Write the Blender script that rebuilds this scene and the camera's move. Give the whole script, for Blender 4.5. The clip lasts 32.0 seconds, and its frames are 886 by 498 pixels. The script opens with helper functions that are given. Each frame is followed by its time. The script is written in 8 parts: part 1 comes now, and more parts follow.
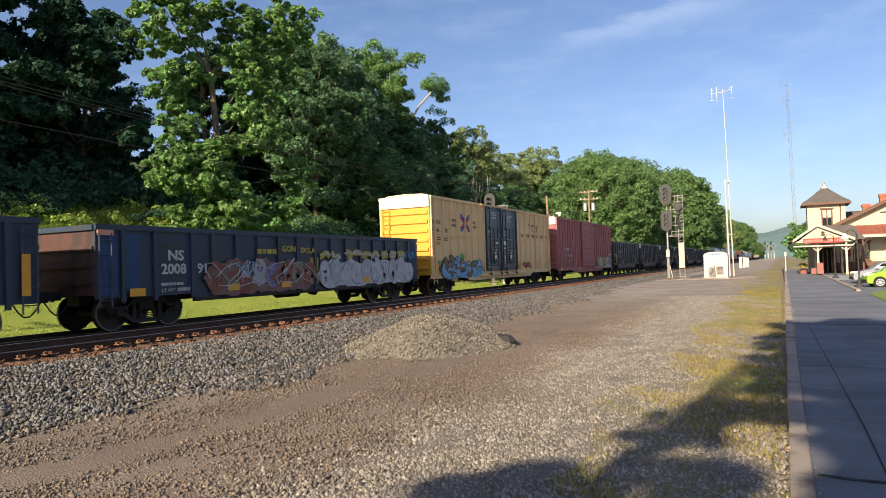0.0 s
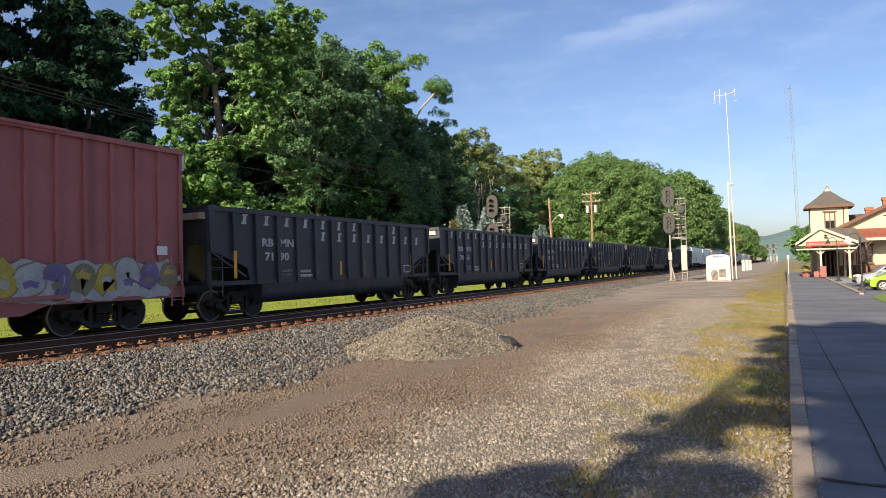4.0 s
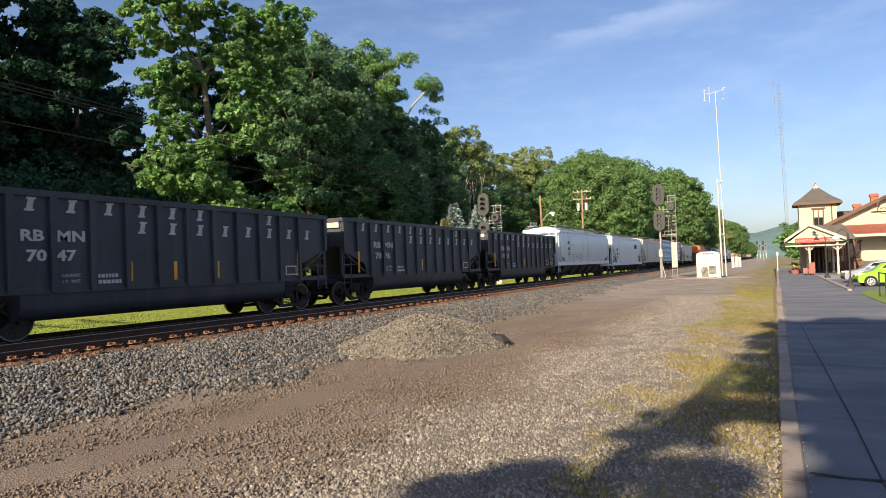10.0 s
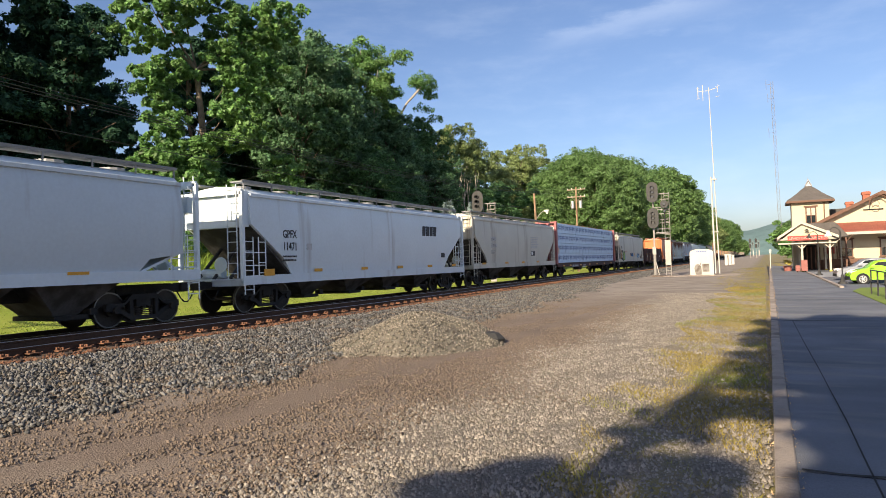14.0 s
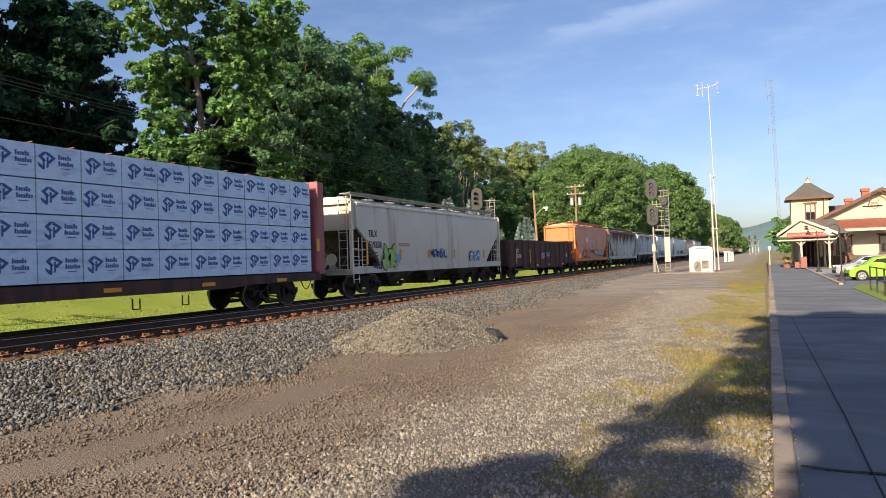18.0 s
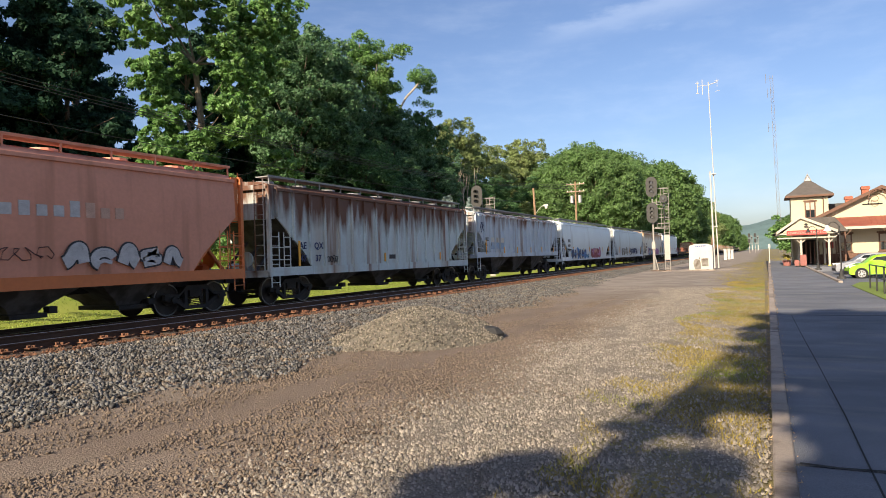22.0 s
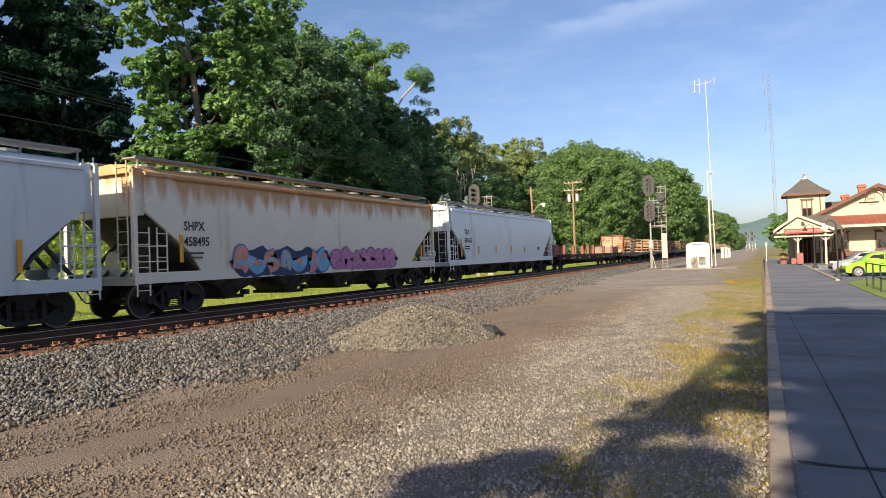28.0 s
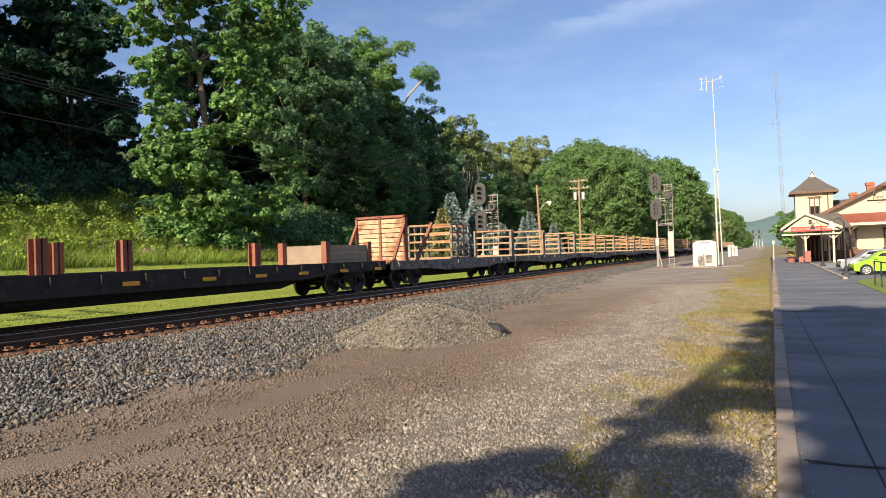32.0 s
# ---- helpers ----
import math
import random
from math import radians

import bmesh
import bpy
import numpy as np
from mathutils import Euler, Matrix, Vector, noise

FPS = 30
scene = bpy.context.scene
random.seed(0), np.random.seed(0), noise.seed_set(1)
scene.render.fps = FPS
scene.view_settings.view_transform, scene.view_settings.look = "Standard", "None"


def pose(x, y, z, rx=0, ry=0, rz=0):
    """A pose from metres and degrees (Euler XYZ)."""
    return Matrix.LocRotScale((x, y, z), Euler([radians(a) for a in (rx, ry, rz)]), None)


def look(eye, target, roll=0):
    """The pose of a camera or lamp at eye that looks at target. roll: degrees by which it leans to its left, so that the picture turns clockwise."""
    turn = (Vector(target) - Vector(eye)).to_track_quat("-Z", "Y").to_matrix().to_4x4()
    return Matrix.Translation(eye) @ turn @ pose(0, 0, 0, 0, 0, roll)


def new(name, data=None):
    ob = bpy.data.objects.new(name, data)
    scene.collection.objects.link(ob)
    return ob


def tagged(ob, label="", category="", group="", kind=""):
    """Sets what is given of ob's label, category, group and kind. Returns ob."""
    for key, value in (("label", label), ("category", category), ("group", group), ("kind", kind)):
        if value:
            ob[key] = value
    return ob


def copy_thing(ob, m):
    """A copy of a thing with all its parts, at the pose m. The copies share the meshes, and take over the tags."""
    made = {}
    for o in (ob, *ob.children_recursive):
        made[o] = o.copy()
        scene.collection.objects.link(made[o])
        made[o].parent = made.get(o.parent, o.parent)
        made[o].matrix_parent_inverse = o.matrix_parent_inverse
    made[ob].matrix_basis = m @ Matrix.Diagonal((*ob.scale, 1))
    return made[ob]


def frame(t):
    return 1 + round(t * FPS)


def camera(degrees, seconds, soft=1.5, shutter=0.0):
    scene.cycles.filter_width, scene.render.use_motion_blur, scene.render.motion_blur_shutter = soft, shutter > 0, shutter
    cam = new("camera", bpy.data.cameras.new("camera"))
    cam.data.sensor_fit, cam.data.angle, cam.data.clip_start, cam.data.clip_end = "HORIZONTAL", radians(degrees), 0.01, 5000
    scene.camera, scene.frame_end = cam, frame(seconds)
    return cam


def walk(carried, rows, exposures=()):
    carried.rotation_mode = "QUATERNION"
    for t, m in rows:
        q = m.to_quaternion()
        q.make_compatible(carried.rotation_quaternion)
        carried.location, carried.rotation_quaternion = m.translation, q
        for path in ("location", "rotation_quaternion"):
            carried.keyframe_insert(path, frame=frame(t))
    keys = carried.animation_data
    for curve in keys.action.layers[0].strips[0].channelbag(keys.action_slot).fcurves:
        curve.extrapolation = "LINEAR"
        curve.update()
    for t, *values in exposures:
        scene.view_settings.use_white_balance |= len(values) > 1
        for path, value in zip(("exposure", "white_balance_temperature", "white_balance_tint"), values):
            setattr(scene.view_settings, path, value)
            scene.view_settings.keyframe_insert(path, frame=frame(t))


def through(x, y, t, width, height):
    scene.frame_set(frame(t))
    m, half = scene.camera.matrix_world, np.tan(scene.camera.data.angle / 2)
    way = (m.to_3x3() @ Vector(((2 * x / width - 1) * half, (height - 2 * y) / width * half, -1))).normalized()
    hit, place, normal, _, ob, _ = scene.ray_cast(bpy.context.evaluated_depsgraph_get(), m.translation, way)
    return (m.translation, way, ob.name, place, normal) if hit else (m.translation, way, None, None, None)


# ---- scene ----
cam = camera(67.2, 32.0, soft=0.7, shutter=0.06)
EYE = 1.36
VIEW = (
    (0, 91.487, 1.698, 26.817), (0.5, 91.461, 1.731, 26.794), (1, 91.462, 1.735, 26.803), (1.5, 91.483, 1.709, 26.817),
    (2, 91.511, 1.664, 26.854), (2.5, 91.560, 1.616, 26.919), (3, 91.610, 1.501, 26.966), (3.5, 91.632, 1.467, 27.002),
    (5.5, 91.645, 1.614, 26.923), (6, 91.633, 1.695, 26.888), (6.5, 91.619, 1.752, 26.840), (7, 91.634, 1.789, 26.756),
    (7.5, 91.632, 1.840, 26.683), (8, 91.586, 1.825, 26.557), (8.5, 91.542, 1.828, 26.416), (9, 91.507, 1.848, 26.353),
    (9.5, 91.477, 1.818, 26.323), (10, 91.463, 1.754, 26.266), (10.5, 91.460, 1.650, 26.173), (11, 91.468, 1.650, 26.108),
    (11.5, 91.455, 1.691, 26.045), (12, 91.406, 1.727, 25.910), (12.5, 91.386, 1.772, 25.817), (13, 91.374, 1.778, 25.809),
    (13.5, 91.319, 1.748, 25.815), (14, 91.250, 1.777, 25.774), (14.5, 91.215, 1.759, 25.685), (16.5, 91.046, 1.852, 25.529),
    (17, 91.007, 1.785, 25.575), (17.5, 90.981, 1.775, 25.626), (18, 90.999, 1.832, 25.726), (18.5, 91.015, 1.803, 25.863),
    (19, 91.010, 1.702, 25.927), (19.5, 90.946, 1.639, 25.901), (20, 90.877, 1.723, 25.862), (20.5, 90.830, 1.766, 25.820),
    (21, 90.803, 1.788, 25.779), (21.5, 90.780, 1.799, 25.740), (22, 90.797, 1.798, 25.710), (22.5, 90.816, 1.760, 25.665),
    (23, 90.846, 1.727, 25.603), (23.5, 90.876, 1.678, 25.521), (24, 90.898, 1.658, 25.464), (24.5, 90.910, 1.699, 25.439),
    (25, 90.906, 1.812, 25.435), (25.5, 90.865, 1.842, 25.431), (27.5, 90.681, 1.874, 25.464), (28, 90.677, 1.861, 25.499),
    (28.5, 90.683, 1.858, 25.571), (29, 90.701, 1.879, 25.671), (29.5, 90.704, 1.865, 25.752), (30, 90.681, 1.822, 25.823),
    (30.5, 90.646, 1.875, 25.889), (31, 90.625, 1.926, 25.927), (31.5, 90.608, 1.903, 25.966), (32, 90.552, 1.885, 26.004),
)
walk(cam, [(t, pose(0, 0, EYE, rx, ry, rz)) for t, rx, ry, rz in VIEW])

# ---- light ----
SUN_WAY = Vector((0.11, 0.88, -0.46)).normalized()
sun_data = bpy.data.lights.new("sun", "SUN")
sun_data.energy, sun_data.angle, sun_data.color = 5.0, radians(0.6), (1.0, 0.84, 0.62)
sun = new("sun", sun_data)
sun.matrix_world = look((0, 0, 60), Vector((0, 0, 60)) + SUN_WAY)
world = bpy.data.worlds.new("sky")
scene.world = world
world.use_nodes = True
wn, wl = world.node_tree.nodes, world.node_tree.links
wn.clear()
sky = wn.new("ShaderNodeTexSky")
sky.sky_type, sky.sun_disc = "NISHITA", False
sky.sun_elevation = math.asin(-SUN_WAY.z)
sky.sun_rotation = math.atan2(-SUN_WAY.x, -SUN_WAY.y)
sky.air_density, sky.dust_density, sky.ozone_density = 1.0, 1.4, 2.4
geo = wn.new("ShaderNodeTexCoord")
stretch = wn.new("ShaderNodeMapping")
stretch.inputs["Scale"].default_value = (5.0, 2.0, 16.0)
wisp = wn.new("ShaderNodeTexNoise")
wisp.inputs["Scale"].default_value, wisp.inputs["Detail"].default_value, wisp.inputs["Roughness"].default_value = 1.6, 7.0, 0.6


def sky_calc(kind, a, c=0.0, d=0.0):
    q = wn.new("ShaderNodeMath")
    q.operation = kind
    for i, v in enumerate((a, c, d)):
        if isinstance(v, float):
            q.inputs[i].default_value = v
        else:
            wl.new(v, q.inputs[i])
    return q.outputs[0]


def sky_along(axis):
    q = wn.new("ShaderNodeVectorMath")
    q.operation = "DOT_PRODUCT"
    q.inputs[1].default_value = axis
    wl.new(geo.outputs["Generated"], q.inputs[0])
    return q.outputs["Value"]


def sky_fall(v, near, far):
    q = wn.new("ShaderNodeMapRange")
    q.interpolation_type = "SMOOTHSTEP"
    q.inputs["From Min"].default_value, q.inputs["From Max"].default_value = near, far
    q.inputs["To Min"].default_value, q.inputs["To Max"].default_value = 1.0, 0.0
    wl.new(v, q.inputs["Value"])
    return q.outputs["Result"]


# one thin streak of high cloud, and a trace of haze everywhere
drift = sky_calc("MULTIPLY", sky_calc("SUBTRACT", wisp.outputs["Fac"], 0.5), 0.075)
across = sky_calc("ABSOLUTE", sky_calc("ADD", sky_along((0.045, 0.333, -0.942)), drift))
lengthwise = sky_calc("ABSOLUTE", sky_along((0.988, 0.131, 0.093)))
streak_mask = sky_calc("MULTIPLY", sky_fall(across, 0.001, 0.022), sky_fall(lengthwise, 0.05, 0.17))
haze = sky_fall(wisp.outputs["Fac"], 0.75, 0.40)
streak_amount = sky_calc("ADD", sky_calc("MULTIPLY", streak_mask, 0.11), sky_calc("MULTIPLY", haze, 0.07))
cloud = wn.new("ShaderNodeMix")
cloud.data_type = "RGBA"
cloud.inputs["B"].default_value = (9.5, 10.0, 10.8, 1)
back = wn.new("ShaderNodeBackground")
back.inputs["Strength"].default_value = 0.079
out = wn.new("ShaderNodeOutputWorld")
wl.new(geo.outputs["Generated"], stretch.inputs["Vector"])
wl.new(stretch.outputs["Vector"], wisp.inputs["Vector"])
wl.new(streak_amount, cloud.inputs["Factor"])
tint = wn.new("ShaderNodeMix")
tint.data_type, tint.blend_type = "RGBA", "MULTIPLY"
tint.inputs["Factor"].default_value = 1.0
tint.inputs["B"].default_value = (0.965, 0.96, 1.085, 1)
wl.new(sky.outputs["Color"], tint.inputs["A"])
wl.new(tint.outputs["Result"], cloud.inputs["A"])
wl.new(cloud.outputs["Result"], back.inputs["Color"])
wl.new(back.outputs["Background"], out.inputs["Surface"])
scene.view_settings.exposure = 0.85


# ---- materials ----
def surface(name, colour, rough=0.8, metal=0.0, vary=0.25, scale=3.0, grain=40.0, bump=0.15, dirt=None, dirt_at=0.62,
            streak=(1, 1, 1), second=None, second_at=0.55, island=0.0, spec=0.4, through=0.0, each=0.0, soft=0.12, run=None, run_colour=(0.2, 0.08, 0.04)):
    """A painted, mineral or leafy surface: base colour with two scales of variation, optional stains and a second tone."""
    m = bpy.data.materials.new(name)
    m.use_nodes = True
    n, l = m.node_tree.nodes, m.node_tree.links
    b = n["Principled BSDF"]
    b.inputs["Roughness"].default_value, b.inputs["Metallic"].default_value = rough, metal
    b.inputs["Specular IOR Level"].default_value = spec
    at = n.new("ShaderNodeTexCoord")

    def cloudy(s, detail=4.0, squeeze=(1, 1, 1)):
        mp, t = n.new("ShaderNodeMapping"), n.new("ShaderNodeTexNoise")
        mp.inputs["Scale"].default_value = squeeze
        t.inputs["Scale"].default_value, t.inputs["Detail"].default_value = s, detail
        l.new(at.outputs["Object"], mp.inputs["Vector"])
        l.new(mp.outputs["Vector"], t.inputs["Vector"])
        return t.outputs["Fac"]

    def mix(a, c, f, kind="MIX"):
        x = n.new("ShaderNodeMix")
        x.data_type, x.blend_type = "RGBA", kind
        for socket, value in (("A", a), ("B", c)):
            if isinstance(value, tuple):
                x.inputs[socket].default_value = (*value, 1)
            else:
                l.new(value, x.inputs[socket])
        if isinstance(f, float):
            x.inputs["Factor"].default_value = f
        else:
            l.new(f, x.inputs["Factor"])
        return x.outputs["Result"]

    def step(v, lo, hi):
        r = n.new("ShaderNodeMapRange")
        r.inputs["From Min"].default_value, r.inputs["From Max"].default_value = lo, hi
        l.new(v, r.inputs["Value"])
        return r.outputs["Result"]

    dark = tuple(c * (1 - vary) for c in colour)
    lite = tuple(min(1, c * (1 + vary)) for c in colour)
    big, fine = cloudy(scale), cloudy(grain, 3.0)
    tone = mix(dark, lite, step(big, 0.3, 0.7))
    tone = mix(tone, mix(dark, lite, step(fine, 0.3, 0.7)), 0.45)
    if second:
        tone = mix(tone, second, step(cloudy(scale * 0.55, 6.0, streak), second_at - soft, second_at + soft))
    if dirt:
        tone = mix(tone, dirt, step(cloudy(scale * 1.3, 8.0, streak), dirt_at - soft * 0.6, dirt_at + soft * 0.8))
    if run:
        # stains that start at the upper edge and run down between two heights
        low_z, high_z, amount = run
        sep = n.new("ShaderNodeSeparateXYZ")
        l.new(at.outputs["Object"], sep.inputs["Vector"])
        reach = n.new("ShaderNodeMath")
        reach.operation = "MULTIPLY_ADD"
        l.new(step(sep.outputs["Z"], low_z, high_z), reach.inputs[0])
        reach.inputs[1].default_value = amount
        l.new(cloudy(1.5, 10.0, (1.3, 1.3, 0.24)), reach.inputs[2])
        patchy = n.new("ShaderNodeMath")
        patchy.operation = "ADD"
        l.new(reach.outputs[0], patchy.inputs[0])
        l.new(step(cloudy(0.55, 3.0, (1, 1, 0.3)), -1.3, 2.3), patchy.inputs[1])
        tone = mix(tone, run_colour, step(patchy.outputs[0], 1.22, 1.42))
    if island or each:
        if island:
            g = n.new("ShaderNodeNewGeometry")
            chance = g.outputs["Random Per Island"]
        else:
            g = n.new("ShaderNodeObjectInfo")
            chance = g.outputs["Random"]
        hsv = n.new("ShaderNodeHueSaturation")
        k = island or each
        r = n.new("ShaderNodeMapRange")
        r.inputs["To Min"].default_value, r.inputs["To Max"].default_value = 1 - k, 1 + k
        l.new(chance, r.inputs["Value"])
        l.new(r.outputs["Result"], hsv.inputs["Value"])
        l.new(tone, hsv.inputs["Color"])
        tone = hsv.outputs["Color"]
    l.new(tone, b.inputs["Base Color"])
    if bump:
        bp = n.new("ShaderNodeBump")
        bp.inputs["Strength"].default_value, bp.inputs["Distance"].default_value = bump, 0.03
        l.new(fine, bp.inputs["Height"])
        l.new(bp.outputs["Normal"], b.inputs["Normal"])
    if through:
        tr, sm = n.new("ShaderNodeBsdfTranslucent"), n.new("ShaderNodeMixShader")
        sm.inputs["Fac"].default_value = through
        l.new(tone, tr.inputs["Color"])
        l.new(b.outputs["BSDF"], sm.inputs[1])
        l.new(tr.outputs["BSDF"], sm.inputs[2])
        l.new(sm.outputs["Shader"], n["Material Output"].inputs["Surface"])
    return m


def glass(name, colour=(0.02, 0.025, 0.03), rough=0.06):
    return surface(name, colour, rough, 0.0, 0.1, 1.0, 5.0, 0.0, spec=0.9)


STREAK = (1.6, 1.6, 0.14)
M = dict(
    leaf=surface("leaf", (0.155, 0.295, 0.088), 0.5, vary=0.35, scale=0.25, grain=2.0, bump=0, island=0.5, through=0.42, second=(0.180, 0.295, 0.082), second_at=0.58),
    leaf_warm=surface("leaf_warm", (0.230, 0.290, 0.110), 0.55, vary=0.35, scale=0.25, grain=2.0, bump=0, island=0.4, through=0.4),
    leaf_mid=surface("leaf_mid", (0.108, 0.212, 0.088), 0.65, spec=0.2, vary=0.35, scale=0.25, grain=2.0, bump=0, island=0.5, through=0.45),
    leaf_deep=surface("leaf_deep", (0.125, 0.232, 0.112), 0.5, vary=0.35, scale=0.25, grain=2.0, bump=0, island=0.55, through=0.5),
    # leaf colour darkened to stand for shade, for the wood and brush at left
    leaf_shaded=surface("leaf_shaded", (0.044, 0.100, 0.058), 0.75, spec=0.15, vary=0.35, scale=0.25, grain=2.0, bump=0, island=0.5, through=0.4),
    leaf_far=surface("leaf_far", (0.150, 0.255, 0.085), 0.55, vary=0.3, scale=0.25, grain=2.0, bump=0, island=0.35, through=0.42),
    weed=surface("weed", (0.275, 0.370, 0.062), 0.6, vary=0.4, scale=0.3, grain=2.0, bump=0, island=0.5, through=0.4, second=(0.225, 0.285, 0.060), second_at=0.60),
    spruce=surface("spruce", (0.200, 0.265, 0.255), 0.6, vary=0.3, scale=1.0, grain=5.0, bump=0, island=0.4, through=0.1),
    spruce_dry=surface("spruce_dry", (0.220, 0.215, 0.110), 0.6, vary=0.3, scale=1.0, grain=5.0, bump=0, island=0.4, through=0.1),
    bark=surface("bark", (0.16, 0.12, 0.085), 0.9, vary=0.35, scale=3, grain=25, bump=0.5, streak=(3, 3, 0.6), dirt=(0.06, 0.05, 0.04)),
    bark_warm=surface("bark_warm", (0.175, 0.140, 0.105), 0.9, vary=0.3, scale=3, grain=25, bump=0.5, streak=(3, 3, 0.6), dirt=(0.09, 0.07, 0.055)),
    bark_pale=surface("bark_pale", (0.42, 0.36, 0.28), 0.9, vary=0.3, scale=3, grain=25, bump=0.4),
    lawn=surface("lawn", (0.155, 0.210, 0.030), 0.9, vary=0.2, scale=0.5, grain=14.0, bump=0.6),
    stone=surface("stone", (0.108, 0.106, 0.102), 0.85, vary=0.35, scale=4, grain=60, bump=0.3, island=0.85, second=(0.165, 0.130, 0.092), second_at=0.62),
    stone_fine=surface("stone_fine", (0.245, 0.215, 0.178), 0.9, vary=0.35, scale=4, grain=60, bump=0.2, island=0.48),
    stone_brown=surface("stone_brown", (0.155, 0.114, 0.084), 0.9, vary=0.3, scale=3, grain=60, bump=0.2, island=0.65),
    clod=surface("clod", (0.160, 0.124, 0.095), 0.95, vary=0.2, scale=3, grain=60, bump=0.3, island=0.28),
    asphalt=surface("asphalt", (0.152, 0.160, 0.182), 0.85, vary=0.3, scale=0.9, grain=70, bump=0.6, dirt=(0.205, 0.200, 0.195), dirt_at=0.62, second=(0.100, 0.107, 0.125), second_at=0.56, streak=(0.5, 1.6, 1)),
    concrete=surface("concrete", (0.300, 0.250, 0.208), 0.9, vary=0.22, scale=2.0, grain=60, bump=0.3, dirt=(0.13, 0.10, 0.08), dirt_at=0.58, each=0.15),
    heap=surface("heap", (0.190, 0.168, 0.134), 0.9, vary=0.35, scale=4, grain=60, bump=0.2, island=0.6),
    rail=surface("rail", (0.085, 0.050, 0.033), 0.75, 0.3, vary=0.3, scale=2, grain=30, bump=0.2),
    rail_head=surface("rail_head", (0.48, 0.46, 0.44), 0.32, 1.0, vary=0.15, scale=2, grain=30, bump=0.05),
    tie=surface("tie", (0.060, 0.042, 0.032), 0.9, vary=0.4, scale=2, grain=30, bump=0.5, each=0.3),
    plate=surface("plate", (0.205, 0.098, 0.054), 0.85, 0.1, vary=0.4, scale=6, grain=40, bump=0.3, each=0.3, dirt=(0.10, 0.06, 0.04), dirt_at=0.58),
    steel_dark=surface("steel_dark", (0.030, 0.027, 0.025), 0.75, 0.2, vary=0.4, scale=2, grain=25, bump=0.2, dirt=(0.07, 0.05, 0.035)),
    wheel=surface("wheel", (0.050, 0.040, 0.033), 0.6, 0.4, vary=0.35, scale=2, grain=25, bump=0.2),
    tread=surface("tread", (0.20, 0.19, 0.18), 0.45, 0.9, vary=0.2, bump=0),
    black_paint=surface("black_paint", (0.033, 0.041, 0.054), 0.5, vary=0.3, scale=0.8, grain=14, bump=0.08, dirt=(0.056, 0.060, 0.070), dirt_at=0.6, streak=STREAK),
    blue_black=surface("blue_black", (0.030, 0.046, 0.074), 0.5, vary=0.3, scale=0.8, grain=14, bump=0.08, dirt=(0.05, 0.05, 0.055), dirt_at=0.6, streak=STREAK),
    blue_panel=surface("blue_panel", (0.025, 0.065, 0.16), 0.6, vary=0.3, scale=1.2, grain=14, bump=0.08, dirt=(0.05, 0.045, 0.045), dirt_at=0.58, streak=STREAK),
    yellow=surface("yellow", (0.76, 0.545, 0.275), 0.6, vary=0.1, scale=0.8, grain=10, bump=0.08, dirt=(0.60, 0.40, 0.19), dirt_at=0.62, streak=STREAK),
    yellow_end=surface("yellow_end", (0.62, 0.32, 0.04), 0.55, vary=0.08, scale=0.8, grain=10, bump=0.06),
    maroon=surface("maroon", (0.365, 0.128, 0.128), 0.6, vary=0.15, scale=0.8, grain=10, bump=0.08, dirt=(0.27, 0.095, 0.092), dirt_at=0.6, streak=STREAK),
    brown_red=surface("brown_red", (0.090, 0.042, 0.036), 0.75, vary=0.3, scale=1.2, grain=14, bump=0.15, dirt=(0.045, 0.03, 0.028), dirt_at=0.55, streak=STREAK),
    grey_car=surface("grey_car", (0.60, 0.665, 0.70), 0.36, vary=0.07, scale=0.7, grain=10, bump=0.06, dirt=(0.38, 0.37, 0.36), dirt_at=0.64, streak=STREAK),
    pale_car=surface("pale_car", (0.71, 0.775, 0.81), 0.36, vary=0.06, scale=0.7, grain=10, bump=0.06, dirt=(0.44, 0.44, 0.43), dirt_at=0.66, streak=STREAK),
    beige_car=surface("beige_car", (0.60, 0.575, 0.495), 0.5, vary=0.08, scale=0.7, grain=10, bump=0.06, dirt=(0.38, 0.33, 0.26), dirt_at=0.62, streak=STREAK),
    stained_car=surface("stained_car", (0.76, 0.71, 0.60), 0.5, vary=0.08, scale=0.7, grain=10, bump=0.06, dirt=(0.56, 0.46, 0.32), dirt_at=0.68, streak=STREAK, run=(2.7, 4.1, 0.52), run_colour=(0.52, 0.31, 0.14)),
    rusty_car=surface("rusty_car", (0.52, 0.60, 0.60), 0.6, vary=0.12, scale=0.75, grain=10, bump=0.15, second=(0.40, 0.33, 0.25), second_at=0.60, dirt=(0.20, 0.095, 0.055), dirt_at=0.61, streak=(1.9, 1.9, 0.16), soft=0.10, run=(1.5, 4.1, 0.50), run_colour=(0.125, 0.055, 0.032)),
    ribbed_car=surface("ribbed_car", (0.51, 0.58, 0.64), 0.6, vary=0.12, scale=0.8, grain=10, bump=0.1, dirt=(0.30, 0.25, 0.22), dirt_at=0.60, streak=STREAK, run=(2.6, 4.1, 0.33), run_colour=(0.19, 0.095, 0.060)),
    potash_end=surface("potash_end", (0.60, 0.185, 0.060), 0.55, vary=0.1, scale=0.8, grain=10, bump=0.06),
    potash=surface("potash", (0.66, 0.305, 0.205), 0.6, vary=0.1, scale=0.8, grain=10, bump=0.08, dirt=(0.46, 0.21, 0.13), dirt_at=0.6, streak=STREAK),
    under=surface("under", (0.10, 0.092, 0.085), 0.8, vary=0.3, scale=1.5, grain=14, bump=0.1, dirt=(0.05, 0.042, 0.036), dirt_at=0.5),
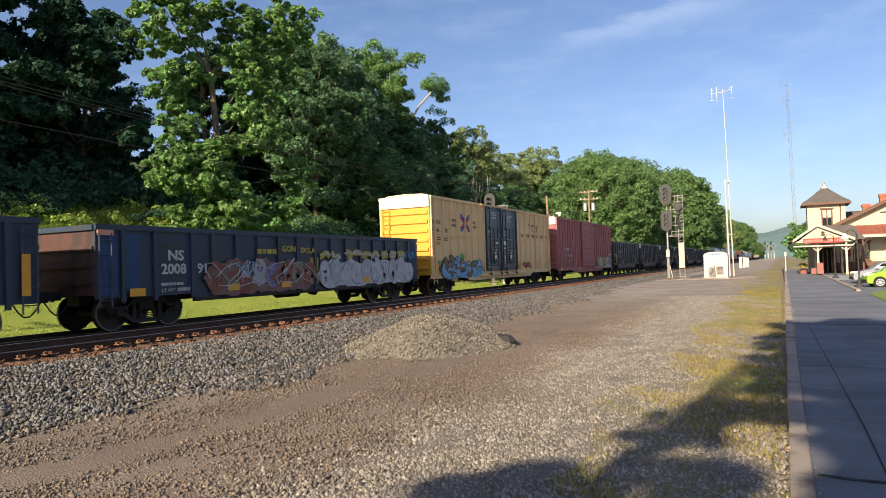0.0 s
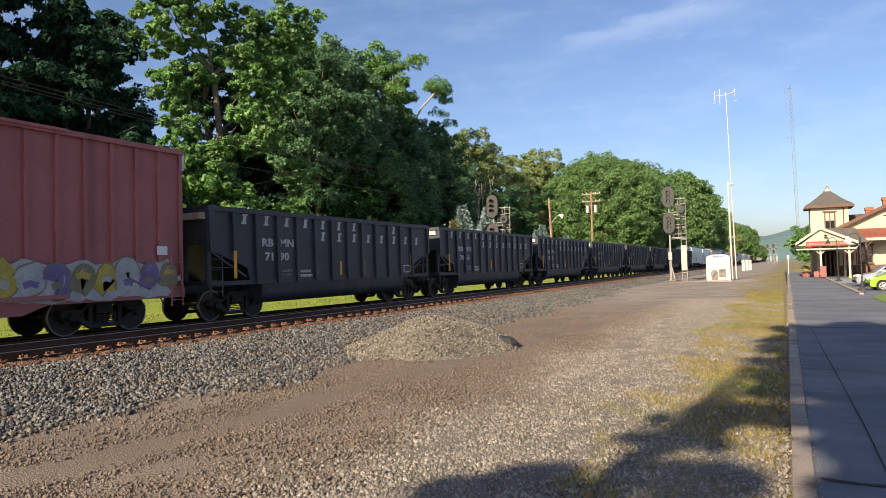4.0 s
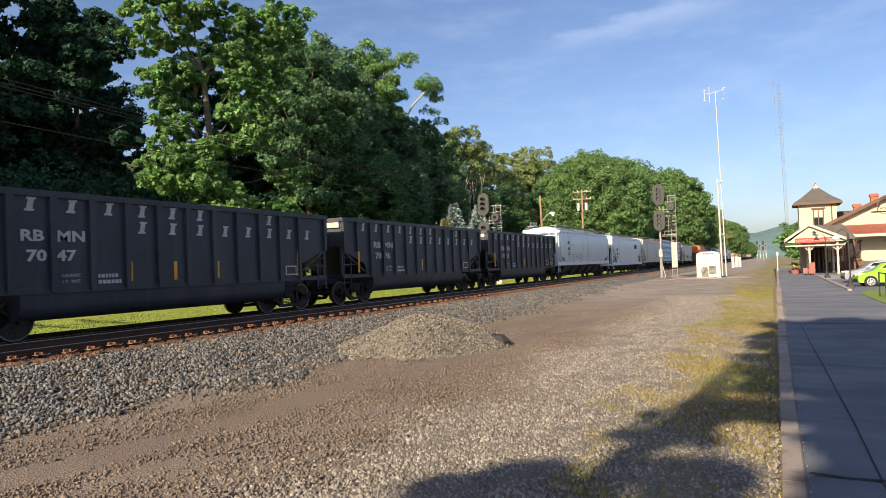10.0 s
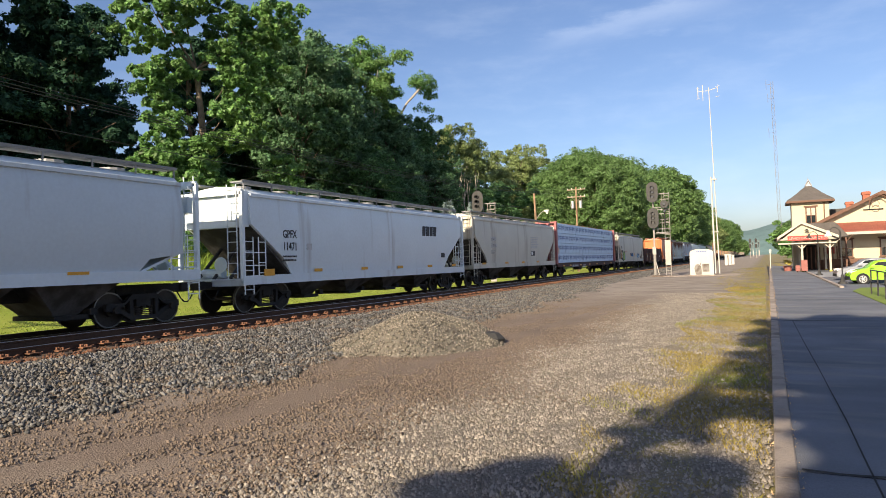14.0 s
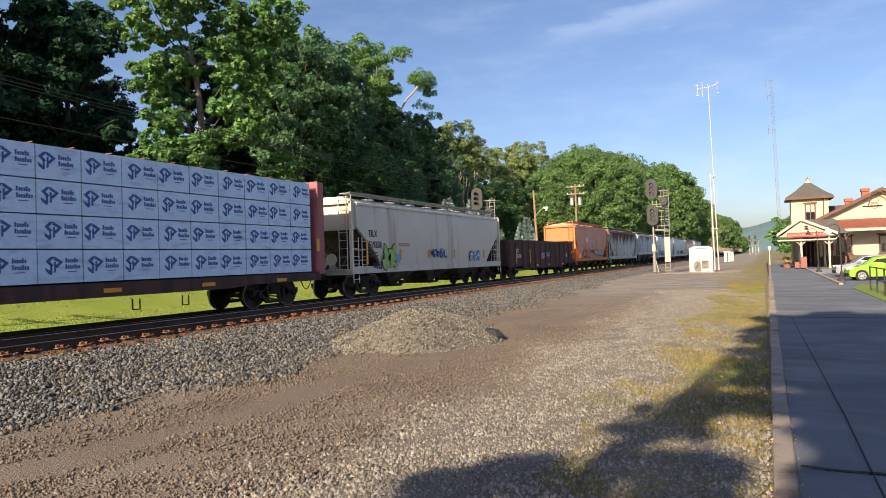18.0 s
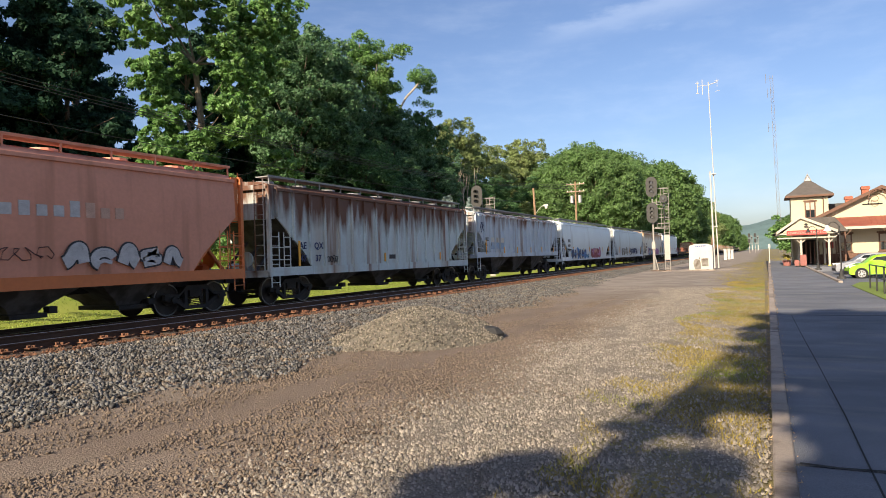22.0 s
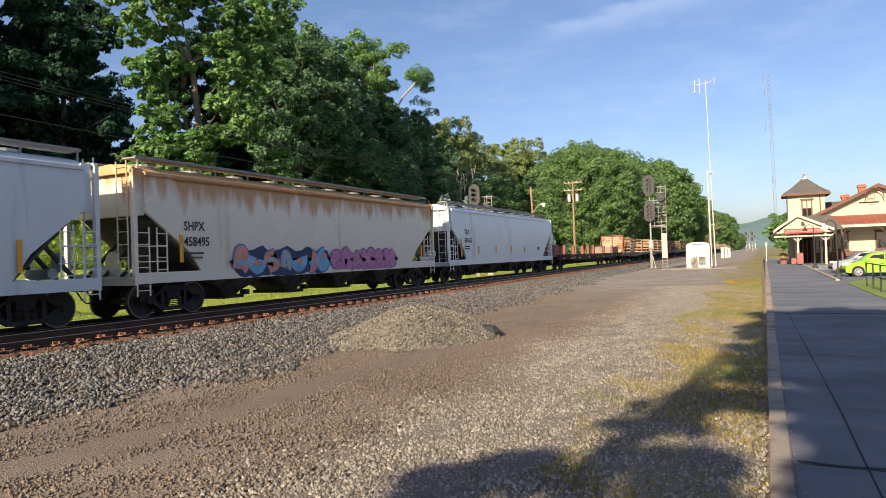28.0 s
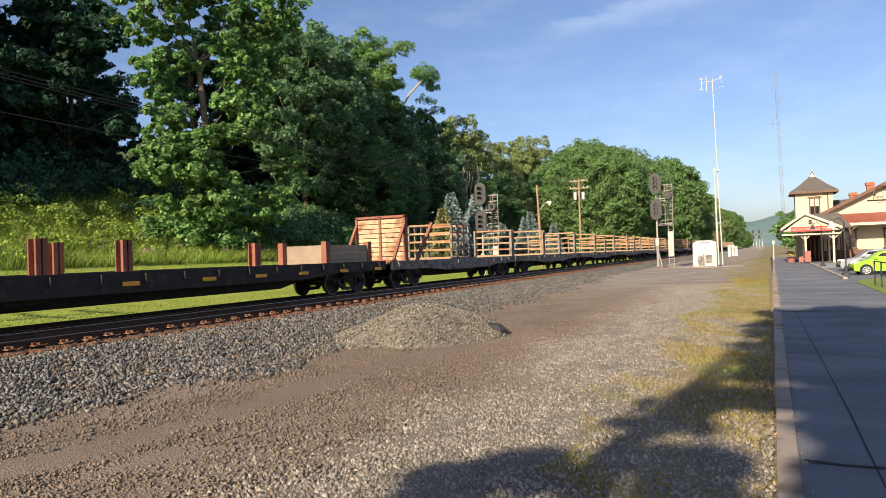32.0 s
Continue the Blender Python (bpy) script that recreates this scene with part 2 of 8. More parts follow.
    galvanised=surface("galvanised", (0.50, 0.49, 0.47), 0.5, 0.5, vary=0.12, bump=0.05),
    walkway=surface("walkway", (0.27, 0.27, 0.265), 0.55, 0.3, vary=0.15, scale=3, grain=30, bump=0.2),
    door_blue=surface("door_blue", (0.020, 0.050, 0.080), 0.35, vary=0.25, scale=1.2, grain=14, bump=0.06, dirt=(0.035, 0.045, 0.055), dirt_at=0.62, streak=STREAK),
    g_drab=surface("g_drab", (0.175, 0.125, 0.080), 0.6, vary=0.15, scale=2, bump=0),
    g_green=surface("g_green", (0.10, 0.30, 0.12), 0.6, vary=0.3, scale=3, bump=0),
    mark_blue=surface("mark_blue", (0.03, 0.06, 0.33), 0.6, vary=0.15, scale=3, bump=0),
    mark_red=surface("mark_red", (0.50, 0.07, 0.06), 0.6, vary=0.15, scale=3, bump=0),
    faded_mark=surface("faded_mark", (0.30, 0.13, 0.10), 0.7, vary=0.25, scale=3, bump=0),
    old_stain=surface("old_stain", (0.50, 0.34, 0.18), 0.75, vary=0.25, scale=2, grain=20, bump=0.1, streak=(2, 2, 0.4)),
    # near-black grey of the sloping end sheets and their braces
    slope_dark=surface("slope_dark", (0.070, 0.064, 0.060), 0.85, vary=0.3, scale=1.5, grain=14, bump=0.1, dirt=(0.035, 0.03, 0.028), dirt_at=0.5),
    blue_wash=surface("blue_wash", (0.30, 0.40, 0.52), 0.7, vary=0.2, scale=2, bump=0, dirt=(0.42, 0.45, 0.48), dirt_at=0.55),
    yellow_wash=surface("yellow_wash", (0.55, 0.53, 0.42), 0.7, vary=0.2, scale=2, bump=0, dirt=(0.60, 0.62, 0.62), dirt_at=0.5),
    rust_light=surface("rust_light", (0.45, 0.20, 0.08), 0.85, vary=0.3, scale=3, bump=0.1),
    pale_mark=surface("pale_mark", (0.56, 0.36, 0.27), 0.7, vary=0.25, scale=4, bump=0),
    wrap=surface("wrap", (0.57, 0.745, 0.98), 0.42, vary=0.10, scale=2.2, grain=7, bump=0.5, streak=(1, 0.5, 2.2), dirt=(0.44, 0.53, 0.73), dirt_at=0.60),
    logo_blue=surface("logo_blue", (0.045, 0.105, 0.32), 0.5, vary=0.1, bump=0),
    white=surface("white", (0.74, 0.74, 0.72), 0.6, vary=0.08, bump=0.03),
    mark_grey=surface("mark_grey", (0.50, 0.50, 0.50), 0.7, vary=0.25, scale=6, bump=0),
    mark_black=surface("mark_black", (0.035, 0.035, 0.04), 0.6, vary=0.2, bump=0),
    reflector=surface("reflector", (0.75, 0.36, 0.03), 0.4, vary=0.15, scale=4, bump=0),
    timber=surface("timber", (0.30, 0.23, 0.17), 0.85, vary=0.3, scale=1.5, grain=20, bump=0.3, each=0.2),
    plank_pale=surface("plank_pale", (0.46, 0.35, 0.22), 0.85, vary=0.2, scale=1.2, grain=16, bump=0.3, dirt=(0.24, 0.085, 0.035), dirt_at=0.56, each=0.12),
    timber_warm=surface("timber_warm", (0.36, 0.22, 0.12), 0.85, vary=0.25, scale=1.5, grain=20, bump=0.3, dirt=(0.30, 0.10, 0.04), dirt_at=0.58, each=0.15),
    rusty_steel=surface("rusty_steel", (0.22, 0.085, 0.055), 0.8, vary=0.3, scale=3, grain=25, bump=0.25),
    grey_steel=surface("grey_steel", (0.20, 0.185, 0.165), 0.8, vary=0.35, scale=2, grain=18, bump=0.2, dirt=(0.10, 0.075, 0.055), dirt_at=0.55),
    silver=surface("silver", (0.33, 0.31, 0.28), 0.5, 0.3, vary=0.1, bump=0.05),
    signal_black=surface("signal_black", (0.034, 0.033, 0.032), 0.6, vary=0.25, bump=0.05),
    lens=glass("lens"),
    white_box=surface("white_box", (0.50, 0.47, 0.42), 0.65, vary=0.08, scale=1.2, bump=0.05, dirt=(0.45, 0.40, 0.33), dirt_at=0.68),
    pole_wood=surface("pole_wood", (0.30, 0.20, 0.12), 0.9, vary=0.3, scale=2, grain=20, bump=0.3, streak=(3, 3, 0.3), dirt=(0.14, 0.09, 0.06)),
    cream=surface("cream", (0.52, 0.46, 0.32), 0.7, vary=0.06, scale=1.0, bump=0.06),
    cream_trim=surface("cream_trim", (0.46, 0.41, 0.33), 0.65, vary=0.06, bump=0.04),
    brown_trim=surface("brown_trim", (0.135, 0.070, 0.045), 0.7, vary=0.2, bump=0.05),
    red_sign=surface("red_sign", (0.42, 0.050, 0.042), 0.6, vary=0.1, bump=0.02),
    slate=surface("slate", (0.085, 0.075, 0.068), 0.85, vary=0.3, scale=2, grain=12, bump=0.3, each=0.2),
    tin_red=surface("tin_red", (0.25, 0.075, 0.050), 0.65, vary=0.2, scale=1.5, bump=0.1, each=0.12),
    brick_red=surface("brick_red", (0.34, 0.115, 0.070), 0.9, vary=0.25, scale=5, grain=30, bump=0.3),
    pane=glass("pane"),
    lime=surface("lime", (0.24, 0.50, 0.015), 0.25, vary=0.03, bump=0, spec=0.7),
    silver_car=surface("silver_car", (0.30, 0.31, 0.33), 0.3, 0.5, vary=0.03, bump=0),
    rubber=surface("rubber", (0.02, 0.02, 0.02), 0.85, vary=0.2, bump=0.1),
    alloy=surface("alloy", (0.62, 0.62, 0.62), 0.35, 0.7, vary=0.1, bump=0),
    lamp_glow=surface("lamp_glow", (0.8, 0.75, 0.65), 0.3, vary=0.05, bump=0),
    wire=surface("wire", (0.030, 0.030, 0.032), 0.6, vary=0.1, bump=0),
    far_hill=surface("far_hill", (0.120, 0.190, 0.180), 0.95, vary=0.25, scale=0.02, grain=0.12, bump=0),
    pink=surface("pink", (0.42, 0.20, 0.36), 0.7, vary=0.3, bump=0, island=0.3),
    red_brown=surface("red_brown", (0.28, 0.11, 0.09), 0.8, vary=0.2, bump=0.1),
    dark_in=surface("dark_in", (0.03, 0.027, 0.025), 0.9, vary=0.2, bump=0),
)


# ---- building helpers ----
class Shape:
    """Collects corners and faces of one mesh."""

    def __init__(self):
        self.v, self.f = [], []

    def add(self, verts, faces):
        k = len(self.v)
        self.v += [tuple(p) for p in verts]
        self.f += [tuple(i + k for i in q) for q in faces]
        return self

    def box(self, x0, x1, y0, y1, z0, z1):
        return self.add([(x0, y0, z0), (x1, y0, z0), (x1, y1, z0), (x0, y1, z0), (x0, y0, z1), (x1, y0, z1), (x1, y1, z1), (x0, y1, z1)],
                        [(3, 2, 1, 0), (4, 5, 6, 7), (0, 1, 5, 4), (1, 2, 6, 5), (2, 3, 7, 6), (3, 0, 4, 7)])

    def tube(self, a, b, r, n=6, r2=None):
        a, b = Vector(a), Vector(b)
        r2 = r if r2 is None else r2
        w = (b - a).normalized()
        u = w.orthogonal().normalized()
        s = w.cross(u)
        ring = [(math.cos(2 * math.pi * i / n), math.sin(2 * math.pi * i / n)) for i in range(n)]
        vs = [a + (u * c + s * d) * r for c, d in ring] + [b + (u * c + s * d) * r2 for c, d in ring]
        return self.add(vs, [(i, (i + 1) % n, n + (i + 1) % n, n + i) for i in range(n)] + [tuple(range(n - 1, -1, -1)), tuple(range(n, 2 * n))])

    def bar(self, a, b, w, d=None):
        """A square bar from a to b."""
        return self.tube(a, b, w * 0.72, 4)

    def prism(self, poly, axis, a, b):
        """A polygon pushed along x (points y, z), along y (points x, z) or along z (points x, y)."""
        put = {"x": lambda p, q: (q, p[0], p[1]), "y": lambda p, q: (p[0], q, p[1]), "z": lambda p, q: (p[0], p[1], q)}[axis]
        n = len(poly)
        area = sum(poly[i][0] * poly[(i + 1) % n][1] - poly[(i + 1) % n][0] * poly[i][1] for i in range(n))
        pts = list(poly) if (area > 0) != (axis == "y") else list(poly)[::-1]
        return self.add([put(p, a) for p in pts] + [put(p, b) for p in pts],
                        [tuple(range(n - 1, -1, -1)), tuple(range(n, 2 * n))] + [(i, (i + 1) % n, n + (i + 1) % n, n + i) for i in range(n)])

    def loft(self, rings):
        n, k = len(rings[0]), len(rings)
        faces = [(j * n + i, j * n + (i + 1) % n, (j + 1) * n + (i + 1) % n, (j + 1) * n + i) for j in range(k - 1) for i in range(n)]
        return self.add([p for r in rings for p in r], faces + [tuple(range(n - 1, -1, -1)), tuple(range((k - 1) * n, k * n))])

    def pipe(self, pts, r, n=5):
        """A bent round bar through the points, as one surface."""
        pts = [Vector(q) for q in pts]
        rings = []
        for i, q in enumerate(pts):
            w = (pts[min(i + 1, len(pts) - 1)] - pts[max(i - 1, 0)]).normalized()
            u = (Vector((0.13, 0.37, 0.92)).cross(w)).normalized()
            s = w.cross(u)
            rings.append([q + (u * math.cos(2 * math.pi * k / n) + s * math.sin(2 * math.pi * k / n)) * r for k in range(n)])
        return self.loft(rings)

    def disc(self, c, r, t, axis="x", n=20):
        c = Vector(c)
        d = {"x": Vector((1, 0, 0)), "y": Vector((0, 1, 0)), "z": Vector((0, 0, 1))}[axis] * t / 2
        return self.tube(c - d, c + d, r, n)

    def mesh(self, name, mat, smooth=0):
        me = bpy.data.meshes.new(name)
        me.from_pydata(self.v, [], self.f)
        me.materials.append(M[mat])
        if smooth:
            me.polygons.foreach_set("use_smooth", [True] * len(me.polygons))
            me.set_sharp_from_angle(angle=radians(smooth))
        me.update()
        return me


def part(name, shape, mat, parent, label="", smooth=0):
    ob = new(name, shape.mesh(name, mat, smooth))
    ob.parent = parent
    return tagged(ob, label)


def thing(name, label, category, group="", kind="", at=(0, 0, 0), rz=0):
    ob = new(name)
    ob.empty_display_size = 0.2
    ob.matrix_basis = pose(*at, 0, 0, rz)
    return tagged(ob, label, category, group, kind)


def solid(name, shape, mat, label="", category="", group="", kind="", smooth=0):
    return tagged(new(name, shape.mesh(name, mat, smooth)), label, category, group, kind)


def quick_mesh(name, verts, faces, mat):
    """A large mesh from arrays; all faces have the same number of corners."""
    me = bpy.data.meshes.new(name)
    k = faces.shape[1]
    me.vertices.add(len(verts))
    me.vertices.foreach_set("co", np.ascontiguousarray(verts, dtype=np.float32).ravel())
    me.loops.add(faces.size)
    me.loops.foreach_set("vertex_index", np.ascontiguousarray(faces, dtype=np.int32).ravel())
    me.polygons.add(len(faces))
    me.polygons.foreach_set("loop_start", np.arange(0, faces.size, k, dtype=np.int32))
    me.polygons.foreach_set("loop_total", np.full(len(faces), k, dtype=np.int32))
    me.materials.append(M[mat])
    me.update(calc_edges=True)
    return me


def writing(name, words, y, z, size, parent, mat="white", x=1.56, stretch=1.0, bold=0.0):
    """Letters on the side that faces +x, reading towards +y."""
    cu = bpy.data.curves.new(name, "FONT")
    cu.body, cu.size, cu.extrude, cu.offset, cu.resolution_u = words, size, 0.004, bold, 2
    tmp = new(name, cu)
    me = bpy.data.meshes.new_from_object(tmp.evaluated_get(bpy.context.evaluated_depsgraph_get()))
    bpy.data.objects.remove(tmp)
    bpy.data.curves.remove(cu)
    me.transform(Matrix(((0, 0, 1, x), (stretch, 0, 0, y), (0, 1, 0, z), (0, 0, 0, 1))))
    me.materials.clear()
    me.materials.append(M[mat])
    ob = new(name, me)
    ob.parent = parent
    return ob


# ---- the ground ----
def smooth_step(a, b, v):
    k = np.clip((v - a) / (b - a), 0, 1)
    return k * k * (3 - 2 * k)


GROUND, PLATFORM = -0.42, -0.35


def height(x, y):
    """The ground: dirt yard, raised track bed, lawn, weedy bank and wooded hill."""
    x, y = np.asarray(x, dtype=float), np.asarray(y, dtype=float)
    z = np.full(np.broadcast(x, y).shape, GROUND) + 0.02 * np.sin(x * 1.7 + y * 0.31) * np.sin(y * 0.43) * (x < -1)
    z = z + (-0.20 - GROUND) * smooth_step(-7.0, -12.4, x) * (x > -30)
    z = z - 0.10 * smooth_step(-11.9, -12.5, x) * (x > -14.7)
    z = z - 0.17 * smooth_step(-14.9, -15.9, x) * (x > -30)
    z = np.where(x < -19.2, -0.37 - 0.01 * smooth_step(-19.2, -20.6, x), z)
    lawn = 1.75 * smooth_step(-21.5, -34.0, x)
    bank = (5.2 * smooth_step(-32.5, -45.0, x) + 16 * smooth_step(-44, -110, x)) * (1 - 0.55 * smooth_step(60, 240, y))
    return z + (lawn + bank) * (1 - 0.3 * smooth_step(100, 300, y))


def ground_sheet():
    xs = np.concatenate([[-3000, -1200, -500, -250, -150], np.arange(-110, -21, 3.0), np.arange(-21, -12.2, 0.8), np.arange(-12.2, 0.4, 0.25), np.arange(0.5, 30, 3), [40, 80, 200, 500, 1200, 3000]])
    ys = np.concatenate([[-3000, -800, -300, -120, -60, -30, -15], np.arange(-8, 40, 0.5), np.arange(40, 150, 3), np.arange(150, 420, 15), [500, 700, 1000, 1600, 3000]])
    gx, gy = np.meshgrid(xs, ys)
    gz = height(gx, gy) + np.where((gx > -11.5) & (gx < 0), np.random.normal(0, 0.008, gx.shape), 0)
    gz = np.where(gx > -0.05, GROUND - 0.03, gz)
    gz = np.where((gx > 0.4) & (gx < 60) & (gy > -15) & (gy < 130), -1.3, gz)
    n, k = len(xs), len(ys)
    i = np.arange((k - 1) * (n - 1))
    a = (i // (n - 1)) * n + i % (n - 1)
    faces = np.stack([a, a + 1, a + n + 1, a + n], 1)
    me = quick_mesh("ground", np.stack([gx.ravel(), gy.ravel(), gz.ravel()], 1), faces, "lawn")
    me.materials.clear()
    me.materials.append(yard_material())
    me.polygons.foreach_set("use_smooth", [True] * len(me.polygons))
    return tagged(new("ground", me), "brown dirt yard, grey track bed, mown lawn and weedy bank", "ground", kind="structure")


def yard_material():
    """Dirt, grit and lawn, changing with the distance from the track."""
    m = surface("yard", (0.175, 0.132, 0.100), 0.95, vary=0.25, scale=0.5, grain=45, bump=0.8, dirt=(0.20, 0.160, 0.125), dirt_at=0.60, streak=(1, 0.35, 1))
    n, l = m.node_tree.nodes, m.node_tree.links
    b = n["Principled BSDF"]
    dirt = b.inputs["Base Color"].links[0].from_socket
    at = n.new("ShaderNodeTexCoord")
    sep = n.new("ShaderNodeSeparateXYZ")
    l.new(at.outputs["Object"], sep.inputs["Vector"])

    def noise_of(scale, detail=5.0):
        t = n.new("ShaderNodeTexNoise")
        t.inputs["Scale"].default_value, t.inputs["Detail"].default_value = scale, detail
        l.new(at.outputs["Object"], t.inputs["Vector"])
        return t.outputs["Fac"]

    def calc(kind, a, c):
        q = n.new("ShaderNodeMath")
        q.operation = kind
        for s, v in ((0, a), (1, c)):
            if isinstance(v, (int, float)):
                q.inputs[s].default_value = v
            else:
                l.new(v, q.inputs[s])
        return q.outputs[0]

    def between(v, lo, hi):
        r = n.new("ShaderNodeMapRange")
        r.inputs["From Min"].default_value, r.inputs["From Max"].default_value = lo, hi
        l.new(v, r.inputs["Value"])
        return r.outputs["Result"]

    def mix(a, c, f):
        q = n.new("ShaderNodeMix")
        q.data_type = "RGBA"
        for s, v in (("A", a), ("B", c)):
            if isinstance(v, tuple):
                q.inputs[s].default_value = (*v, 1)
            else:
                l.new(v, q.inputs[s])
        l.new(f, q.inputs["Factor"])
        return q.outputs["Result"]

    wob = calc("ADD", sep.outputs["X"], calc("MULTIPLY", calc("SUBTRACT", noise_of(0.35), 0.5), 3.4))
    wob = calc("ADD", wob, calc("MULTIPLY", calc("SUBTRACT", noise_of(2.5), 0.5), 1.4))
    gravel = mix((0.10, 0.085, 0.068), (0.26, 0.225, 0.18), between(noise_of(38, 2.0), 0.3, 0.72))
    col = mix(dirt, gravel, between(wob, -4.3, -2.6))
    tuft = calc("MULTIPLY", between(wob, -1.9, -0.8), between(noise_of(0.8), 0.40, 0.56))
    grass = mix((0.205, 0.182, 0.036), (0.265, 0.200, 0.062), between(noise_of(3.0), 0.35, 0.65))
    col = mix(col, grass, calc("MULTIPLY", tuft, between(noise_of(14), 0.28, 0.52)))
    col = mix(col, mix((0.20, 0.165, 0.135), (0.285, 0.245, 0.205), between(noise_of(0.7), 0.35, 0.65)), calc("MULTIPLY", between(calc("ADD", sep.outputs["Y"], calc("MULTIPLY", noise_of(0.25), 14.0)), 26.0, 44.0), between(wob, -0.9, -2.2)))
    bed = mix((0.075, 0.066, 0.058), (0.15, 0.135, 0.12), between(noise_of(16, 3.0), 0.3, 0.7))
    col = mix(col, bed, between(sep.outputs["X"], -11.9, -12.5))
    green = mix((0.205, 0.265, 0.028), (0.26, 0.295, 0.045), between(noise_of(0.5), 0.35, 0.65))
    col = mix(col, green, between(sep.outputs["X"], -20.3, -20.9))
    brush = mix((0.055, 0.085, 0.02), (0.10, 0.13, 0.03), between(noise_of(0.6), 0.35, 0.65))
    col = mix(col, brush, between(sep.outputs["X"], -33.0, -35.0))
    l.new(col, b.inputs["Base Color"])
    return m


ground_sheet()
# ---- the two tracks ----
NEAR, FAR = -13.68, -17.55
RAIL_END = 640
FAR_DROP = -0.17  # the far track lies a little lower


def track(name, x, label):
    root = thing(name, label, "railway track", kind="structure", at=(x, 0, FAR_DROP if x == FAR else 0))
    for side in (-0.7525, 0.7525):
        s = Shape()
        s.prism([(side - 0.075, -0.178), (side + 0.075, -0.178), (side + 0.07, -0.162), (side + 0.01, -0.145), (side + 0.01, -0.045), (side + 0.036, -0.035),
                 (side + 0.036, -0.006), (side - 0.036, -0.006), (side - 0.036, -0.035), (side - 0.01, -0.045), (side - 0.01, -0.145), (side - 0.07, -0.162)], "y", -40, RAIL_END)
        rail = part("rail", s, "rail", root, "rusty steel rail")
        head = Shape().prism([(side - 0.032, -0.006), (side + 0.032, -0.006), (side + 0.024, 0.0), (side - 0.024, 0.0)], "y", -40, RAIL_END)
        part("rail_head", head, "rail_head", rail, "polished running surface")
    return root


track_near = track("track_1", NEAR, "empty railway track with rusty rails and spiked plates")
track_far = track("track_2", FAR, "railway track under the moving freight train")
tie_mesh = Shape().box(-1.3, 1.3, -0.115, 0.115, -0.36, -0.185).mesh("tie", "tie")
for x, root in ((NEAR, track_near), (FAR, track_far)):
    for i in range(110):
        o = new("tie", tie_mesh)
        o.parent = root
        o.location = (random.uniform(-0.04, 0.04), -4 + i * 0.53, random.uniform(-0.008, 0.008))
    far_ties = Shape()
    for i in range(110, 640):
        far_ties.box(-1.3, 1.3, -4 + i * 0.53 - 0.115, -4 + i * 0.53 + 0.115, -0.36, -0.187)
    tagged(part("ties", far_ties, "tie", root), kind="stuff")
fast = Shape()
fast.box(-0.2, 0.24, -0.12, 0.12, -0.185, -0.160)
fast.box(0.075, 0.13, -0.085, -0.05, -0.166, -0.10).box(0.075, 0.13, 0.04, 0.075, -0.166, -0.115)
fast.tube((0.10, -0.03, -0.166), (0.115, -0.03, -0.095), 0.022, 6).tube((-0.12, 0.03, -0.166), (-0.12, 0.03, -0.12), 0.02, 6)
fast.tube((0.15, 0.055, -0.166), (0.15, 0.055, -0.105), 0.026, 6)
fast_mesh = fast.mesh("tie_plate", "plate")
anchor = Shape().box(0.06, 0.115, -0.02, 0.02, -0.20, -0.135).tube((0.11, -0.03, -0.15), (0.11, 0.05, -0.128), 0.016, 5)
anchor_mesh = anchor.mesh("rail_anchor", "plate")
for i in range(150):
    o = new("tie_plate", fast_mesh)
    o.parent, o.location = track_near, (0.7525, -4 + i * 0.53 + random.uniform(-0.05, 0.05), random.uniform(0, 0.012))
    o.rotation_euler.z = random.uniform(-0.05, 0.05)
    o.scale = (0.92, random.uniform(0.75, 0.95), random.uniform(0.7, 0.95))
    o = new("rail_anchor", anchor_mesh)
    o.parent, o.location = track_near, (0.7525, -4 + i * 0.53 + 0.17 + random.uniform(-0.03, 0.03), 0)
rest = Shape()
for i in range(150, 420):
    y = -4 + i * 0.53
    rest.box(0.66, 0.95, y - 0.10, y + 0.10, -0.185, -0.150).box(0.83, 0.90, y - 0.07, y + 0.06, -0.15, -0.10)
tagged(part("tie_plates", rest, "plate", track_near), kind="stuff")


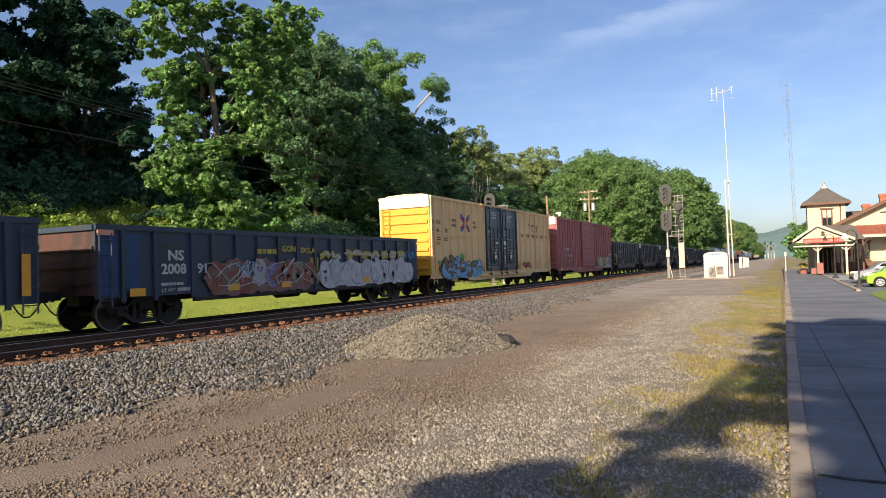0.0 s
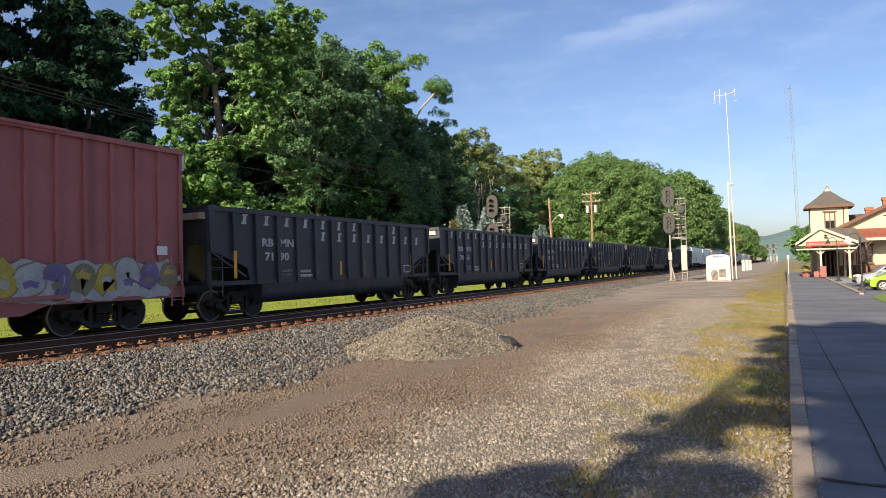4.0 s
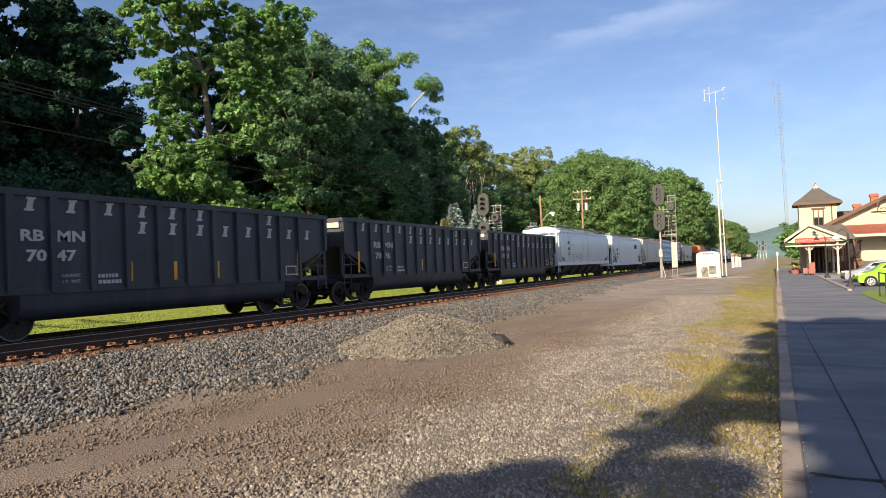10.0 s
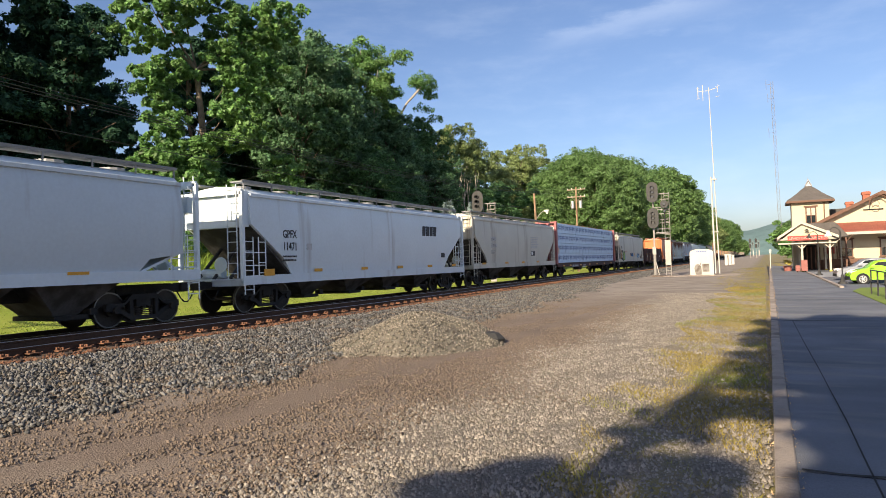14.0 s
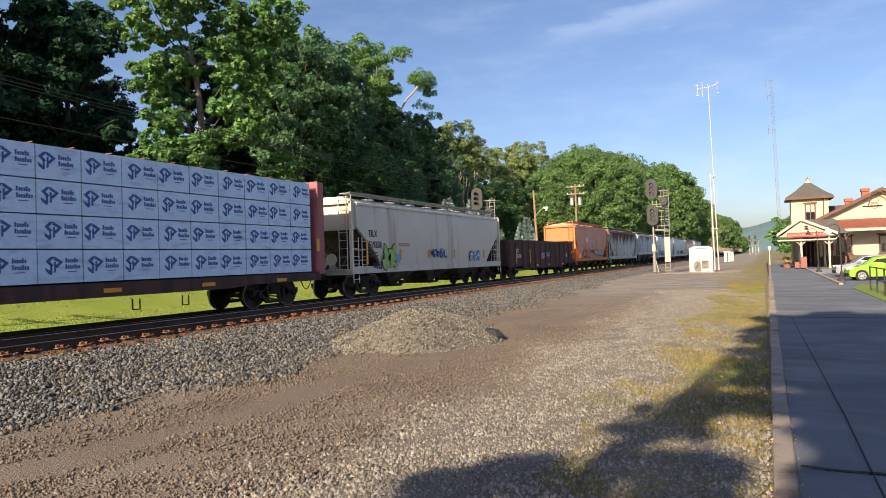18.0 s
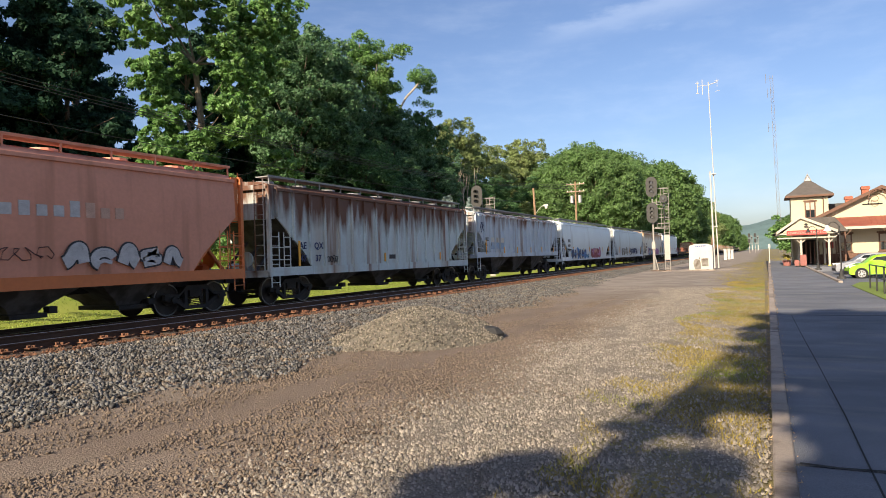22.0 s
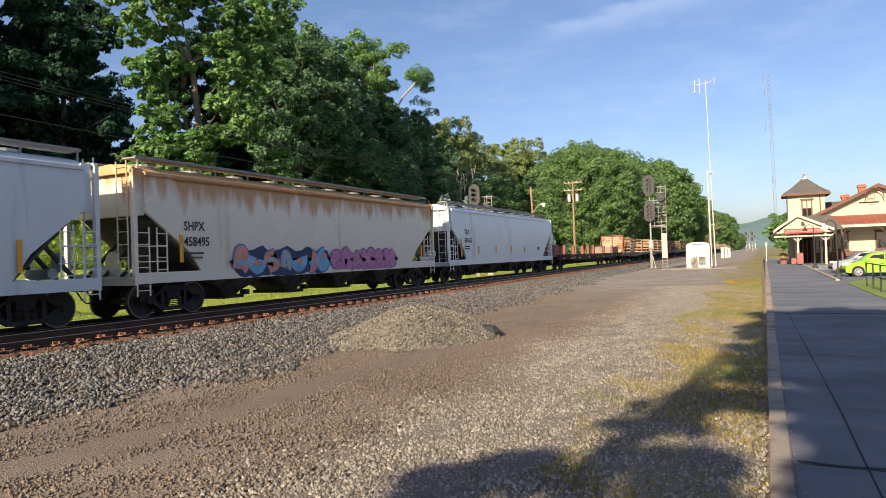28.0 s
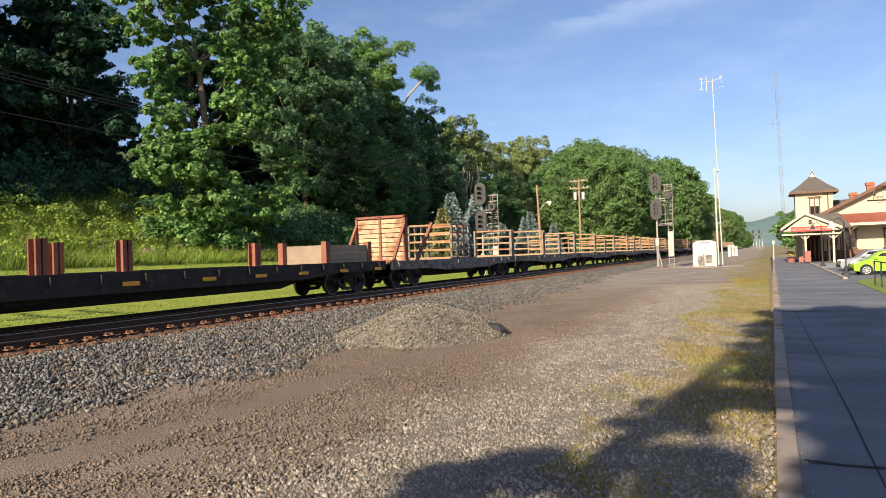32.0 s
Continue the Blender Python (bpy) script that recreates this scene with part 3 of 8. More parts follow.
# ---- loose stone ----
def stones(name, n, place, lo, hi, mat, label, sink=0.3, small=False):
    """Many small broken stones, each a squashed and turned eight-sided lump."""
    base = np.array([(1, 0, 0), (-1, 0, 0), (0, 1, 0), (0, -1, 0), (0, 0, 1), (0, 0, -1)], dtype=float)
    tri = np.array([(0, 2, 4), (2, 1, 4), (1, 3, 4), (3, 0, 4), (2, 0, 5), (1, 2, 5), (3, 1, 5), (0, 3, 5)])
    p = place(n)
    n = len(p)
    r = np.random.uniform(lo, hi, (n, 1, 1)) * 0.5
    v = base[None] * np.random.uniform(0.6, 1.25, (n, 6, 1)) * np.random.uniform(0.65, 1.2, (n, 1, 3))
    v += np.random.uniform(-0.3, 0.3, (n, 6, 3))
    q = np.random.normal(size=(n, 4))
    q /= np.linalg.norm(q, axis=1)[:, None]
    w, x, y, z = q.T
    rot = np.stack([1 - 2 * (y * y + z * z), 2 * (x * y - z * w), 2 * (x * z + y * w), 2 * (x * y + z * w), 1 - 2 * (x * x + z * z), 2 * (y * z - x * w),
                    2 * (x * z - y * w), 2 * (y * z + x * w), 1 - 2 * (x * x + y * y)], 1).reshape(n, 3, 3)
    v = np.einsum("nij,nkj->nki", rot, v) * r
    p = p.copy()
    p[:, 2] += r[:, 0, 0] * (1 - 2 * sink)
    v += p[:, None]
    if small:
        a = np.random.uniform(0, 6.3, (n, 1)) + np.arange(4) * math.pi / 2 + np.random.uniform(-0.4, 0.4, (n, 4))
        q = np.random.uniform(0.65, 1.3, (n, 4)) * r[:, :, 0]
        ring = np.stack([np.cos(a) * q, np.sin(a) * q, -0.4 * q], 2)
        tip = np.concatenate([np.random.uniform(-0.6, 0.6, (n, 1, 2)), np.random.uniform(0.4, 1.1, (n, 1, 1))], 2) * r
        v, tri = np.concatenate([ring, tip], 1) + p[:, None], np.array([(0, 1, 4), (1, 2, 4), (2, 3, 4), (3, 0, 4)])
    f = (tri[None] + (np.arange(n) * v.shape[1])[:, None, None]).reshape(-1, 3)
    return tagged(new(name, quick_mesh(name, v.reshape(-1, 3), f, mat)), label or "loose grey-brown stones lying on the heap", "gravel", kind="stuff")


def spread(x0, x1, y0, y1, keep=None, power=1.0, lift=None):
    def place(n):
        x = np.random.uniform(x0, x1, n)
        y = y0 + (y1 - y0) * np.random.uniform(0, 1, n) ** power
        if keep:
            ok = keep(x, y)
            x, y = x[ok], y[ok]
        z = height(x, y) + (lift(x, y) if lift else 0)
        return np.stack([x, y, z], 1)
    return place


def edge_noise(x, y):
    return 0.5 * np.sin(y * 0.9) + 0.35 * np.sin(y * 2.3 + 1) + 0.3 * np.sin(x * 3 + y * 1.3)


def fade(k):
    return k > np.random.uniform(-0.55, 0.55, len(k))


stones("ballast", 70000, spread(-12.6, -6.6, 1.5, 42, lambda x, y: fade((-7.55 + 0.5 * edge_noise(x, y) - 0.05 * np.maximum(0, y - 14) - x) * 1.6), 1.5), 0.032, 0.092, "stone", "grey broken stone ballast beside the track", 0.22)
stones("edge_stone", 14000, spread(-8.9, -6.2, 1.5, 30, lambda x, y: fade(0.6 - 1.1 * np.abs(x + 7.45 - 0.5 * edge_noise(x, y) + 0.05 * np.maximum(0, y - 14))), 1.5), 0.02, 0.06, "clod", "brown dirty stones at the foot of the ballast", 0.33)
stones("ballast_far", 14000, spread(-12.95, -9.3, 42, 120, None, 1.4), 0.07, 0.15, "stone", "grey broken stone ballast beside the track", 0.3, True)
stones("track_stone", 16000, spread(-20.4, -12.6, 0, 80, None, 1.4), 0.05, 0.10, "stone_brown", "dark oily ballast between the rails", 0.4, True)
stones("rust_grit", 16000, spread(-12.95, -12.15, 2, 70, None, 1.3, lambda x, y: np.random.uniform(0.02, 0.11, len(x))), 0.03, 0.075, "plate", "rust-coloured grit along the tie ends", 0.3, True)
stones("gravel", 125000, spread(-5.8, -0.02, 2.6, 34, lambda x, y: fade((x + 3.5 + 0.02 * y - 0.5 * edge_noise(x, y)) * 0.9) & (np.random.uniform(0, 1, len(x)) < 1.0 - 0.4 * (np.sin(y * .8 + x) > 0.2) * (x > -1.4)), 1.7), 0.012, 0.052, "stone_fine", "pale loose gravel beside the platform", 0.3, True)
def clod_band(x, y):
    lane = np.minimum(np.abs(x + 7.6 - 0.075 * (y - 6)), np.abs(x + 5.9 - 0.06 * (y - 6)) * 1.6)
    return fade(0.95 * smooth_step(0.1, 0.9, lane) - 0.75 + 0.4 * smooth_step(-8.2, -4.5, x) + 0.40 * edge_noise(x, y) - 1.2 * smooth_step(-4.0, -2.9, x) - 0.25 * smooth_step(9, 15, y))


stones("dirt_clod", 70000, spread(-8.8, -1.9, 2.4, 26, clod_band, 1.75), 0.012, 0.05, "clod", "loose brown clods lying on the dirt", 0.28)
stones("dirt_stone", 30000, spread(-9.6, -1.9, 2.4, 36, lambda x, y: fade(0.35 + 0.5 * np.sin(x * 2.1 + y * .25) + 0.4 * edge_noise(x, y)), 1.7), 0.012, 0.04, "clod", "small brown stones pressed into the dirt", 0.45, True)


def pile_height(x, y):
    """A low heap of gravel with a rounded, uneven top."""
    a, b = (x + 7.0) / 1.85, (y - 13.25) / 2.35
    d = np.sqrt(a * a + b * b) + 0.04 * np.sin(x * 3 + y * 2) + 0.03 * np.sin(x * 7 - y * 4)
    return 0.74 * np.clip(1 - d ** 1.6, 0, 1)


def gravel_heap():
    xs, ys = np.linspace(-9.6, -5.0, 50), np.linspace(9.2, 16.6, 60)
    gx, gy = np.meshgrid(xs, ys)
    gz = height(gx, gy) - 0.05 + pile_height(gx, gy) + np.random.normal(0, 0.012, gx.shape)
    n = len(xs)
    i = np.arange((len(ys) - 1) * (n - 1))
    a = (i // (n - 1)) * n + i % (n - 1)
    pile = tagged(new("gravel_pile", quick_mesh("gravel_pile", np.stack([gx.ravel(), gy.ravel(), gz.ravel()], 1), np.stack([a, a + 1, a + n + 1, a + n], 1), "heap")),
                  "low heap of grey-brown gravel on the dirt yard", "gravel pile")
    loose = stones("loose_stone", 20000, spread(-9.5, -5.1, 9.4, 16.4, lambda x, y: pile_height(x, y) > 0.03, 1.0, lambda x, y: pile_height(x, y) - 0.05), 0.024, 0.066, "heap", "", 0.25)
    loose["category"] = "gravel"


gravel_heap()
# added black lump in place of the heap's own shadow at its right end
solid("stone_lump", Shape().loft([[(-5.5 + r * math.cos(a) * 1.2, 13.75 + r * math.sin(a), z) for a in [k * math.pi / 4 for k in range(8)]] for r, z in ((0.24, -0.42), (0.26, -0.32), (0.15, -0.2), (0.04, -0.17))]), "signal_black", "black lump standing in for the shadow at the end of the gravel heap", "lump")

# ---- platform ----
KERB = lambda y: 0.005 * (y - 5)


def platform():
    root = thing("pavement", "dark asphalt station platform with cracks across it", "platform", kind="structure")
    edges = [-12, 5.93, 19.05, 27.5, 36, 50, 64, 100]
    for a, b in zip(edges, edges[1:]):
        s = Shape()
        wide = 3.25 if 36 < b < 70 else 16.0
        s.prism([(KERB(a) + 0.165, a + (0.035 if a == 5.93 else 0.012)), (wide, a + (0.06 if a == 5.93 else 0.012)), (wide, b - 0.012), (KERB(b) + 0.165, b - 0.012)], "z", -1.3, PLATFORM - random.uniform(0, 0.006))
        part("asphalt_slab", s, "asphalt", root)
    s = Shape().box(0.2, 3.2, -12, 100, -1.25, PLATFORM - 0.03)
    part("joint_bed", s, "dark_in", root, "dirt in the joints")
    lot = Shape().prism([(36.0, PLATFORM - 0.004), (49, -0.74), (64.0, -0.74), (64.0, -1.3), (36.0, -1.3)], "x", 3.26, 16.0)
    part("parking_lot", lot, "asphalt", root, "asphalt parking lot sloping down beside the platform")
    cr = Shape()
    for pts in ([(0.57, 18.9), (0.61, 14.3), (0.65, 11.2), (0.665, 9.3), (0.68, 7.8), (0.675, 6.5), (0.68, 3.0)], [(0.2, 5.98), (0.45, 5.94), (0.8, 5.97), (1.4, 5.95), (2.6, 5.98), (4.5, 5.93)], [(0.3, 19.05), (1.5, 19.02), (3, 19.1), (6, 19.05)], [(0.3, 27.5), (2.2, 27.6), (4, 27.4)]):
        for a, b in zip(pts, pts[1:]):
            d = (Vector(b) - Vector(a)).normalized()
            n = Vector((-d.y, d.x)) * (0.028 if 5.9 < a[1] < 5.99 or a[1] > 19 else 0.007) * random.uniform(0.6, 1.3)
            cr.add([(a[0] - n.x, a[1] - n.y, PLATFORM + 0.003), (b[0] - n.x, b[1] - n.y, PLATFORM + 0.003), (b[0] + n.x, b[1] + n.y, PLATFORM + 0.003), (a[0] + n.x, a[1] + n.y, PLATFORM + 0.003)], [(0, 1, 2, 3)])
    part("crack", cr, "dark_in", root, "dark crack filled with dirt")
    k = thing("kerb", "weathered concrete kerb pieces along the platform edge", "kerb", kind="structure")
    y = -9.0
    while y < 96:
        n = 2.44
        s = Shape()
        x0, x1 = KERB(y), KERB(y + n)
        j = random.uniform(-0.004, 0.004)
        s.loft([[(xx + j, yy, -0.7), (xx + 0.16 + j, yy, -0.7), (xx + 0.16 + j, yy, PLATFORM + 0.012), (xx + 0.148 + j, yy, PLATFORM + 0.024), (xx + 0.012 + j, yy, PLATFORM + 0.024), (xx + j, yy, PLATFORM + 0.012)]
                for xx, yy in ((x1, y + n - 0.008), (x0, y + 0.008))])
        part("kerb_stone", s, "concrete", k)
        y += n
    return root


platform()
g = Shape()
for i in range(900):
    y = random.uniform(3, 40) if random.random() < 0.8 else random.uniform(40, 90)
    x = KERB(y) + (0.175 if random.random() < 0.5 else -0.02) + random.gauss(0, 0.02)
    h, w, a = random.uniform(0.008, 0.028), random.uniform(0.005, 0.011), random.uniform(0, 6.3)
    z = PLATFORM if x > KERB(y) + 0.1 else GROUND
    g.add([(x - w * math.cos(a), y - w * math.sin(a), z), (x + w * math.cos(a), y + w * math.sin(a), z), (x + random.uniform(-.02, .02), y + random.uniform(-.02, .02), z + h)], [(0, 1, 2)])
solid("joint_grass", g, "old_stain", "tiny dry weeds in the joint beside the kerb", "weeds", kind="stuff")


def tufts(n, place, lo, hi, wide, mat, name, label):
    p = place(n)
    n = len(p)
    a = np.random.uniform(0, 6.3, n)
    h = np.random.uniform(lo, hi, n)
    w = wide * np.random.uniform(0.6, 1.4, n)
    lean = np.random.normal(0, 0.5, (n, 2)) * h[:, None]
    d = np.stack([np.cos(a), np.sin(a), 0 * a], 1) * w[:, None]
    tip = p + np.concatenate([lean, h[:, None]], 1)
    v = np.stack([p - d, p + d, tip], 1).reshape(-1, 3)
    f = np.arange(3 * n).reshape(-1, 3)
    return tagged(new(name, quick_mesh(name, v, f, mat)), label, "grass", kind="stuff")


def in_tufts(x, y):
    k = np.sin(x * 2.2 + 0.4 * np.sin(y * 1.1)) * np.sin(y * 0.55 + x) + 0.5 * np.sin(y * 1.9 + 2 * x) + 0.4 * np.sin(y * 5.1 + 4.7 * x)
    return (k + 0.55 * np.clip((x + 2.0), -1, 1.2) + 0.35 * smooth_step(8, 14, y) - 0.4 * smooth_step(8, 4, y) > 0.55 + np.random.uniform(-0.6, 0.6, len(x))) & (x > -1.9 + 0.25 * np.sin(y * 1.3))


M["dry_grass"] = surface("dry_grass", (0.285, 0.225, 0.062), 0.85, vary=0.35, scale=1.2, grain=3, bump=0, island=0.35, through=0.3, second=(0.17, 0.23, 0.04), second_at=0.60)
tufts(130000, spread(-2.6, -0.03, 3, 40, in_tufts, 1.2), 0.012, 0.055, 0.007, "dry_grass", "sparse_grass", "sparse yellowing grass growing through the gravel")
tufts(4000, spread(-3.5, -0.03, 40, 95, lambda x, y: in_tufts(x * .6, y * .5), 1.2), 0.02, 0.08, 0.02, "dry_grass", "sparse_grass", "sparse yellowing grass growing through the gravel")

# ---- parts of freight cars ----
def bogie(parent, y):
    """A three-piece truck: two side frames, bolster, springs and two wheelsets."""
    s = Shape()
    for x in (-1.0, 1.0):
        for poly in ([(-1.15, 0.62), (-0.62, 0.62), (-0.38, 0.84), (0.38, 0.84), (0.62, 0.62), (1.15, 0.62), (1.15, 0.47), (0.75, 0.40), (0.44, 0.18), (-0.44, 0.18), (-0.75, 0.40), (-1.15, 0.47)],):
            n = len(poly)
            outer = poly
            s.prism([(a, b) for a, b in outer[:6]] + [(1.02, 0.50), (0.68, 0.52), (0.44, 0.70), (-0.44, 0.70), (-0.68, 0.52), (-1.02, 0.50)], "x", x - 0.07, x + 0.07)
            s.prism([(-1.15, 0.62), (-1.15, 0.45), (-0.72, 0.36), (-0.42, 0.16), (0.42, 0.16), (0.72, 0.36), (1.15, 0.45), (1.15, 0.62), (0.95, 0.55), (0.66, 0.46), (0.38, 0.27), (-0.38, 0.27), (-0.66, 0.46), (-0.95, 0.55)], "x", x - 0.065, x + 0.065)
        for d in (-0.40, 0.40):
            s.box(x - 0.06, x + 0.06, d - 0.05, d + 0.05, 0.24, 0.74)
    s.box(-1.02, 1.02, -0.22, 0.22, 0.52, 0.80).box(-0.3, 0.3, -0.3, 0.3, 0.80, 0.98)
    b = part("bogie", s, "steel_dark", parent, "cast steel bogie")
    b.location = (0, y, FAR_DROP)
    b.scale = (1.03, 1.1, 1.1)
    for x in (-1.0, 1.0):
        for d in (-0.19, 0.0, 0.19):
            sp = Shape()
            for k in range(5):
                sp.disc((x, d, 0.30 + k * 0.05), 0.075, 0.026, "z", 8)
            part("spring", sp, "wheel", b)
    for d in (-0.889, 0.889):
        w = Shape().tube((-1.1, 0, 0), (1.1, 0, 0), 0.075, 8)
        for x, e in ((-0.76, 1), (0.76, -1)):
            w.disc((x, 0, 0), 0.435, 0.05, "x", 24)
            w.disc((x - e * 0.02, 0, 0), 0.16, 0.22, "x", 12)
            w.disc((x + e * 0.055, 0, 0), 0.48, 0.03, "x", 28)
            for k in range(3):
                w.box(*sorted((x - e * 0.04, x - e * 0.005)), 0.30 * math.cos(2.1 * k) - 0.03, 0.30 * math.cos(2.1 * k) + 0.03, 0.30 * math.sin(2.1 * k) - 0.03, 0.30 * math.sin(2.1 * k) + 0.03)
        ws = part("wheelset", w, "wheel", b)
        ws.location = (0, d, 0.457)
        for x in (-0.765, 0.765):
            t, n = Shape(), 28
            t.add([(xx, r * math.cos(2 * math.pi * i / n), r * math.sin(2 * math.pi * i / n)) for xx, r in ((x - 0.055, 0.425), (x - 0.055, 0.457), (x + 0.055, 0.457), (x + 0.055, 0.425)) for i in range(n)],
                  [(k * n + i, k * n + (i + 1) % n, ((k + 1) % 4) * n + (i + 1) % n, ((k + 1) % 4) * n + i) for k in range(4) for i in range(n)])
            tr = part("tyre", t, "tread", b, "bright worn wheel rim")
            tr.location = (0, d, 0.457)
        for x in (-1.13, 1.13):
            cap = part("bearing_cap", Shape().disc((x, 0, 0), 0.10, 0.06, "x", 8), "steel_dark", b)
            cap.location = (0, d, 0.457)
        WHEELS.append((parent, ws))
    return b


WHEELS = []
TRAIN = []


def car(name, label, s0, length, bogie_in=1.75, coupler=True):
    """The thing of one freight car; y runs from its leading end, z from the rail."""
    root = thing(name, label, "freight car", "cars of the freight train", at=(FAR, s0, 0))
    TRAIN.append((root, s0))
    bogie(root, bogie_in)
    bogie(root, length - bogie_in)
    if coupler:
        for y, e in ((0, -1), (length, 1)):
            c = Shape().box(-0.11, 0.11, min(y, y + e * 0.55), max(y, y + e * 0.55), 0.74, 0.98).box(-0.2, 0.2, min(y + e * 0.42, y + e * 0.7), max(y + e * 0.42, y + e * 0.7), 0.70, 1.0)
            part("coupler", c, "steel_dark", root)
            h = Shape()
            pts = [Vector((0.45, y + e * k * 0.14, 0.72 - 0.36 * math.sin(k / 5 * math.pi))) for k in range(6)]
            h.pipe(pts, 0.022)
            part("brake_hose", h, "rubber", root)
    return root


def ladder(parent, x, y, z0, z1, wide=0.42, mat="galvanised", side=True, rungs=None):
    s = Shape()
    n = rungs or max(2, int((z1 - z0) / 0.36))
    for d in (-wide / 2, wide / 2):
        a, b = ((x, y + d, z0), (x, y + d, z1)) if side else ((x + d, y, z0), (x + d, y, z1))
        s.tube(a, b, 0.022, 5)
    for i in range(n):
        z = z0 + (z1 - z0) * (i + 0.5) / n
        a, b = ((x, y - wide / 2, z), (x, y + wide / 2, z)) if side else ((x - wide / 2, y, z), (x + wide / 2, y, z))
        s.tube(a, b, 0.016, 5)
    return part("ladder", s, mat, parent)


def plate_on(parent, name, y0, y1, z0, z1, mat, label="", x=1.56, slant=0.0):
    s = Shape().add([(x, y0, z0), (x, y1, z0), (x, y1 + slant, z1), (x, y0 + slant, z1), (x - 0.02, y0, z0), (x - 0.02, y1, z0), (x - 0.02, y1 + slant, z1), (x - 0.02, y0 + slant, z1)],
                    [(0, 1, 2, 3), (7, 6, 5, 4), (0, 4, 5, 1), (1, 5, 6, 2), (2, 6, 7, 3), (3, 7, 4, 0)])
    return part(name, s, mat, parent, label)


def bars(parent, y, z, n, w, h, gap, mat, name="lettering", x=1.56, rows=1, row_gap=0.0, jag=0.3):
    """Writing that cannot be read, as plain bars."""
    s = Shape()
    for r in range(rows):
        yy = y
        for i in range(n):
            ww = w * random.uniform(1 - jag, 1 + jag)
            s.box(x - 0.01, x + 0.004, yy, yy + ww, z - r * (h + row_gap), z - r * (h + row_gap) + h)
            yy += ww + gap
    return tagged(part(name, s, mat, parent), kind="stuff")


def ribbon(path, half):
    """The outline of a flat band of even width along a path."""
    n = len(path)
    one, two = [], []
    for i, (y, z) in enumerate(path):
        p, q = path[max(0, i - 1)], path[min(n - 1, i + 1)]
        dy, dz = q[0] - p[0], q[1] - p[1]
        k = math.hypot(dy, dz) or 1.0
        one.append((y - dz / k * half, z + dy / k * half))
        two.append((y + dz / k * half, z - dy / k * half))
    return one + two[::-1]


def rounded(path):
    """The path with its corners cut twice."""
    for _ in range(2):
        out = [path[0]]
        for (a, b), (c, d) in zip(path, path[1:]):
            out += [(a * 0.75 + c * 0.25, b * 0.75 + d * 0.25), (a * 0.25 + c * 0.75, b * 0.25 + d * 0.75)]
        path = out + [path[-1]]
    return path


def graffiti(parent, y0, y1, z0, z1, fills, line, n, seed, x=1.565, label="spray-painted lettering shapes", back=""):
    """Fat, curling bands of spray paint with dark edges, not letters."""
    rnd = random.Random(seed)
    w = (y1 - y0) / n
    if back:
        # a lumpy cloud of paint behind the shapes
        rim, k = [], int((y1 - y0) / 0.22)
        half_z = (z1 - z0) / 2
        for i in range(k + 1):
            rim.append((y0 - 0.12 + (y1 - y0 + 0.24) * i / k, z0 - 0.02 + half_z * max(0, 1 - min(i, k - i) / 2.5) ** 2 + (z1 - z0) * rnd.uniform(-0.04, 0.06)))
        for i in range(k, -1, -1):
            rim.append((y0 - 0.12 + (y1 - y0 + 0.24) * i / k, z1 - half_z * max(0, 1 - min(i, k - i) / 2.5) ** 2 * 0.9 - (z1 - z0) * (0.08 + 0.16 * abs(math.sin(i * 0.55 + seed)) + rnd.uniform(-0.04, 0.04))))
        part("graffiti_cloud", Shape().prism(rim, "x", x - 0.03, x - 0.004), back, parent)
    for i in range(n):
        c = y0 + (i + 0.5) * w
        lo, hi = z0 + (z1 - z0) * rnd.uniform(0, 0.1), z1 - (z1 - z0) * rnd.uniform(0, 0.22)
        hw, hz, zc = w * rnd.uniform(0.42, 0.56), (hi - lo) / 2, (lo + hi) / 2
        half = min(w * 0.33, hz * 0.44) * rnd.uniform(0.85, 1.15)
        ry, rz = max(hw - half * 0.6, 0.05), max(hz - half, 0.05)
        lean = rnd.uniform(-0.15, 0.25)
        kind = rnd.choice("ccsbb")
        if kind == "c":
            a0, ext = rnd.uniform(0, 6.28), rnd.uniform(3.2, 5.2)
            path = [(math.cos(a0 + ext * k / 13) * ry, math.sin(a0 + ext * k / 13) * rz) for k in range(14)]
        elif kind == "s":
            m = rnd.choice((-1, 1))
            path = [(m * ry * math.sin(2.9 * math.pi / 2 * (k / 6.5 - 1)) * 0.8, rz * (k / 6.5 - 1)) for k in range(14)]
        else:
            m = rnd.choice((-1, 1))
            path = [(-m * ry * 0.7, -rz), (-m * ry * 0.5, -rz * 0.2), (-m * ry * 0.3, rz * 0.7), (0.0, rz), (m * ry * 0.4, rz * 0.7), (m * ry * 0.55, 0.0), (m * ry * 0.75, -rz * 0.7), (m * ry * 1.1, -rz)]
        path = [(c + p + lean * q, zc + q) for p, q in (path if kind == "c" else rounded(path))]
        part("graffiti_outline", Shape().prism(ribbon(path, half + 0.045), "x", x - 0.02, x + i * 0.0006), line, parent, label if i == 0 else "")
        part("graffiti_fill", Shape().prism(ribbon(path, half), "x", x - 0.02, x + 0.006 + i * 0.0006), fills[i % len(fills)], parent)
        m = rnd.choice((-0.5, 0.0, 0.45)) * rz
        part("graffiti_bar", Shape().prism(ribbon([(c - ry * 0.7, zc + m), (c, zc + m + 0.06), (c + ry * 0.8, zc + m)], half * 0.42), "x", x - 0.02, x + 0.009 + i * 0.0006), fills[(i + 1) % len(fills)], parent)
        part("graffiti_shine", Shape().prism(ribbon([(p, q + half * 0.45) for p, q in path[len(path) // 4:len(path) // 2]], 0.012), "x", x - 0.01, x + 0.012 + i * 0.0006), "g_wash", parent)


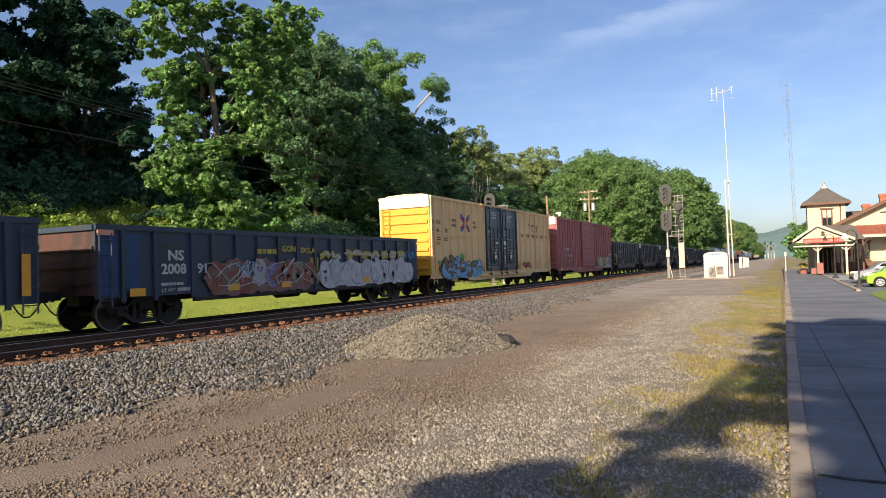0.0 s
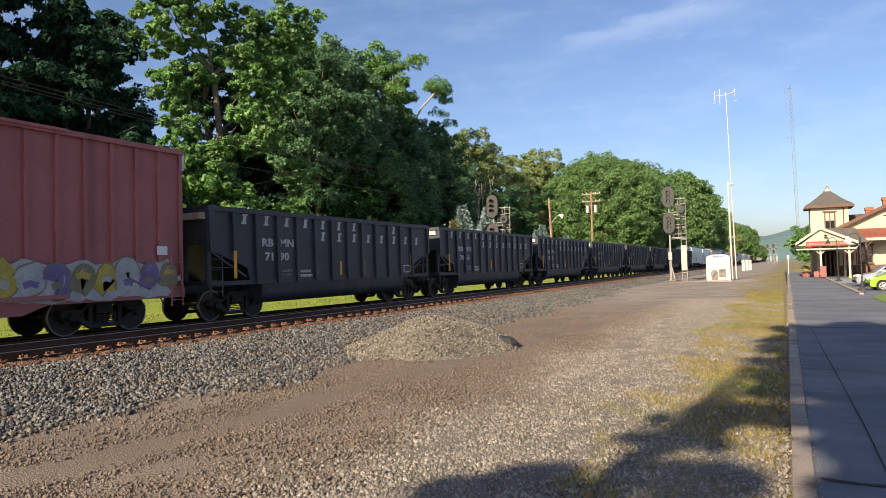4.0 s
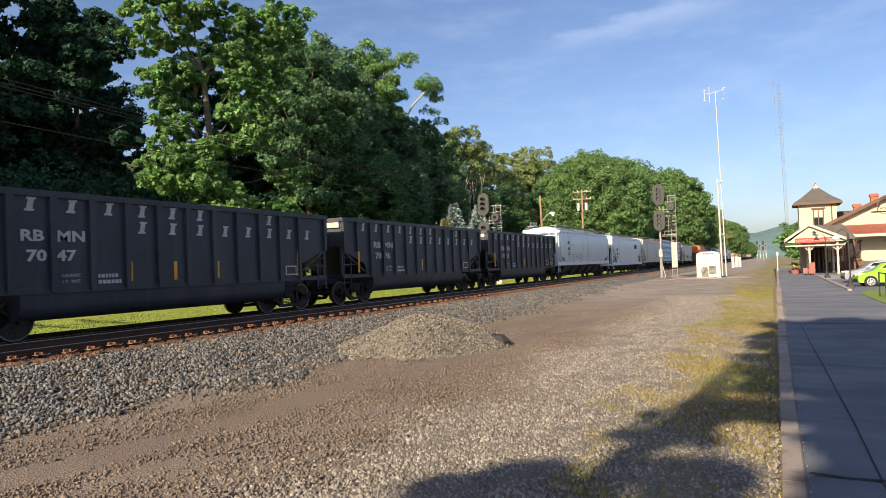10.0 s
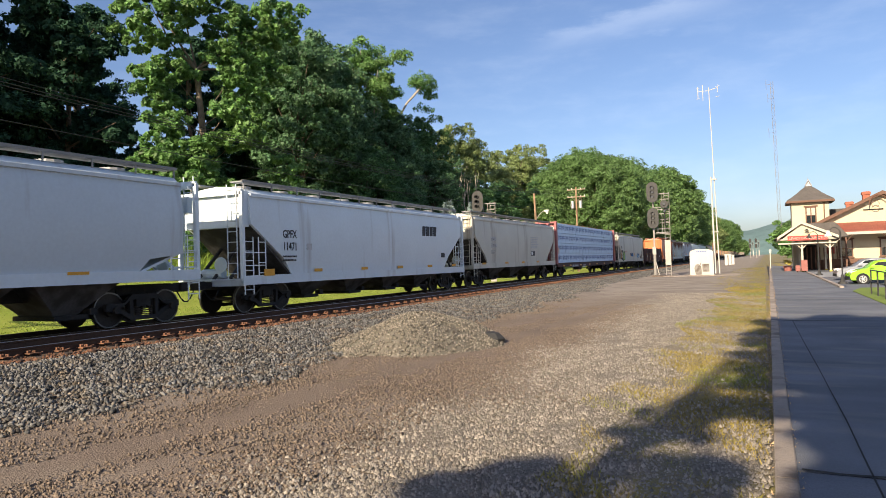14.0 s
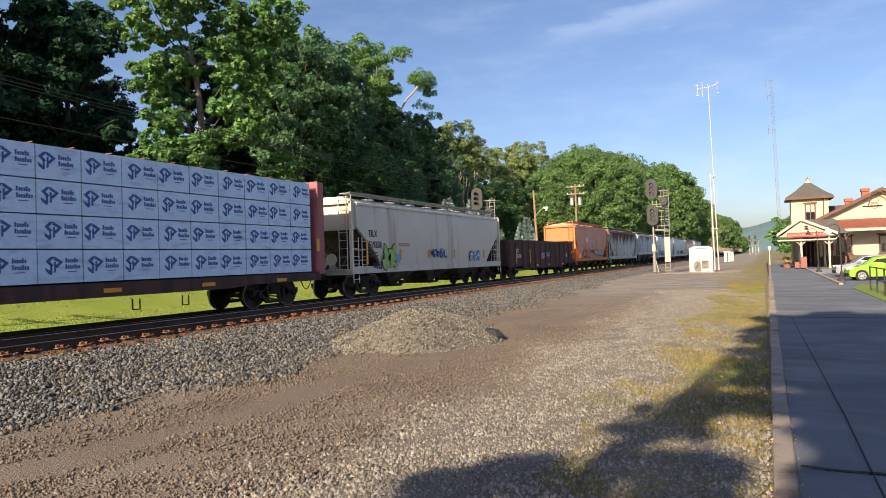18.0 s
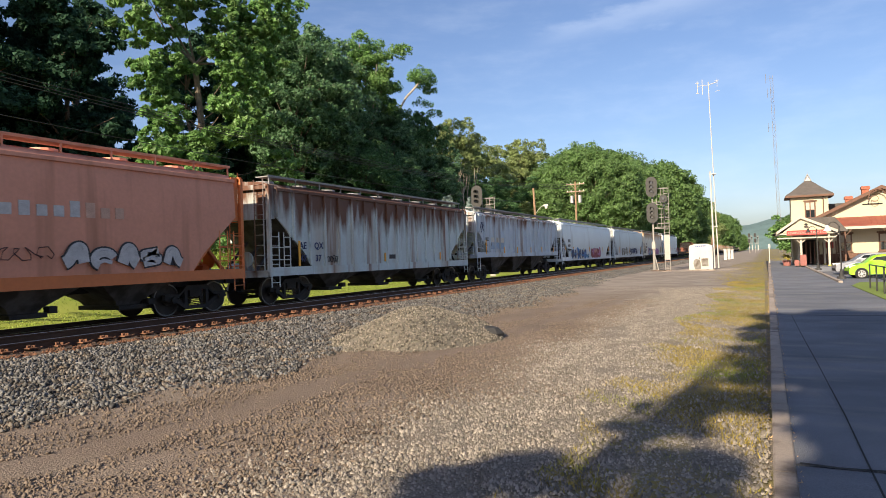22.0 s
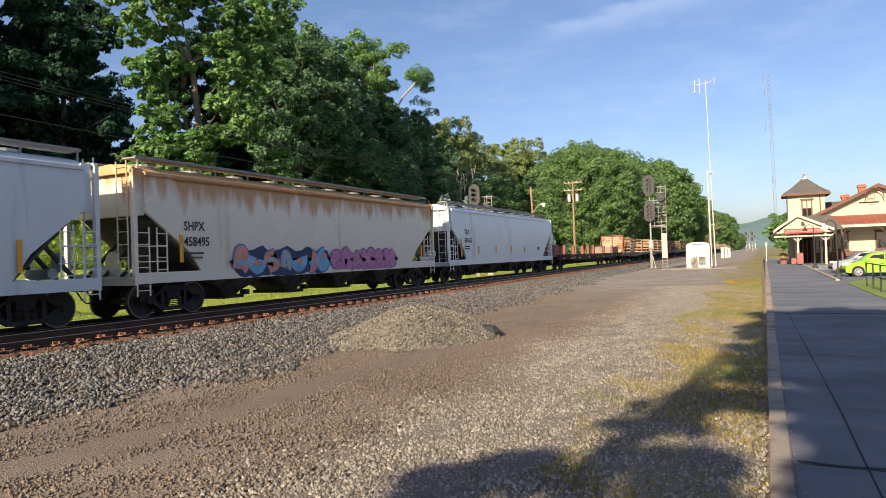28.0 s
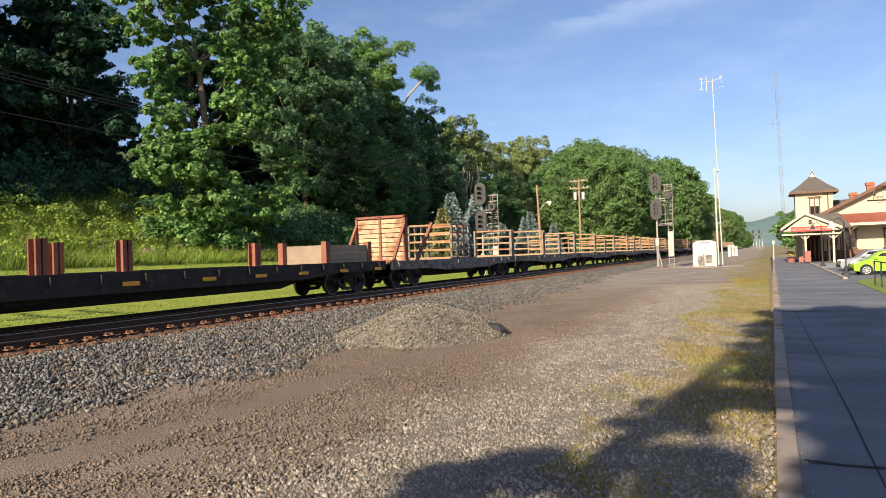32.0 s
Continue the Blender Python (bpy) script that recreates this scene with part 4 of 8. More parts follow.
def scrawl(parent, y0, y1, z0, z1, mat, seed, r=0.015, x=1.565, turns=5):
    """A loose sprayed line."""
    rnd = random.Random(seed)
    pts, s = [], Shape()
    for i in range(turns * 6):
        k = i / (turns * 6 - 1)
        pts.append((x, y0 + (y1 - y0) * (k + 0.09 * math.cos(i * 1.3 + seed)), (z0 + z1) / 2 + (z1 - z0) / 2 * math.sin(i * 1.05 + rnd.uniform(-.5, .5)) * rnd.uniform(.6, 1)))
    s.pipe(pts, r, 4)
    return part("graffiti_line", s, mat, parent)


for key, c in dict(g_blue=(0.05, 0.17, 0.42), g_navy=(0.03, 0.045, 0.12), g_sky=(0.18, 0.42, 0.62), g_pink=(0.50, 0.20, 0.36), g_lime=(0.34, 0.52, 0.14), g_red=(0.33, 0.05, 0.07), g_wash=(0.38, 0.39, 0.40), g_brick=(0.22, 0.075, 0.05), g_olive=(0.20, 0.19, 0.11), g_gold=(0.42, 0.34, 0.06), g_violet=(0.16, 0.13, 0.28), g_salmon=(0.62, 0.28, 0.22), g_rust=(0.20, 0.115, 0.10), g_silver=(0.46, 0.47, 0.50), g_steel=(0.20, 0.21, 0.24)).items():
    M[key] = surface(key, c, 0.6, vary=0.3, scale=2.5, grain=20, bump=0)


def gondola(name, label, s0, length, mat, top=2.66, sill=0.66, ribs=15, end_mat=None, tall_ribs=True):
    root = car(name, label, s0, length, 1.95)
    body = Shape()
    w, t = 1.5, 0.06
    bot = sill + 0.02
    side = [(0.0, top), (length, top), (length, sill + 0.10), (length - 3.1, sill + 0.10), (length - 3.6, sill - 0.08), (3.6, sill - 0.08), (3.1, sill + 0.10), (0, sill + 0.10)]
    for x in (-1, 1):
        body.prism(side, "x", x * w - t / 2 * x, x * w + t / 2 * x) if x > 0 else body.prism(side, "x", x * w - t / 2, x * w + t / 2)
    body.box(-w, w, 0.08, length - 0.08, 0.98, 1.06)
    part("body", body, mat, root)
    for y in (0.03, length - 0.03):
        e = Shape().box(-w + 0.03, w - 0.03, y - 0.03, y + 0.03, sill + 0.2, top)
        for z in (1.15, 1.6, 2.05):
            e.box(-w + 0.03, w - 0.03, y - 0.09, y + 0.09, z, z + 0.12)
        part("end_wall", e, end_mat or mat, root)
    c = Shape()
    for x in (-w, w):
        c.box(x - 0.09, x + 0.09, -0.02, length + 0.02, top - 0.02, top + 0.13)
    for y in (0.0, length):
        c.box(-w, w, y - 0.07, y + 0.07, top - 0.03, top + 0.11)
    part("top_chord", c, mat, root)
    at = ribs if isinstance(ribs, list) else [0.75 + (length - 1.5) * i / (ribs - 1) for i in range(ribs)]
    for y in at:
        for x in (1, -1):
            r = Shape().prism([(y - 0.075, top), (y + 0.075, top), (y + 0.055, sill - 0.02), (y - 0.055, sill - 0.02)], "x", x * (w + 0.02), x * (w + 0.11))
            part("side_rib", r, mat, root)
    sl = Shape()
    for x in (-1.48, 1.48):
        sl.box(x - 0.05, x + 0.05, 3.3, length - 3.3, sill - 0.14, sill - 0.02)
    sl.box(-0.25, 0.25, 0.4, length - 0.4, 0.55, 0.98)
    part("sill", sl, "steel_dark", root)
    tank = Shape().tube((0.55, length * 0.47, 0.55), (0.55, length * 0.54, 0.55), 0.2, 10).tube((0.9, length * 0.56, 0.55), (0.9, length * 0.58, 0.5), 0.14, 8)
    part("air_tank", tank, "steel_dark", root)
    for y in (0.25, length - 0.25):
        ladder(root, w + 0.1, y, sill - 0.15, top - 0.1, 0.36, mat, True, 5)
    return root


# leading cars
lead = gondola("gondola", "dark blue-black steel gondola with yellow reflectors", -8.2, 18.2, "blue_black", 2.70)
plate_on(lead, "reflector", 17.75, 17.95, 0.95, 1.95, "reflector", x=1.62)
bars(lead, 16.2, 1.1, 3, 0.16, 0.10, 0.05, "mark_grey", x=1.55)
bars(lead, 11.5, 1.5, 4, 0.3, 0.3, 0.1, "mark_grey", x=1.55)
ns = gondola("gondola", "dark blue steel gondola covered with sprayed graffiti", 11.5, 17.3, "blue_black", 2.62, end_mat="brown_red", ribs=[0.8, 1.85, 3.2] + [4.03 + 1.035 * k for k in range(13)])
for y0, y1 in ((0.15, 0.66), (0.86, 1.35), (3.05, 3.35), (16.55, 17.2)):
    plate_on(ns, "patch", y0, y1, 0.85, 2.5, "blue_panel", "faded blue panel", x=1.545)
plate_on(ns, "end_stripe", 0.02, 0.5, 2.45, 2.6, "potash", "orange rusty end sheet", x=1.60)
plate_on(ns, "patch", 1.95, 3.05, 1.28, 2.25, "black_paint", "dark repainted patch", x=1.54)
writing("reporting_mark", "NS", 2.3, 1.78, 0.42, ns, "mark_grey", 1.55, 1.15, 0.012)
writing("car_number", "2008", 2.06, 1.38, 0.42, ns, "mark_grey", 1.55, 1.1, 0.012)
writing("car_number", "91", 3.40, 1.38, 0.42, ns, "mark_grey", 1.55, 1.1, 0.012)
writing("light_weight", "LT WT", 2.06, 0.86, 0.13, ns, "mark_grey", 1.55, 1.3)
bars(ns, 2.06, 1.04, 6, 0.12, 0.08, 0.03, "mark_grey", x=1.55)
bars(ns, 2.65, 0.86, 5, 0.07, 0.1, 0.03, "mark_grey", x=1.55)
for y in (0.95, 4.6, 7.2, 12.4, 16.0):
    plate_on(ns, "reflector", y, y + 0.5, 0.78, 1.0, "reflector", x=1.64)
graffiti(ns, 3.7, 9.1, 0.66, 1.95, ("g_brick", "g_drab", "g_brick", "g_wash", "g_violet", "g_brick", "g_olive"), "g_brick", 8, 3, 1.63, back="g_rust")
graffiti(ns, 9.4, 16.7, 0.68, 1.9, ("g_silver", "g_wash", "g_silver"), "g_steel", 10, 4, 1.63, back="g_silver")
scrawl(ns, 3.9, 9.0, 0.8, 1.85, "mark_grey", 8, 0.016, 1.655, 9)
scrawl(ns, 5.0, 5.9, 1.25, 1.7, "g_sky", 15, 0.022, 1.66, 3)
graffiti(ns, 9.5, 16.0, 1.78, 2.15, ("g_gold", "g_wash"), "g_gold", 9, 5, 1.615)
scrawl(ns, 16.0, 16.9, 1.75, 2.15, "g_sky", 2, 0.014, 1.62, 4)
plate_on(ns, "paint_spot", 8.95, 9.45, 0.85, 1.85, "g_gold", x=1.545)
bars(ns, 6.0, 1.98, 4, 0.2, 0.16, 0.05, "g_gold", x=1.62)
writing("sprayed_word", "GON", 7.27, 2.06, 0.30, ns, "g_gold", 1.60, 1.1, 0.012)
writing("sprayed_word", "DOLA", 8.33, 2.02, 0.28, ns, "g_gold", 1.60, 1.1, 0.012)


def boxcar(name, label, s0, length, mat, end_mat, doors, ribs, top=5.2, sill=0.72, band=True):
    root = car(name, label, s0, length, 2.3)
    w = 1.5
    b = Shape().prism([(-w, sill + 0.25), (w, sill + 0.25), (w, top - 0.16), (w - 0.5, top - 0.04), (0, top), (-w + 0.5, top - 0.04), (-w, top - 0.16)], "y", 0.06, length - 0.06)
    part("body", b, mat, root)
    side_sill = [(0.0, sill + 0.25), (length, sill + 0.25), (length, sill), (length - 4.2, sill), (length - 4.8, sill - 0.22), (4.8, sill - 0.22), (4.2, sill), (0, sill)]
    for x in (-1, 1):
        part("side_sill", Shape().prism(side_sill, "x", x * (w - 0.05), x * (w + 0.05)), mat, root)
    for x in (-1, 1):
        part("top_rail", Shape().box(*sorted((x * (w - 0.03), x * (w + 0.10))), 0.02, length - 0.02, top - 0.27, top - 0.13), mat, root)
    for i in range(9):
        y = 0.2 + (length - 0.4) * i / 8
        part("roof_seam", Shape().prism([(-w - 0.02, top - 0.15), (w + 0.02, top - 0.15), (w - 0.48, top - 0.01), (0, top + 0.03), (-w + 0.48, top - 0.01)], "y", y - 0.06, y + 0.06), "galvanised", root)
    for y, e in ((0.0, -1), (length, 1)):
        z = sill + 0.3
        panel = Shape().box(-w + 0.02, w - 0.02, min(y, y - e * 0.07), max(y, y - e * 0.07), sill + 0.2, top - 0.14)
        for k in range(7):
            zz = sill + 0.45 + k * (top - sill - 1.1) / 7
            part("end_rib", Shape().prism([(y, zz), (y + e * 0.07, zz + 0.05), (y + e * 0.07, zz + 0.16), (y, zz + 0.24)], "x", -w + 0.12, w - 0.12), end_mat, root)
        part("end_wall", panel, end_mat, root)
        if band:
            part("end_band", Shape().box(-w + 0.01, w - 0.01, min(y, y + e * 0.085), max(y, y + e * 0.085), top - 0.72, top - 0.12), "white", root, "white painted band")
        ladder(root, w + 0.09, y - e * 0.32, 0.45, 1.9, 0.4, mat, True, 4)
        ladder(root, -w + 0.4, y + e * 0.12, 0.6, top - 0.6, 0.4, end_mat, False, 9)
    lo, hi = doors
    for x in (1, -1):
        for y in (ribs if isinstance(ribs, list) else [0.12 + (length - 0.24) * i / (ribs - 1) for i in range(ribs)]):
            if lo - 0.05 < y < hi + 0.05:
                continue
            part("side_post", Shape().box(*sorted((x * w, x * (w + 0.07))), y - 0.05, y + 0.05, sill + 0.2, top - 0.272), mat, root)
    rod = Shape().tube((1.3, length * 0.3, 0.5), (1.3, length * 0.44, 0.22), 0.015, 4).tube((1.3, length * 0.44, 0.22), (1.3, length * 0.5, 0.22), 0.015, 4).tube((1.3, length * 0.5, 0.22), (1.3, length * 0.62, 0.5), 0.015, 4)
    for y in (length * 0.44, length * 0.5):
        rod.box(1.28, 1.32, y - 0.03, y + 0.03, 0.2, 0.55)
    part("brake_rigging", rod.box(-0.3, 0.3, length * 0.35, length * 0.6, 0.45, 0.75), "steel_dark", root)
    return root, w


POSTS = [0.1] + [0.47 + 0.943 * k for k in range(7)] + [7.0, 12.5] + [13.25 + 1.06 * k for k in range(6)] + [19.3, 19.7]
ttx, w = boxcar("boxcar", "tall mustard-yellow steel boxcar with dark blue plug doors", 30.4, 19.8, "yellow", "yellow_end", (7.1, 12.4), POSTS)
for z in (1.70, 3.05, 4.38):
    for a, b in zip(POSTS, POSTS[1:]):
        if not 6.9 < a < 12.4:
            part("side_rail", Shape().box(w + 0.004, w + 0.055, a + 0.055, b - 0.055, z - 0.03, z + 0.03), "yellow", ttx)
for k, (y0, y1) in enumerate(((7.12, 9.64), (9.80, 12.38))):
    wide = y1 - y0
    d = part("plug_door", Shape().box(w + 0.03, w + 0.10, y0, y1, 0.98, 5.0), "door_blue", ttx, "dark blue plug door with locking bars")
    fr = Shape()
    for z in (1.08, 1.36, 2.45, 2.97, 3.70, 4.90):
        fr.prism([(w + 0.10, z - 0.05), (w + 0.155, z - 0.025), (w + 0.155, z + 0.025), (w + 0.10, z + 0.05)], "y", y0 + 0.05, y1 - 0.05)
    for q in (0.05, wide - 0.05):
        fr.box(w + 0.10, w + 0.16, y0 + q - 0.05, y0 + q + 0.05, 1.02, 4.96)
    for q in (0.28, 0.5, 0.74):
        fr.box(w + 0.10, w + 0.135, y0 + q * wide - 0.025, y0 + q * wide + 0.025, 1.4, 3.68)
    part("door_frame", fr, "door_blue", d)
    for q in (0.16, 0.84):
        yy = y0 + q * wide
        lk = Shape().tube((w + 0.19, yy, 0.8), (w + 0.19, yy, 4.98), 0.028, 6)
        for z in (1.1, 2.45, 3.7, 4.85):
            lk.box(w + 0.12, w + 0.225, yy - 0.06, yy + 0.06, z - 0.06, z + 0.06)
        part("locking_bar", lk.box(w + 0.1, w + 0.24, yy - 0.1, yy + 0.12, 0.72, 0.86), "signal_black", d)
    part("handle_box", Shape().box(w + 0.10, w + 0.17, y0 + 1.05, y0 + 1.4, 1.5, 2.0).tube((w + 0.19, y0 + 1.2, 1.7), (w + 0.19, y0 + 1.5, 1.42), 0.02, 5), "door_blue", d)
    writing("door_mark", "ASD", y0 + 1.08, 2.06, 0.17, d, "mark_grey", w + 0.16, 1.1, 0.006)
    for q in (-1, 1):
        for j in range(3):
            plate_on(d, "warning_stroke", y0 + 1.2 + q * (0.16 + 0.05 * j), y0 + 1.22 + q * (0.16 + 0.05 * j), 2.24, 2.36, "mark_grey", x=w + 0.158, slant=0.1 * q)
    for r in range(5):
        z = (4.60, 4.52, 4.44, 4.30, 4.22)[r] - 0.08 * k
        bars(d, y0 + 0.88 + 0.03 * (r % 2), z, 13, 0.045, 0.045, 0.014, "mark_grey", x=w + 0.11, jag=0.35)
    bars(d, y0 + 0.18, 3.48, 9, 0.05, 0.03, 0.02, "mark_grey", x=w + 0.11, rows=4, row_gap=0.05, jag=0.5)
    bars(d, y0 + 0.2, 1.2, 4, 0.08, 0.05, 0.03, "mark_grey", x=w + 0.11)
    plate_on(d, "placard", y0 + 1.15, y0 + 1.38, 1.74, 1.98, "white", x=w + 0.185)
    plate_on(d, "red_tag", y0 + 0.5, y0 + 0.7, 1.78, 1.96, "g_red", x=w + 0.115)
    plate_on(d, "paper", y0 + 1.45, y0 + 1.62, 1.42, 1.52, "white", x=w + 0.145)
plate_on(ttx, "label_strip", 8.55, 8.95, 2.68, 2.78, "white", x=w + 0.14)
plate_on(ttx, "paper", 9.88, 10.2, 2.62, 2.86, "white", x=w + 0.175, slant=-0.04)
plate_on(ttx, "paper", 9.95, 10.25, 2.36, 2.46, "white", x=w + 0.175)
plate_on(ttx, "reflector", 10.0, 10.14, 1.42, 1.95, "reflector", x=w + 0.15)
writing("door_mark", "OK", 9.2, 3.18, 0.16, ttx, "mark_grey", w + 0.115, 1.0, 0.005)
part("door_track", Shape().box(w + 0.02, w + 0.2, 6.0, 14.6, 0.70, 0.80).box(w + 0.10, w + 0.16, 6.4, 14.6, 4.98, 5.06), "yellow", ttx)
for text, y, z, h in (("TB", 0.02, 3.60, 0.32), ("OX", 0.68, 3.60, 0.32), ("64", 0.02, 3.17, 0.32), ("46", 0.68, 3.17, 0.32), ("78", 1.64, 3.17, 0.32), ("next", 2.55, 3.82, 0.28), ("load", 2.55, 3.54, 0.28), ("any", 5.33, 3.82, 0.27), ("road", 5.33, 3.54, 0.27)):
    writing("side_lettering", text, y, z, h, ttx, "brown_trim", w + 0.012, 1.02, 0.004)
for text, y in (("RAI", 13.42), ("LCAR", 14.34), ("POOL", 15.44), ("ING", 16.52), ("EXPE", 17.52), ("RTS", 18.58)):
    writing("side_lettering", text, y, 3.24, 0.31, ttx, "brown_trim", w + 0.012, 1.15, 0.004)
# the owner's mark as plain red and blue bands
for m, sl, y, z0, z1 in (("mark_blue", 0.62, 3.62, 3.30, 3.79), ("mark_blue", -0.62, 4.24, 3.79, 4.28), ("mark_red", 0.55, 3.56, 3.48, 3.79), ("mark_red", -0.55, 4.05, 3.80, 4.12)):
    plate_on(ttx, "emblem", y, y + 0.24, z0, z1, m, x=w + (0.016 if m == "mark_red" else 0.014), slant=sl)
for m, sl, y, z0, z1 in (("mark_blue", -0.5, 4.76, 3.30, 3.70), ("mark_blue", 0.5, 4.26, 3.90, 4.28), ("mark_red", -0.4, 4.72, 3.46, 3.78), ("mark_red", 0.4, 4.32, 3.82, 4.10)):
    plate_on(ttx, "emblem", y, y + 0.22, z0, z1, m, x=w + (0.020 if m == "mark_red" else 0.018), slant=sl)
plate_on(ttx, "emblem", 15.05, 16.25, 4.06, 4.18, "faded_mark", x=w + 0.012)
plate_on(ttx, "emblem", 15.45, 15.6, 3.6, 4.06, "faded_mark", x=w + 0.012)
plate_on(ttx, "emblem", 15.85, 16.0, 3.6, 4.06, "faded_mark", x=w + 0.012)
for sl in (0.45, -0.45):
    plate_on(ttx, "emblem", 16.75 - sl / 2, 16.9 - sl / 2, 3.6, 4.15, "faded_mark", x=w + 0.014 + 0.002 * sl, slant=sl)
plate_on(ttx, "data_panel", 0.6, 1.1, 2.5, 2.66, "yellow_end", x=w + 0.012)
bars(ttx, 0.75, 2.86, 6, 0.05, 0.06, 0.02, "brown_trim", x=w + 0.008, rows=2, row_gap=0.05)
bars(ttx, 1.6, 2.84, 6, 0.05, 0.06, 0.02, "brown_trim", x=w + 0.008, rows=2, row_gap=0.05)
for y, z, r in ((0.75, 1.5, 0.3), (3.7, 1.75, 0.35), (5.6, 1.5, 0.3), (6.8, 1.0, 0.25)):
    part("paint_spot", Shape().prism([(y + r * math.cos(q) * (1 + 0.2 * math.sin(3 * q)), z + r * 0.9 * math.sin(q)) for q in [k * 0.52 for k in range(12)]], "x", w - 0.01, w + 0.01), "g_green", ttx)
graffiti(ttx, 0.95, 3.5, 0.72, 1.95, ("g_drab", "g_drab", "g_sky"), "mark_black", 3, 11, w + 0.075, back="g_drab")
graffiti(ttx, 1.2, 6.55, 0.70, 1.7, ("g_sky", "g_drab", "g_sky", "g_sky", "g_drab", "g_sky"), "mark_black", 7, 12, w + 0.08, back="g_sky")
graffiti(ttx, 1.6, 6.4, 0.85, 1.75, ("g_drab", "g_sky"), "mark_black", 6, 17, w + 0.095)
scrawl(ttx, 13.6, 15.2, 1.05, 1.5, "g_red", 13, 0.03, w + 0.075, 5)
scrawl(ttx, 13.7, 15.1, 1.1, 1.45, "g_salmon", 14, 0.025, w + 0.075, 4)
for y in (0.55, 6.75, 12.9, 16.9, 19.0):
    plate_on(ttx, "reflector", y, y + 0.16, 1.0, 1.5, "reflector", x=w + 0.08)
plate_on(ttx, "placard", 17.6, 17.95, 2.72, 2.92, "white", x=w + 0.012)

red, w = boxcar("boxcar", "faded maroon steel boxcar with a sliding door and white end band", 52.2, 19.3, "maroon", "maroon", (7.3, 11.65), 26, 5.22, 0.70)
door = part("sliding_door", Shape().box(w + 0.05, w + 0.11, 7.4, 11.55, 0.98, 5.0), "maroon", red, "ribbed maroon sliding door")
for k in range(18):
    z = 1.04 + k * 0.222
    part("door_rib", Shape().prism([(w + 0.11, z), (w + 0.15, z + 0.05), (w + 0.15, z + 0.09), (w + 0.11, z + 0.14)], "y", 7.48, 11.47), "maroon", door)
part("door_track", Shape().box(w + 0.03, w + 0.17, 6.9, 15.6, 0.84, 0.94).box(w + 0.03, w + 0.15, 6.9, 15.6, 5.02, 5.1), "maroon", red)
for text, y, z in (("CI", 1.92, 2.34), ("BX", 2.60, 2.34), ("15", 1.86, 1.84), ("10", 2.78, 1.84), ("90", 3.64, 1.84)):
    writing("side_lettering", text, y, z, 0.36, red, "mark_grey", w + 0.085, 1.12, 0.008)
writing("load_limit", "LD LMT", 2.9, 1.55, 0.13, red, "mark_grey", w + 0.085, 1.4)
writing("light_weight", "LT WT", 2.9, 1.38, 0.13, red, "mark_grey", w + 0.085, 1.4)
graffiti(red, 13.0, 19.0, 0.78, 1.95, ("g_olive", "g_gold", "g_wash", "g_violet"), "g_olive", 9, 21, w + 0.08, back="g_wash")
for y in (0.5, 6.4, 12.2):
    plate_on(red, "reflector", y, y + 0.7, 0.76, 0.93, "reflector", x=w + 0.08)
plate_on(red, "placard", 18.3, 18.65, 1.95, 2.2, "white", x=w + 0.085)


